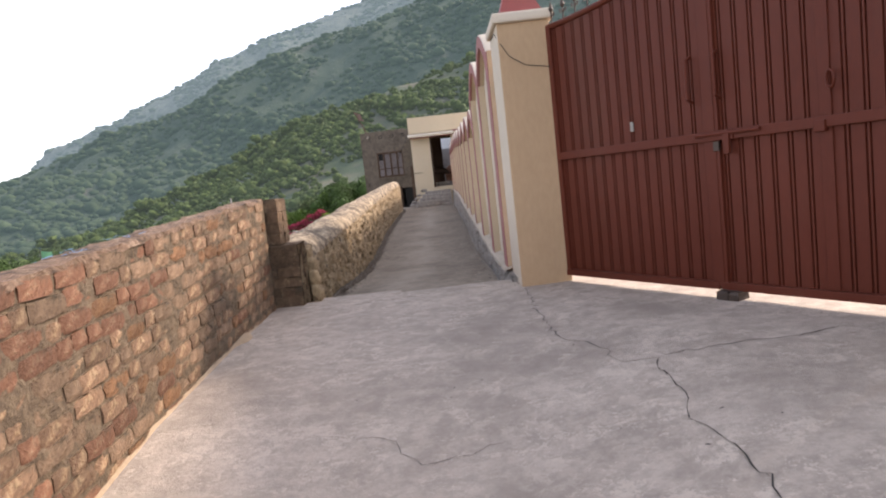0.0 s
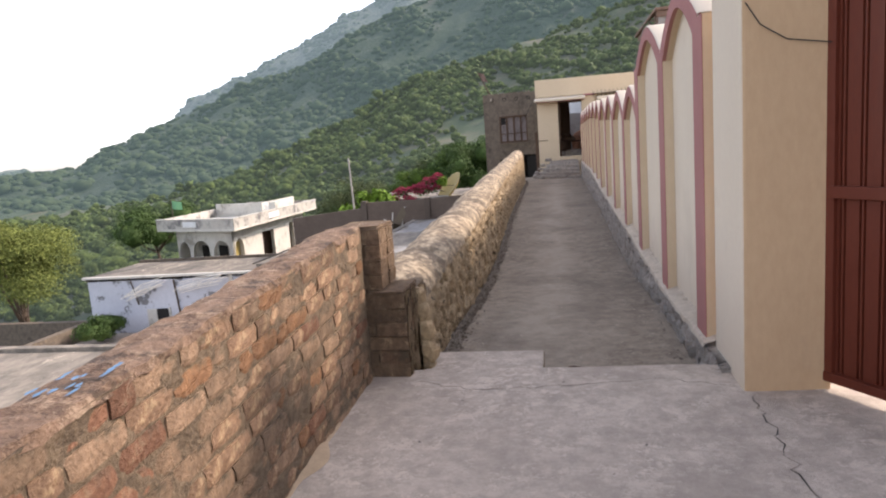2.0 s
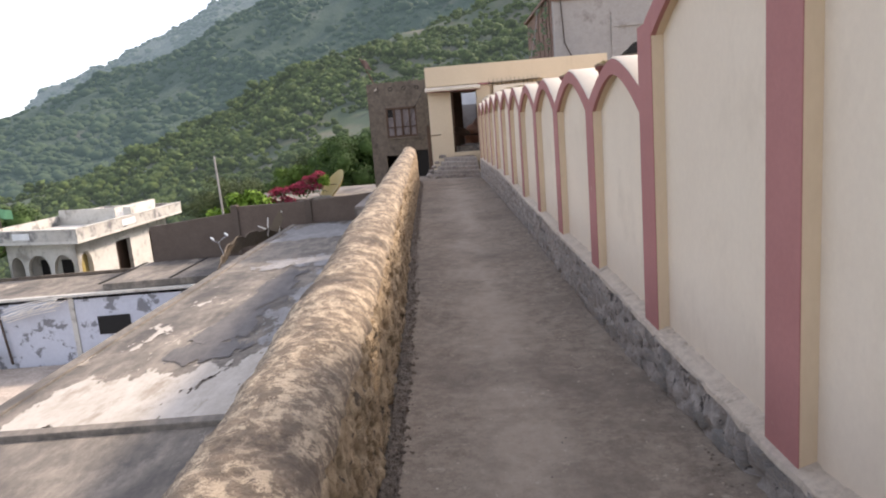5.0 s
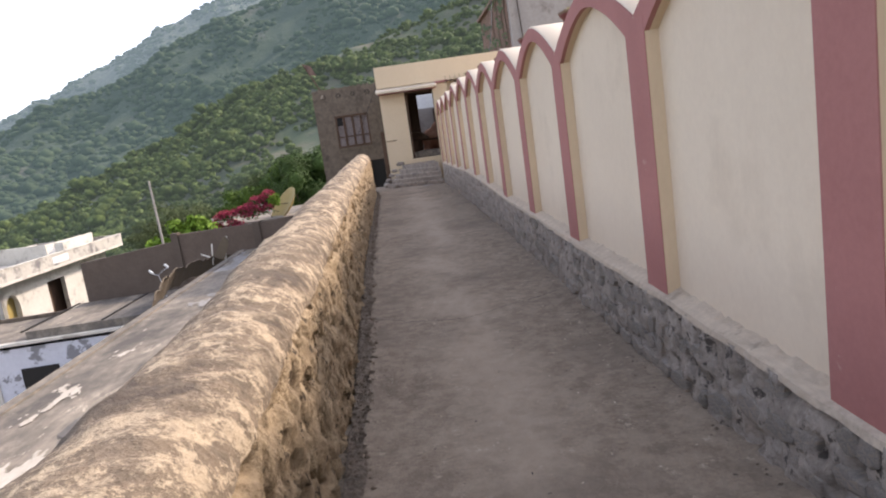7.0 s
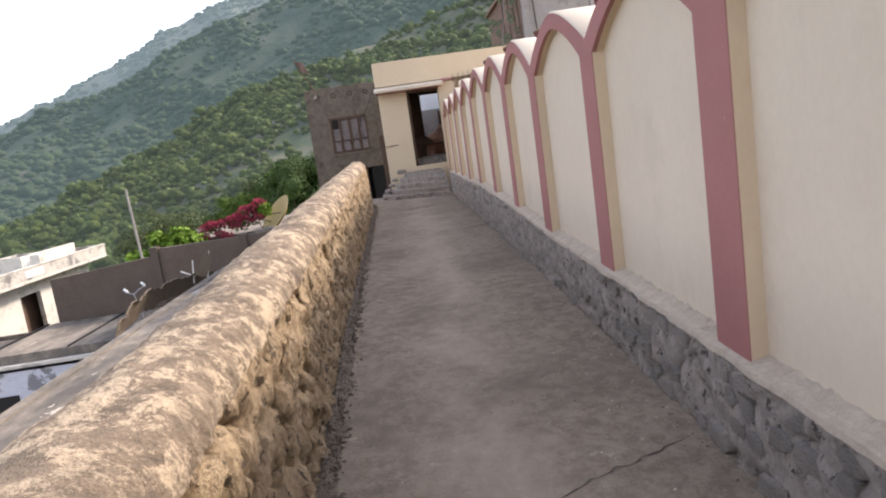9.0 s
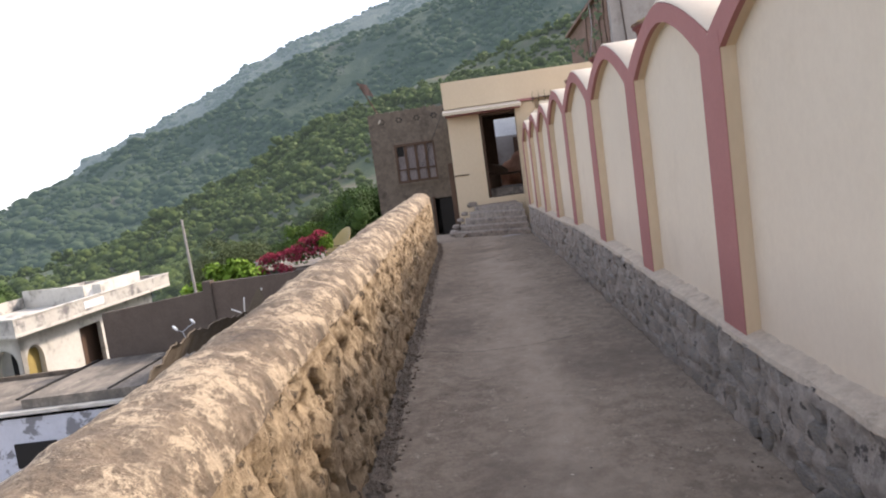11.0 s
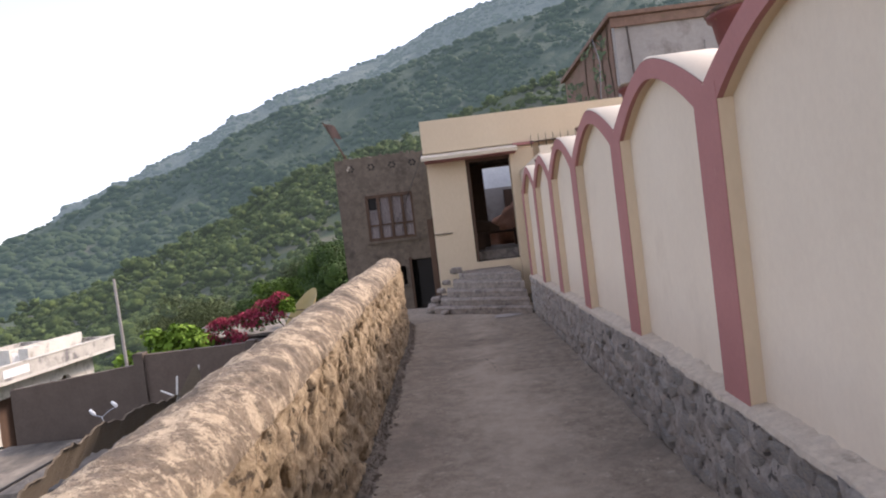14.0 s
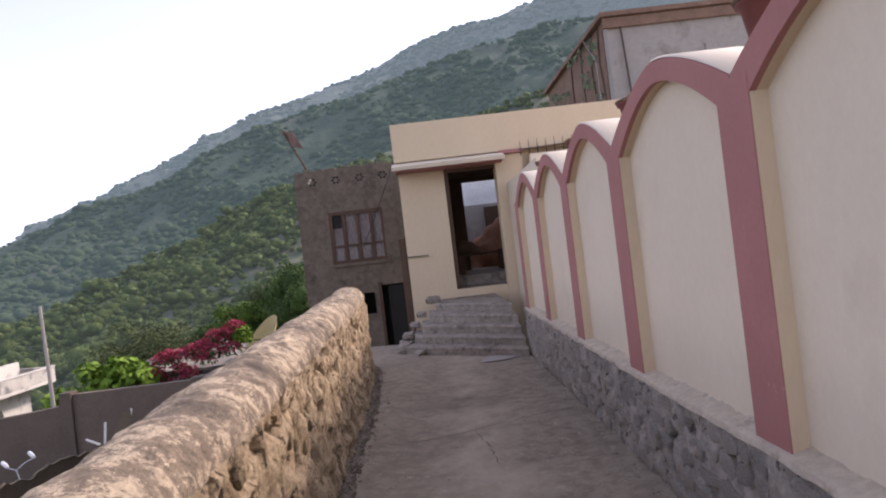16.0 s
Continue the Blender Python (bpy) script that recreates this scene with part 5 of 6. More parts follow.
    v.co *= 1 + 0.18 * noise.noise(v.co * 4)
    v.co.x, v.co.y, v.co.z = v.co.x * 1.0, v.co.y * 0.55, max(0.0, v.co.z * 0.5 + 0.1 - 0.12 * v.co.x)
part("quilt", bm, M["wood"], bed, "", True)
heap_ = root("earth_heap", "heap of red-brown earth and rubble in the courtyard", "heap", (0.75, 28.6, 0.78))
bm = bmesh.new()
bmesh.ops.create_icosphere(bm, subdivisions=4, radius=1.0)
for v in bm.verts:
    v.co *= 1 + 0.22 * noise.fractal(v.co * 2.2, 0.9, 2.1, 4)
    v.co.x, v.co.y, v.co.z = v.co.x * 1.15, v.co.y * 0.7, max(-0.01, v.co.z * 1.25)
part("mound", bm, M["heap"], heap_, "", True)
stool = root("wooden_box", "small dark wooden box on the porch floor", "box", (-1.0, 24.9, 0.78))
bm = bmesh.new()
box(bm, -0.25, 0.25, -0.2, 0.2, 0, 0.38, 0.01)
part("body", bm, M["wood"], stool)
part("lid", boxed(-0.27, 0.27, -0.22, 0.22, 0.38, 0.42, bevel=0.006), M["wood"], stool)
rail = root("spiked_rail", "dark iron spiked rail beside the porch", "railing", (0.9, 22.6, 3.1))
part("bar", tubed([(-0.45, 0, 0.06), (1.6, 0, 0.1)], 0.015), M["iron"], rail)
for i in range(12):
    x = -0.42 + 0.17 * i
    part("spike", tubed([(x, 0, -0.06), (x, 0, 0.16), (x, 0, 0.24)], 0.011, 6, 0.003), M["iron"], rail)
under(rail, "support", boxed(0.65, 2.6, 22.55, 22.7, -0.2, 3.05), M["cream"])

# ---- dark rendered house behind the lane's end ----
dark = root("rendered_house", "unpainted grey-brown cement house with a shuttered window", "house", (-3.4, 27, -1))
W = (-4.02, -2.62, 1.44, 2.79)
bm = bmesh.new()
wall_with_holes(bm, "y", 26.9, 0.3, -4.79, -2.0, -7.8, 3.9, [W, (-4.15, -3.05, 0.05, 0.62), (-2.88, -2.22, -1.05, 0.78)])
under(dark, "front_wall", bm, M["cement"])
under(dark, "flank_wall", boxed(-4.79, -4.5, 27.2, 33.0, -7.8, 3.9), M["cement"])
under(dark, "rear_wall", boxed(-4.5, -2.0, 32.7, 33.0, -7.8, 3.9), M["cement"])
under(dark, "roof", boxed(-4.49, -2.0, 27.2, 32.7, 3.2, 3.35), M["cement"])
# black sheet paints the room's shade behind the openings
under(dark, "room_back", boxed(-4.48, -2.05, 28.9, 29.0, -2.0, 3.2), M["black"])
win = under(dark, "window", boxed(W[0], W[1], 26.99, 27.02, W[2], W[3]), M["curtain"], "brown wooden window with faded curtains")
for x in (W[0], W[0] + 0.33, W[0] + 0.69, W[0] + 1.04, W[1] - 0.06):
    ob = part("mullion", boxed(x, x + 0.085, 26.91, 26.98, W[2], W[3], bevel=0.006), M["wood"], win)
    ob.matrix_parent_inverse = Matrix.Identity(4)
for z in (W[2], W[2] + 0.44, W[3] - 0.085):
    part("rail", boxed(W[0], W[1], 26.905, 26.975, z, z + (0.04 if 0.1 < z - W[2] < 1.0 else 0.085), bevel=0.006), M["wood"], win)
part("dark_pane", boxed(W[0] + 0.09, W[0] + 0.31, 26.96, 26.985, W[3] - 0.42, W[3] - 0.08), M["black"], win)
for k in range(4):
    part("lower_panel", boxed(W[0] + 0.08 + 0.35 * k, W[0] + 0.31 + 0.345 * k, 26.945, 26.985, W[2] + 0.06, W[2] + 0.42, bevel=0.01), M["curtain"], win)
under(dark, "window_sill", boxed(W[0] - 0.06, W[1] + 0.06, 26.83, 26.9, W[2] - 0.07, W[2]), M["cement"])
# black sheet stands in for shade in the doorway
under(dark, "door", boxed(-2.7, -2.24, 26.95, 27.0, -1.05, 0.74, bevel=0.006), M["black"], "black sheet painting the open doorway's shade")
under(dark, "door_frame", boxed(-2.93, -2.86, 26.82, 26.9, -1.05, 0.85), M["wood"])
under(dark, "lower_opening_sill", boxed(-4.2, -3.0, 26.82, 26.9, 0.0, 0.05), M["cement"])
# flat discs paint the dark of the lattice holes
for fx in (-4.33, -3.72, -3.1, -2.5):
    for ang in range(6):
        a = math.pi * ang / 3
        bm = bmesh.new()
        outline = [(fx + 0.085 * math.cos(a) + 0.034 * math.cos(s), 3.62 + 0.075 * math.sin(a) + 0.03 * math.sin(s)) for s in (2 * math.pi * i / 10 for i in range(10))]
        prism(bm, outline, "y", 26.892, 26.899)
        under(dark, "lattice_hole", bm, M["fillet"] if (fx < -4 and ang in (2, 3)) else M["black"])
for k in range(26):      # crumbling top edge
    x = -4.74 + 0.105 * k
    under(dark, "edge_stone", boxed(x, x + random.uniform(0.07, 0.13), 26.92, 27.16, 3.88, 3.9 + random.uniform(0.01, 0.08), bevel=0.012), M["cement"])
# dark brown upright along the porch wall's left edge
under(dark, "door_post", boxed(-2.12, -1.99, 23.05, 23.18, -1.05, 1.8, bevel=0.01), M["wood"], "dark brown upright strip beside the porch wall")
flag = root("red_flag", "faded red flag on a bent stick", "flag", (-4.37, 27.0, 3.9))
part("stick", tubed([(0, 0, -0.1), (-0.25, 0, 0.45), (-0.62, 0, 1.2)], 0.032, 6, 0.02), M["wood"], flag)
bm = bmesh.new()
g = [[bm.verts.new((-0.60 + 0.06 * i + 0.05 * j, 0.06 * math.sin(i * 1.3 + j), 1.18 - 0.11 * j - 0.02 * i)) for i in range(6)] for j in range(5)]
for a, b in zip(g, g[1:]):
    for i in range(5):
        bm.faces.new((a[i], a[i + 1], b[i + 1], b[i]))
part("cloth", bm, M["flag_red"], flag, "faded red cloth", True)
lines = root("cable", "dark cables slung between the two houses", "cable", (-2.2, 24, 3.3))
under(lines, "strand", tubed([(-2.0, 22.74, 3.30), (-2.3, 24.5, 3.0), (-2.8, 26, 2.3), (-3.2, 26.85, 1.7)], 0.008, 6), M["cable"])
under(lines, "strand", tubed([(2.2, 22.72, 3.95), (2.7, 24.5, 5.2), (3.3, 27.6, 6.6)], 0.014, 6), M["cable"])
# the buildings at the lane's end stand a little east of the lane's line
for thing, dx, dz in ((porch, 0.2, 0.0), (court, 0.2, 0.0), (bench, 0.2, 0.0), (bed, 0.2, 0.0), (heap_, 0.2, 0.0), (stool, 0.2, 0.0), (rail, 0.2, 0.0), (dark, 0.2, -0.1), (flag, 0.2, -0.1), (lines, 0.2, 0.0)):
    thing.location += Vector((dx, 0, dz))
# sunken passage floor before the dark door, and wall under the steps
tagged(link("floor_passage", boxed(-4.8, -1.79, 20.4, 26.9, -1.4, -1.06), M["step"]), "sunken stone passage floor", "floor", kind="structure")
tagged(link("wall_passage", boxed(-1.85, -1.79, 21.2, 23.0, -1.2, -0.1), M["cement"]), "low wall beside the steps", "wall", kind="structure")
tagged(link("wall_retaining", boxed(-2.62, 0.3, -3.9, 21.6, -8.1, -0.72), M["cement"]), "retaining wall below the lane", "wall", kind="structure")
tagged(link("wall_retaining_landing", boxed(-2.36, 4.2, -13, -3.92, -8.1, -1.25), M["cement"]), "retaining wall below the landing", "wall", kind="structure")

# ---- tall grey house above the porch ----
tall = root("tall_house", "old grey rendered upper house with an arched opening", "house", (9, 32, 0))
H = 7.2
bm = bmesh.new()
wall_with_holes(bm, "y", 27.8, 0.35, 4.25, 15.0, -0.5, H, [(7.35, 9.5, 3.0, 4.3), (4.9, 5.9, 3.25, 3.75)])
under(tall, "front_wall", bm, M["grey"])
bm = bmesh.new()
arch = [(7.35 + 2.15 * i / 16, 4.3 + 0.65 * math.sin(math.pi * i / 16) * (0.82 + 0.18 * abs(math.cos(4 * math.pi * i / 16)))) for i in range(17)]
prism(bm, arch, "y", 27.79, 27.798)
# black sheets paint the shade inside the arched opening
under(tall, "arch_head", bm, M["black"], "cusped arch head, its shade painted black")
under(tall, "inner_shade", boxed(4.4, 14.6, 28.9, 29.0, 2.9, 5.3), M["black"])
for x0, x1 in ((6.9, 7.2), (9.65, 9.95)):
    under(tall, "pilaster", boxed(x0, x1, 27.72, 27.8, 2.6, 6.2, bevel=0.01), M["grey"])
under(tall, "panel_moulding", boxed(6.9, 9.95, 27.70, 27.8, 5.55, 5.75, bevel=0.01), M["grey"])
under(tall, "west_wall", boxed(4.22, 4.5, 28.15, 36.4, -0.5, H), M["oldbrick"], "old brick flank with creepers")
under(tall, "east_wall", boxed(14.7, 15.0, 28.15, 36.4, -0.5, H), M["grey"])
under(tall, "back_wall", boxed(4.5, 14.7, 36.1, 36.4, -0.5, H), M["grey"])
under(tall, "roof", boxed(4.05, 15.2, 27.62, 36.6, H, H + 0.14, bevel=0.02), M["oldbrick"])
under(tall, "cornice", boxed(4.12, 15.1, 27.7, 27.8, H - 0.3, H - 0.02, bevel=0.01), M["oldbrick"])
vines = []
for k in range(40):
    y, z = 28.4 + 7.5 * RNG.uniform(), 3.8 + 3.3 * RNG.uniform()
    vines.append(leaf_quads([(4.2, y, z)], [0.25], 14, 0.09))
quads_mesh("creeper", np.concatenate(vines), M["scrub"], tall).matrix_parent_inverse = Matrix.Translation(-tall.location)
for y in (28.5, 29.4, 30.6, 32.0):
    under(tall, "dry_root", tubed([(4.2, y, H), (4.19, y + 0.15, 6.2), (4.2, y - 0.1, 5.0), (4.19, y + 0.1, 4.0)], 0.03, 6, 0.01), M["bark"])
under(tall, "drain_pipe", tubed([(4.6, 27.7, H - 0.3), (4.7, 27.7, 5.0), (5.1, 27.7, 4.2)], 0.03, 8), M["iron"])
minaret = root("roof_finial", "white domed finial on a far tower", "finial", (9.75, 60.0, 11.0))
bm = bmesh.new()
lathe(bm, [(0.3, 0), (0.42, 0.05), (0.4, 0.3), (0.26, 0.62), (0.1, 0.8), (0.08, 0.95), (0.12, 1.08), (0.04, 1.2), (0.02, 1.6)], (0, 0, 0), 16)
part("dome", bm, M["lampwhite"], minaret, "", True)
part("tower", boxed(-0.7, 0.7, -0.7, 0.7, -19.0, 0.02), M["white"], minaret)

# ---- flat roofs below the lane ----
def roof_block(name, x0, x1, y0, y1, top, base, walls, label):
    ob = root(name, label, "house", ((x0 + x1) / 2, (y0 + y1) / 2, base))
    bm = bmesh.new()
    box(bm, x0, x1, y0, y1, base, top - 0.1)
    under(ob, "wall_block", bm, walls)
    bm = bmesh.new()
    g = [[bm.verts.new((x, y, top + 0.008 * fbm(x, y, 0.5, 3))) for x in span(x0 - 0.12, x1, 16)] for y in span(y0, y1 + 0.05, 16)]
    for a, b in zip(g, g[1:]):
        for i in range(len(a) - 1):
            bm.faces.new((a[i], a[i + 1], b[i + 1], b[i]))
    r = bmesh.ops.extrude_edge_only(bm, edges=[e for e in bm.edges if e.is_boundary])
    bmesh.ops.translate(bm, vec=(0, 0, -0.2), verts=[v for v in r["geom"] if isinstance(v, bmesh.types.BMVert)])
    under(ob, "roof", bm, M["roof"], "stained grey flat roof")
    return ob


r0 = roof_block("flat_roofed_house", -15.6, -2.64, -13.0, 4.72, -2.42, -8.1, M["blue"], "low house with a stained grey flat roof")
under(r0, "kerb", boxed(-15.7, -2.64, 4.6, 4.82, -2.45, -2.33, bevel=0.02), M["roof"])
r1 = roof_block("flat_roofed_house", -8.85, -2.64, 4.83, 28.1, -2.46, -8.1, M["blue"], "long low house with a stained grey flat roof")
under(r1, "edge_kerb", boxed(-9.02, -8.75, 4.9, 28.0, -2.5, -2.42, bevel=0.02), M["roof"])


def roof_coat(x0, x1, y0, y1, soft, cut, slant, material, label, seed, lift=0.014):
    """A thin coat with a ragged outline, laid on the long roof."""
    step = 0.035
    nx, ny = int((x1 - x0) / step), int((y1 - y0) / (step * 2))
    bm, made = bmesh.new(), {}

    def corner(i, j):
        if (i, j) not in made:
            x, y = x0 + i * step, y0 + j * step * 2
            made[i, j] = bm.verts.new((x + 0.3 * step * noise.noise(Vector((i * 0.7, j * 0.7, seed))), y, -2.46 + lift))
        return made[i, j]

    for i in range(nx):
        for j in range(ny):
            x, y = x0 + (i + 0.5) * step, y0 + (j + 0.5) * step * 2
            edge = min(x - x0, x1 - x, y - y0, y1 - y + slant * (x - x1)) / soft
            if min(1.0, edge) + 0.8 * noise.fractal(Vector((x * 1.3, y * 0.5, seed)), 0.55, 2.1, 7) > cut:
                bm.faces.new((corner(i, j), corner(i + 1, j), corner(i + 1, j + 1), corner(i, j + 1)))
    under(r1, "roof_coat", bm, material, label)


roof_coat(-9.0, -2.5, 4.4, 8.4, 0.9, 0.42, 0.2, M["limewash"], "broad patch of worn white limewash", 1.5, 0.028)
# darker strip along the middle of the long roof
roof_coat(-7.1, -5.3, 7.4, 16.4, 0.7, 0.55, -0.2, M["dark_strip"], "dark grey strip on the roof", 4.5, 0.020)
roof_coat(-5.9, -3.0, 8.2, 18.0, 0.9, 0.55, 0.0, M["pale_screed"], "pale grey screed patch", 7.5, 0.010)
roof_coat(-8.0, -4.2, 15.8, 19.4, 0.9, 0.62, 0.3, M["pale_screed"], "pale grey screed patch", 9.5, 0.024)
roof_coat(-8.8, -2.7, 22.4, 28.0, 0.8, 0.40, 0.0, M["pale_screed"], "pale grey screed patch", 11.5)
roof_coat(-8.75, -7.2, 8.0, 11.0, 0.8, 0.72, 0.0, M["limewash"], "flaked limewash patch", 13.5, 0.017)
roof_coat(-8.75, -6.9, 11.6, 15.2, 0.9, 0.86, 0.0, M["limewash"], "flaked limewash patch", 15.5, 0.017)
bluehouse = roof_block("blue_washed_house", -25.8, -9.1, 23.2, 28.1, -4.1, -8.2, M["blue"], "pale blue limewashed house with peeling patches")
under(bluehouse, "front_lip", boxed(-25.95, -9.1, 23.0, 23.25, -4.16, -4.04, bevel=0.02), M["white"])
under(bluehouse, "roof_lip", boxed(-25.9, -16.6, 27.9, 28.05, -4.1, -3.94, bevel=0.02), M["cement"])
under(bluehouse, "raised_roof", boxed(-16.2, -9.05, 23.3, 28.05, -4.12, -3.74, bevel=0.02), M["roof"], "stained raised roof section")
for x in (-16.4, -13.4):
    under(bluehouse, "roof_joint", boxed(x, x + 0.1, 23.35, 28.0, -3.76, -3.70, bevel=0.02), M["black"])
# doorway and window are black sheets with the shade painted in
door = under(bluehouse, "door", boxed(-22.0, -21.2, 23.165, 23.195, -7.1, -5.85), M["black"], "open doorway, its shade painted black")
part("frame", boxed(-22.5, -21.95, 23.12, 23.19, -7.1, -5.86), M["white"], door)
part("frame", boxed(-21.24, -21.16, 23.1, 23.2, -7.1, -5.8), M["white"], door)
under(bluehouse, "window", boxed(-16.6, -15.2, 23.165, 23.195, -5.9, -5.1), M["black"], "window opening, its shade painted black")
under(bluehouse, "drain_pipe", tubed([(-20.68, 23.0, -4.3), (-20.52, 23.1, -6.9)], 0.05, 8), M["iron"])
under(bluehouse, "drain_pipe", tubed([(-23.2, 23.05, -4.1), (-22.9, 23.1, -5.6)], 0.035, 8), M["iron"])
under(bluehouse, "corner_strip", boxed(-17.7, -17.5, 23.14, 23.19, -8, -4.12), M["white"])
ladder = root("stick_bundle", "pale sticks hung along the blue house wall", "sticks", (-20, 23.0, -5))
for x0, z0, x1, z1 in ((-23.5, -5.05, -21.1, -4.36), (-20.5, -4.72, -17.7, -4.24)):
    for k in range(7):
        a, c = random.uniform(-0.15, 0.12), 0.15 * (k - 3)
        under(ladder, "stick", tubed([(x0 + 0.5 * random.random(), 22.85, z0 + c * 0.6), ((x0 + x1) / 2, 22.75, (z0 + z1) / 2 + c * 0.6 + 0.03), (x1 - 0.4 * random.random(), 22.8, z1 + c * 0.5 + a)], 0.022, 5), M["bamboo"])
    for k in range(8):
        f = (k + 0.5) / 8
        x, z = x0 + (x1 - x0) * f, z0 + (z1 - z0) * f
        under(ladder, "stick", tubed([(x - 0.3, 22.72, z - 0.16), (x + 0.35, 22.7, z + 0.2 * random.random())], 0.02, 5), M["bamboo"])

# ---- white two-storey house ----
white_house = root("white_house", "weathered white house with arched porch and roof terrace", "house", (-23, 35, -8))
C, U, V = Vector((-20.1, 28.9, 0)), Vector((-0.941, 0.338, 0)), Vector((0.012, 1.0, 0))


def house_point(u, v, z):
    return C + U * u + V * v + Vector((0, 0, z))


def house_box(u0, u1, v0, v1, z0, z1):
    bm = bmesh.new()
    v = [bm.verts.new(house_point(u, w, z)) for z in (z0, z1) for u, w in ((u0, v0), (u1, v0), (u1, v1), (u0, v1))]
    for q in ((3, 2, 1, 0), (4, 5, 6, 7), (0, 1, 5, 4), (1, 2, 6, 5), (2, 3, 7, 6), (3, 0, 4, 7)):
        bm.faces.new([v[i] for i in q])
    return bm


def arched_wall(u0, u1, v, z0, z1, openings, thick, along_v=False):
    """A wall strip with arched openings (centre, half-width, spring, rise), built from vertical slices."""
    bm = bmesh.new()
    cuts = sorted({u0, u1, *[c + w * math.cos(math.pi * i / 12) for c, w, *_ in openings for i in range(13)]})
    for a, b in zip(cuts, cuts[1:]):
        if b - a < 1e-4:
            continue
        lo = [z0, z0]
        for c, w, spring, rise in openings:
            if abs((a + b) / 2 - c) < w:
                lo = [spring + rise * math.sqrt(max(0.0, 1 - ((q - c) / w) ** 2)) for q in (a, b)]
        f = []
        for d in (0, thick):
            for q, zz in ((a, lo[0]), (b, lo[1]), (b, z1), (a, z1)):
                f.append(bm.verts.new(house_point(v + d, q, zz) if along_v else house_point(q, v + d, zz)))
        for q in ((0, 1, 2, 3), (7, 6, 5, 4), (0, 4, 5, 1), (2, 6, 7, 3), (0, 3, 7, 4), (1, 5, 6, 2)):
            bm.faces.new([f[i] for i in q])
    return bm


FR = [(2.35, 0.62, -4.35, 0.75), (4.1, 0.62, -4.35, 0.75)]
under(white_house, "porch_arcade", arched_wall(0.9, 6.0, 0.9, -8, -2.6, [(1.9, 0.75, -4.15, 0.8), (3.75, 0.8, -4.15, 0.8), (5.35, 0.5, -4.15, 0.7)], 0.3), M["white"])
under(white_house, "side_wall", arched_wall(0.9, 12.2, 0.9, -8, -2.6, [(1.75, 0.55, -4.0, 0.7), (5.9, 0.9, -3.35, 0.01), (9.8, 0.4, -3.6, 0.4)], 0.3, True), M["white"])
under(white_house, "porch_back", house_box(1.3, 6.0, 2.6, 2.8, -8, -2.6), M["white"])
under(white_house, "inner_wall", house_box(1.6, 1.7, 3.0, 12.0, -8, -2.6), M["wood"])
under(white_house, "porch_side", house_box(5.9, 6.0, 0.9, 12.2, -8, -2.6), M["white"])
under(white_house, "rear_wall", house_box(0.9, 6.0, 12.0, 12.2, -8, -2.6), M["white"])
under(white_house, "door", house_box(2.6, 3.4, 2.54, 2.59, -7, -3.9), M["black"])
under(white_house, "door", house_box(4.4, 5.0, 2.54, 2.59, -7, -3.9), M["black"])
under(white_house, "yellow_door", house_box(1.25, 1.3, 1.3, 2.3, -7, -3.5), M["dish"], "faded yellow door")
under(white_house, "roof_slab", house_box(-0.1, 6.9, -0.1, 13.1, -2.62, -2.48), M["white"])
for nm, a in (("parapet", (-0.1, 6.9, -0.1, 0.08)), ("parapet", (-0.1, 0.08, 0.1, 13.1)), ("parapet", (6.72, 6.9, 0.1, 13.1)), ("parapet", (0.1, 6.7, 12.92, 13.1))):
    under(white_house, nm, house_box(*a, -2.48, -1.9), M["parapet_stain"], "rain-streaked parapet")
under(white_house, "parapet_coping", house_box(-0.14, 6.94, -0.14, 0.1, -1.9, -1.85), M["white"])
under(white_house, "parapet_coping", house_box(-0.14, 0.1, 0.1, 13.14, -1.9, -1.85), M["white"])
under(white_house, "jali_panel", house_box(3.2, 4.4, -0.13, -0.1, -2.36, -2.02), M["lampwhite"], "pale recessed parapet panel")
under(white_house, "jali_panel", house_box(-0.13, -0.1, 4.6, 6.2, -2.36, -2.02), M["lampwhite"], "pale recessed parapet panel")
under(white_house, "terrace_wall", house_box(2.0, 6.7, 7.2, 7.4, -2.48, -1.55), M["white"])
under(white_house, "terrace_wall", house_box(2.0, 2.2, 7.4, 12.9, -2.48, -1.55), M["white"])
for k in range(7):
    under(white_house, "jali_bar", house_box(1.25 + 0.1 * k, 1.29 + 0.1 * k, 7.25, 7.3, -2.48, -1.7), M["lampwhite"])
under(white_house, "stair_block", house_box(0.6, 1.2, 7.0, 8.2, -2.48, -1.5), M["white"])
gflag = root("green_flag", "green flag on a thin staff", "flag", house_point(6.6, 1.5, -2.48))
part("staff", tubed([(0, 0, 0), (0, 0, 1.75)], 0.025, 6), M["iron"], gflag)
bm = bmesh.new()
g = [[bm.verts.new((0.12 * i, 0.06 * math.sin(i * 1.1 + j * 0.5), 1.7 - 0.13 * j - 0.02 * i)) for i in range(7)] for j in range(5)]
for a, b in zip(g, g[1:]):
    for i in range(6):
        bm.faces.new((a[i], a[i + 1], b[i + 1], b[i]))
part("cloth", bm, M["flag_green"], gflag, "green cloth", True)

# ---- dark yard wall, lamps, pole, dish ----
yard = root("wall_yard", "dark unplastered block yard wall", "wall", kind="structure")
for x0, x1, t0, t1 in ((-16.1, -11.9, -2.02, -1.66), (-11.7, -8.25, -1.38, -1.38), (-8.1, -4.85, -1.37, -1.20)):
    bm = bmesh.new()
    prism(bm, [(x0, -8.1), (x1, -8.1), (x1, t1), (x0, t0)], "y", 28.3, 28.55)
    part("panel", bm, M["darkwall"], yard)
for x, t_ in ((-11.8, -1.30), (-8.17, -1.30)):
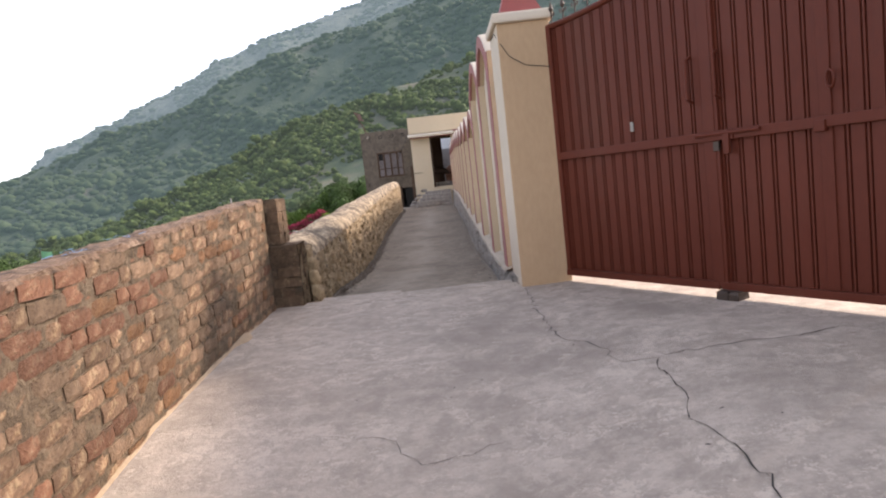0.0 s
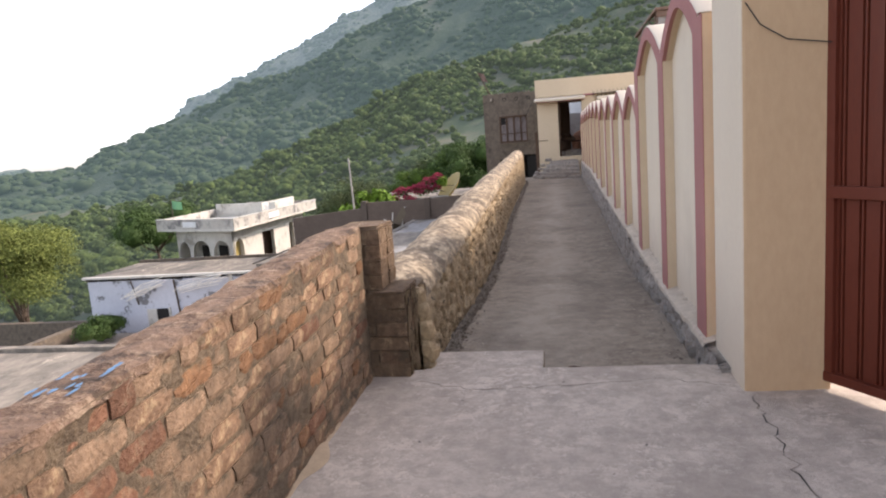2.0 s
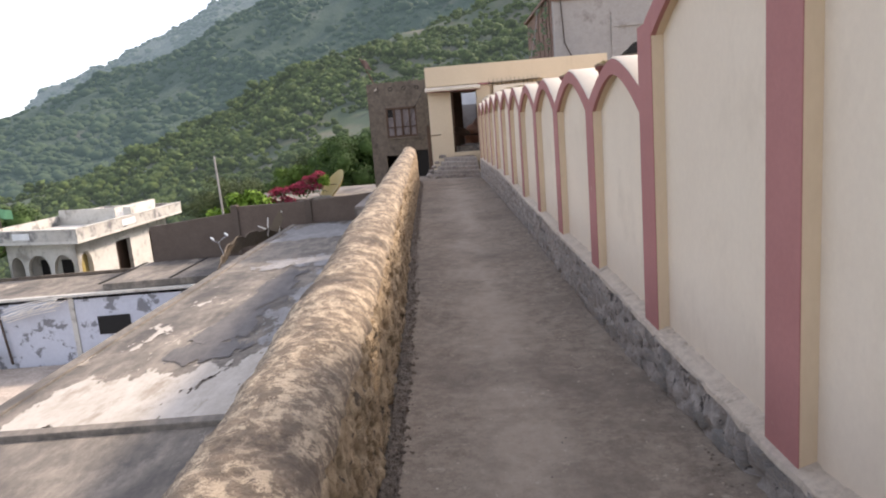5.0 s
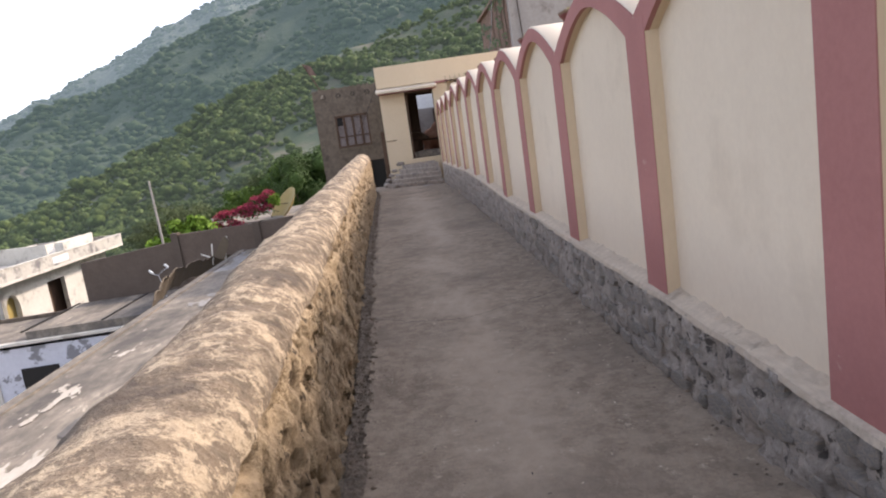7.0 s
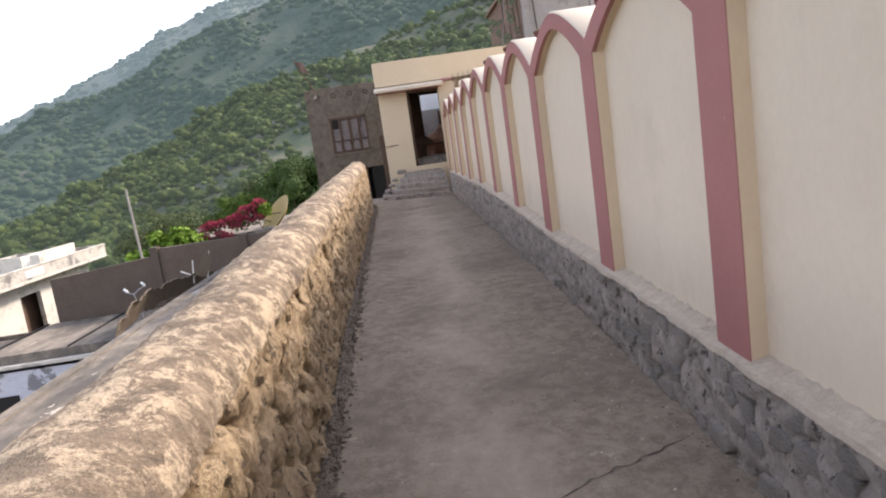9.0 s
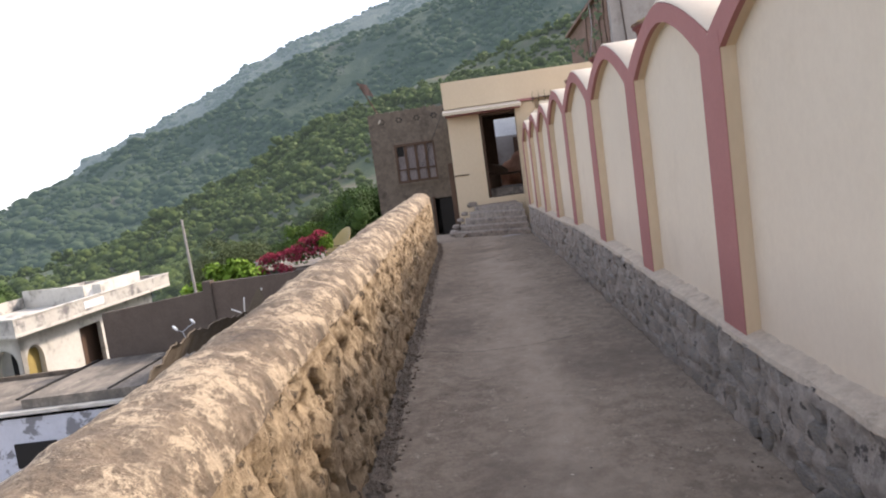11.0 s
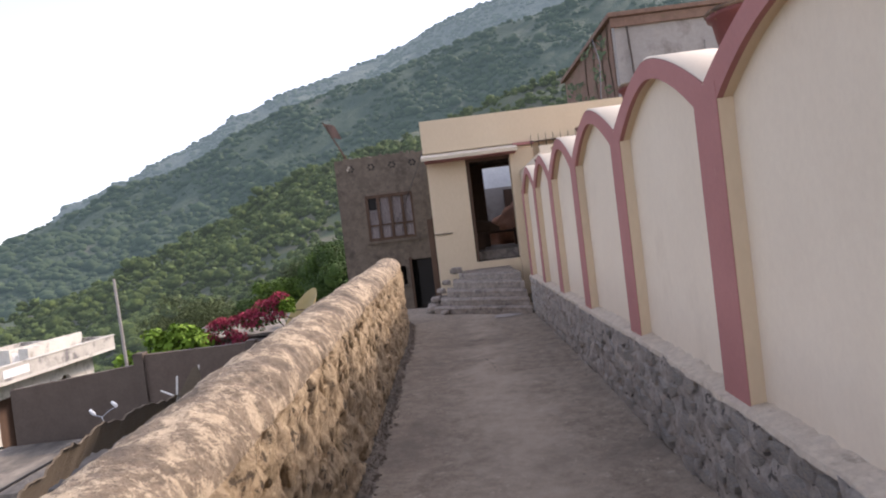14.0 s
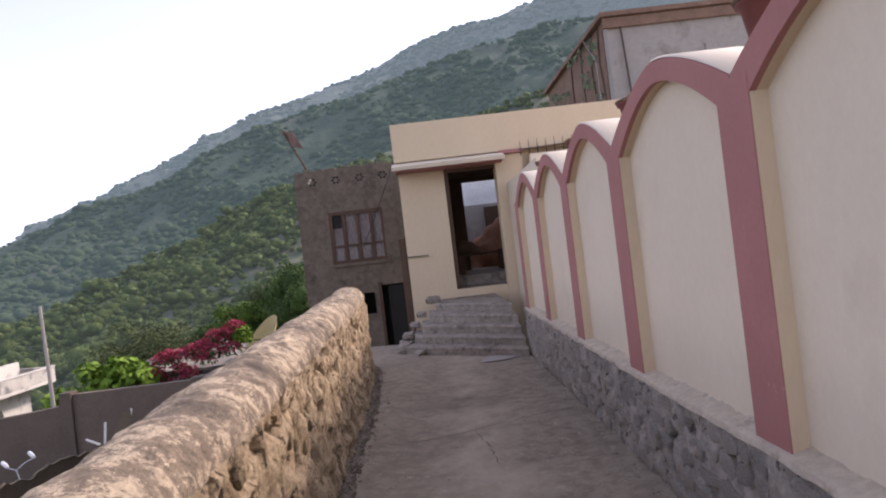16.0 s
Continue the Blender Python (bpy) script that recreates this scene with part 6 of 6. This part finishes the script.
    part("pier", boxed(x - 0.16, x + 0.16, 28.2, 28.6, -8, t_, bevel=0.015), M["darkwall"], yard)
lamp = root("roof_lamp", "twin white lamps on a bent pipe stand", "lamp", (-12.02, 26.3, -3.72))
lamp.scale = (0.8, 0.8, 0.8)
part("stem", tubed([(0.12, 0, 0), (0.05, 0, 0.6), (-0.1, 0, 1.18)], 0.018, 8), M["metal"], lamp)
part("cross_arm", tubed([(-0.34, 0, 1.28), (-0.1, 0, 1.18), (0.2, 0, 1.4), (0.46, 0, 1.5)], 0.014, 8), M["metal"], lamp)
for x, z in ((-0.36, 1.32), (0.48, 1.53)):
    bm = bmesh.new()
    lathe(bm, [(0.03, -0.04), (0.055, 0.0), (0.065, 0.08), (0.06, 0.2), (0.025, 0.24)], (0, 0, 0), 14)
    bmesh.ops.rotate(bm, matrix=Matrix.Rotation(-0.7, 3, "Y"), verts=bm.verts)
    bmesh.ops.translate(bm, vec=(x, 0, z), verts=bm.verts)
    part("lamp_head", bm, M["lampwhite"], lamp, "white enamel lamp head", True)
pole = root("utility_pole", "leaning grey concrete utility pole", "pole", (-12.5, 29.1, -8.1))
part("shaft", tubed([(0, 0, 0), (-0.2, 0.0, 9.25)], 0.085, 10, 0.045), M["pole"], pole)
dish = root("satellite_dish", "faded yellow satellite dish on a roof", "satellite dish", (-7.75, 34.0, -1.62))
bm = bmesh.new()
lathe(bm, [(0.01, 0.0), (0.36, 0.035), (0.75, 0.14), (1.08, 0.30), (1.10, 0.30), (0.77, 0.10), (0.36, 0.0), (0.01, -0.03)], (0, 0, 0), 28)
bmesh.ops.rotate(bm, matrix=Vector((-0.66, -0.40, 0.62)).to_track_quat("Z", "Y").to_matrix(), verts=bm.verts)
bmesh.ops.translate(bm, vec=(0.1, 0, 0.35), verts=bm.verts)
part("reflector", bm, M["dish"], dish, "", True)
part("mast", tubed([(0, 0, -0.4), (0, 0, 0.2)], 0.04), M["metal"], dish)
for end_ in ((-0.35, -0.65, -0.35), (0.3, -0.55, 0.62), (-0.3, 0.5, 0.1)):
    part("feed_arm", tubed([end_, (-1.25, -0.36, 0.68)], 0.02), M["iron"], dish)
part("feed_horn", tubed([(-1.1, -0.36, 0.62), (-1.42, -0.4, 0.82)], 0.08, 10), M["lampwhite"], dish, "white feed horn")
back_roof = roof_block("flat_roofed_house", -13.2, -4.85, 32.6, 40.0, -1.62, -8.1, M["grey"], "small grey-rendered house behind the yard wall")
mat_screen = root("reed_screen", "tattered reed screen leaning on the roof edge", "screen", (-11, 27, -3.6))
bm = bmesh.new()
prev = None
for i in range(70):
    k = i / 69
    y, x = 18.5 + 8.6 * k, -9.06 - 1.35 * math.sin(math.pi * min(1.0, k * 1.0)) * 0.55 - 0.35 * (1 - k)
    hi_ = -2.42 + 0.30 * math.sin(math.pi * k) + 0.05 * math.sin(i * 0.45) + random.gauss(0, 0.035)
    pair = [bm.verts.new((x, y, hi_)), bm.verts.new((x - 0.35, y, hi_ - 0.55 - 0.3 * (1 - k))), bm.verts.new((x + 0.05, y, hi_ - 0.02))]
    if prev:
        bm.faces.new((prev[0], prev[1], pair[1], pair[0]))
        bm.faces.new((prev[0], pair[0], pair[2], prev[2]))
    prev = pair
under(mat_screen, "matting", bm, M["thatch"])
bm = bmesh.new()
prism(bm, [(-9.5, -2.3), (-9.0, -1.55), (-8.86, -1.5), (-8.8, -1.85), (-9.1, -2.45)], "y", 25.6, 25.65)
under(mat_screen, "torn_flap", bm, M["thatch"])
for a, b in (((-9.6, 25.7, -2.6), (-9.5, 25.7, -1.75)), ((-10.0, 25.7, -2.1), (-9.5, 25.7, -2.35)), ((-9.1, 25.7, -2.6), (-8.85, 25.7, -1.5))):
    under(mat_screen, "pole", tubed([a, b], 0.03, 6), M["bamboo"])
tagged(link("floor_court", boxed(-26.0, -9.2, 5.6, 23.15, -8.15, -7.1), M["concrete"]), "pale paved court before the blue house", "floor", kind="structure")
field = root("wall_field", "low grey field wall", "wall", kind="structure")
part("run", boxed(-25.9, -25.5, 8, 23.1, -8.2, -6.3, bevel=0.03), M["cement"], field)
part("run", boxed(-44, -26.0, 22.6, 23.0, -8.2, -6.3, bevel=0.03), M["cement"], field)


# ---- trees and shrubs ----
def tree(at, height, spread, n_lumps, n_leaves, leaf, material, name, label, trunk=True, squash=0.75, low=0.35, group=""):
    ob = root(name, label, "tree" if trunk else "shrub", at)
    cs, rs = lumps((0, 0, height * (1 - (1 - low) / 2)), spread, n_lumps, squash * height * (1 - low) / (2 * spread) if trunk else squash)
    if trunk:
        top = Vector((0, 0, height * low * 1.1))
        part("trunk", tubed([(0, 0, -0.3), (0.1, 0.05, height * 0.2), tuple(top)], height * 0.028, 9, height * 0.018), M["bark"], ob)
        for c in cs[:7]:
            mid_ = (top + Vector(c)) / 2 + Vector((0, 0, -0.1 * spread))
            part("limb", tubed([tuple(top - Vector((0, 0, 0.2))), tuple(mid_), c], height * 0.014, 7, height * 0.004), M["bark"], ob)
    crown = quads_mesh("crown", leaf_quads(cs, rs, n_leaves, leaf, 0.85), material, ob)
    if material in (M["acacia"], M["young"], M["olive"]):
        return ob
    heart = core_mesh("inner_leaves", [(np.array(c_), np.array([r_, r_, r_ * 0.85]) * 0.62) for c_, r_ in zip(cs, rs)], material)
    heart.parent = crown
    return ob


tree((-32.2, 25.5, -8.2), 8.0, 2.8, 30, 52000, 0.055, M["acacia"], "tree", "feathery yellow-green tree beside the field wall", low=0.12)
tree((-36.0, 45.0, -8.2), 6.6, 3.0, 18, 12000, 0.08, M["tree"], "tree", "dark round-crowned tree behind the houses")
tree((-27.0, 46.0, -8.2), 4.6, 2.2, 14, 7000, 0.08, M["tree"], "tree", "green tree beside the white house")
for x, y, h, w, kind_ in ((-10.6, 57, 10.4, 2.6, "tree"), (-12.6, 58, 9.2, 2.3, "lime"), (-14.8, 57, 8.0, 2.0, "lime"), (-8.2, 58, 10.6, 3.0, "tree"), (-5.0, 60, 10.5, 3.6, "tree"), (-16.8, 58, 6.4, 1.9, "tree"), (-11.5, 64, 11.0, 3.0, "tree"), (-14.5, 66, 9.8, 2.8, "olive"), (-7.0, 70, 11.5, 3.6, "tree"), (-19.0, 62, 6.6, 2.2, "tree"), (-22.5, 60, 5.6, 2.4, "tree"), (-25.5, 64, 5.6, 2.2, "olive")):
    tree((x, y, -8.2), h, w, 20, 10000, 0.09, M[kind_], "tree", "leafy green tree at the foot of the hill")
tree((-19.0, 50, -8.2), 8.3, 2.5, 18, 16000, 0.06, M["olive"], "tree", "feathery olive-green tree behind the yard wall", low=0.3)
tree((-12.3, 32.0, -4.6), 3.9, 1.1, 11, 1500, 0.12, M["young"], "tree", "young broad-leaved tree behind the yard wall", low=0.5)
tree((-13.4, 31.5, -4.6), 2.9, 0.9, 8, 1100, 0.11, M["young"], "tree", "young broad-leaved tree behind the yard wall", low=0.5)
bou = root("bougainvillea", "magenta bougainvillea in flower over the yard wall", "shrub", (-9.75, 32.4, -1.98))
cs = [(f * 3.2 - 1.7, 0.25 * random.uniform(-1, 1), 0.45 + 0.95 * f + random.uniform(-0.28, 0.22) - (0.5 if k % 3 == 0 else 0.0)) for k, f in enumerate(i / 25 for i in range(26))]
rs_ = [random.uniform(0.2, 0.38) for _ in cs]
quads_mesh("bract_mass", leaf_quads(cs, rs_, 5200, 0.045, 0.8, 0.9), M["magenta"], bou)
quads_mesh("leaves", leaf_quads([(x, y + 0.1, z - 0.15) for x, y, z in cs], rs_, 1500, 0.055, 0.8), M["tree"], bou)
part("stem", tubed([(0.2, 0.2, -5.5), (0.1, 0.1, 0.2), (-0.8, 0.0, 0.8)], 0.06, 7, 0.02), M["bark"], bou)
tree((-8.0, 32.9, -1.62), 1.4, 0.5, 8, 800, 0.06, M["young"], "shrub", "bright green shrub beside the bougainvillea", trunk=False)
tree((-23.85, 21.4, -7.1), 1.25, 1.05, 14, 6500, 0.055, M["tree"], "shrub", "dense round green shrub before the blue house", trunk=False, squash=0.42, low=0.2)
tree((-21.3, 22.5, -7.1), 0.7, 0.4, 6, 700, 0.07, M["young"], "shrub", "small bright shrub by the doorway", trunk=False)

# dust and litter along the wall feet
bm = bmesh.new()
prev = None
for y in span(-3.3, 19.3, 900):
    xf = lerp_table(LEFT_FACE, y)
    w = 0.10 + 0.05 * fbm(y, 1.0, 2.6, 4)
    row = []
    for k in range(5):
        x = xf + 0.09 + w * (k / 4) - 0.04
        row.append(bm.verts.new((x, y, lane_z(x, y) + 0.022 * (1 - k / 4) ** 1.4 + 0.014 * random.random() * (1 - k / 4) + (0.003 if k < 3 else -0.004 * (k - 2)))))
    if prev:
        for k in range(4):
            bm.faces.new((prev[k], prev[k + 1], row[k + 1], row[k]))
    prev = row
tagged(link("dirt_fillet", bm, M["dirt"]), "dark dirt and grit banked along the rubble wall", "dirt", kind="stuff")
flecks = []
for k in range(220):
    y = RNG.uniform(-9, 18)
    x = RNG.uniform(-1.7, 0.9) if y < -4 else RNG.uniform(-1.7, -0.15)
    f_ = platform_z if y < -3.85 else lane_z
    s_ = RNG.uniform(0.002, 0.007)
    a_ = RNG.uniform(0, 3.1)
    c1, s1 = math.cos(a_) * s_ * 2, math.sin(a_) * s_ * 2
    z = f_(x, y) + 0.005
    flecks.append(np.array([[x - c1, y - s1, z], [x + s1 * 0.4, y - c1 * 0.4, z + 0.002], [x + c1, y + s1, z], [x - s1 * 0.4, y + c1 * 0.4, z + 0.002]]))
tagged(quads_mesh("grit_flecks", np.array(flecks), M["crack"]), "dark grit and twig flecks on the concrete", "grit", kind="stuff")
gravel_v, gravel_f = [], []
for k in range(4200):
    side = RNG.uniform() < 0.86
    y = RNG.uniform(-3.2, 19)
    off = abs(RNG.normal(0, 0.055))
    x = lerp_table(LEFT_FACE, y) + 0.045 + off if side else -0.12 - off
    s_ = RNG.uniform(0.004, 0.017) * (1.0 if side else 0.6)
    z = lane_z(x, y) + (max(0.0, 0.03 - 0.25 * off) if side else 0.0)
    spin = RNG.uniform(0.6, 1.4, 6) * s_
    at = len(gravel_v)
    gravel_v += [(x - spin[0], y, z), (x + spin[1], y, z), (x, y - spin[2], z), (x, y + spin[3], z), (x, y, z + spin[4] * 0.8), (x, y, z - spin[5])]
    gravel_f += [(at + i, at + j, at + 4) for i, j in ((0, 2), (2, 1), (1, 3), (3, 0))] + [(at + j, at + i, at + 5) for i, j in ((0, 2), (2, 1), (1, 3), (3, 0))]
me = bpy.data.meshes.new("gravel")
me.from_pydata(gravel_v, [], gravel_f)
me.materials.append(M["dirt"])
tagged(new("gravel", me), "loose grit along the foot of the walls", "gravel", kind="stuff")
chips = []
for k in range(260):
    y, x = RNG.uniform(-3.2, 18), RNG.uniform(-1.75, -0.12)
    x = -0.14 - abs(RNG.normal(0, 0.25)) if k % 2 else x
    s_, a_ = RNG.uniform(0.003, 0.009), RNG.uniform(0, 3.1)
    c1, s1 = math.cos(a_) * s_ * 1.6, math.sin(a_) * s_ * 1.6
    z = lane_z(x, y) + 0.005
    chips.append(np.array([[x - c1, y - s1, z], [x + s1 * 0.5, y - c1 * 0.5, z + 0.003], [x + c1, y + s1, z], [x - s1 * 0.5, y + c1 * 0.5, z + 0.003]]))
tagged(quads_mesh("lime_chips", np.array(chips), M["fillet"]), "pale lime and plaster chips scattered on the lane", "chips", kind="stuff")
leaf = root("dry_leaf", "curled dry brown leaf on the lane", "leaf", (-0.85, -3.2, lane_z(-0.85, -3.2) + 0.006))
bm = bmesh.new()
g = [[bm.verts.new((-0.06 + 0.02 * i, (0.022 * math.sin(math.pi * (i + 0.2) / 6.4)) * (j - 1), 0.012 * abs(j - 1) + 0.004 * math.sin(i))) for i in range(7)] for j in range(3)]
for a, b in zip(g, g[1:]):
    for i in range(6):
        bm.faces.new((a[i], a[i + 1], b[i + 1], b[i]))
part("blade", bm, M["wood"], leaf)

# painted sunlit strip at the parapet's foot, pale cement splash before the steps
bm = bmesh.new()
prev = None
for y in span(-7.6, -4.45, 90):
    w = max(0.0, -0.045 + 0.03 * fbm(y, 4.0, 1.6, 3) + 0.11 * math.exp(-((y + 4.85) / 0.18) ** 2))
    a = [bm.verts.new((BX - 0.02, y, platform_z(BX, y) + 0.02 + w * 0.2)), bm.verts.new((BX + w * 0.5, y, platform_z(BX, y) + 0.012 + w * 0.1)), bm.verts.new((BX + 0.01 + w, y, platform_z(BX + w, y) + 0.002))]
    if prev:
        for k in range(2):
            bm.faces.new((prev[k], prev[k + 1], a[k + 1], a[k]))
    prev = a
tagged(link("sand_drift", bm, M["sand"], None, True), "pale strip painting a sunlit spot at the foot of the brick parapet", "sand", kind="stuff")
bm = bmesh.new()
ring_ = []
for i in range(26):
    a_ = 2 * math.pi * i / 26
    k = 1 + 0.35 * noise.noise(Vector((math.cos(a_) * 1.7, math.sin(a_) * 1.7, 5.0)))
    x, y = -0.55 + 0.26 * k * math.cos(a_), 18.95 + 0.24 * k * math.sin(a_)
    ring_.append(bm.verts.new((x, y, lane_z(x, y) + 0.014 + 0.1 * max(0.0, y - 19.3))))
bm.faces.new(ring_)
tagged(link("trim_cement_splash", bm, M["grey"]), "pale spilled cement at the foot of the steps", "splash", kind="structure")
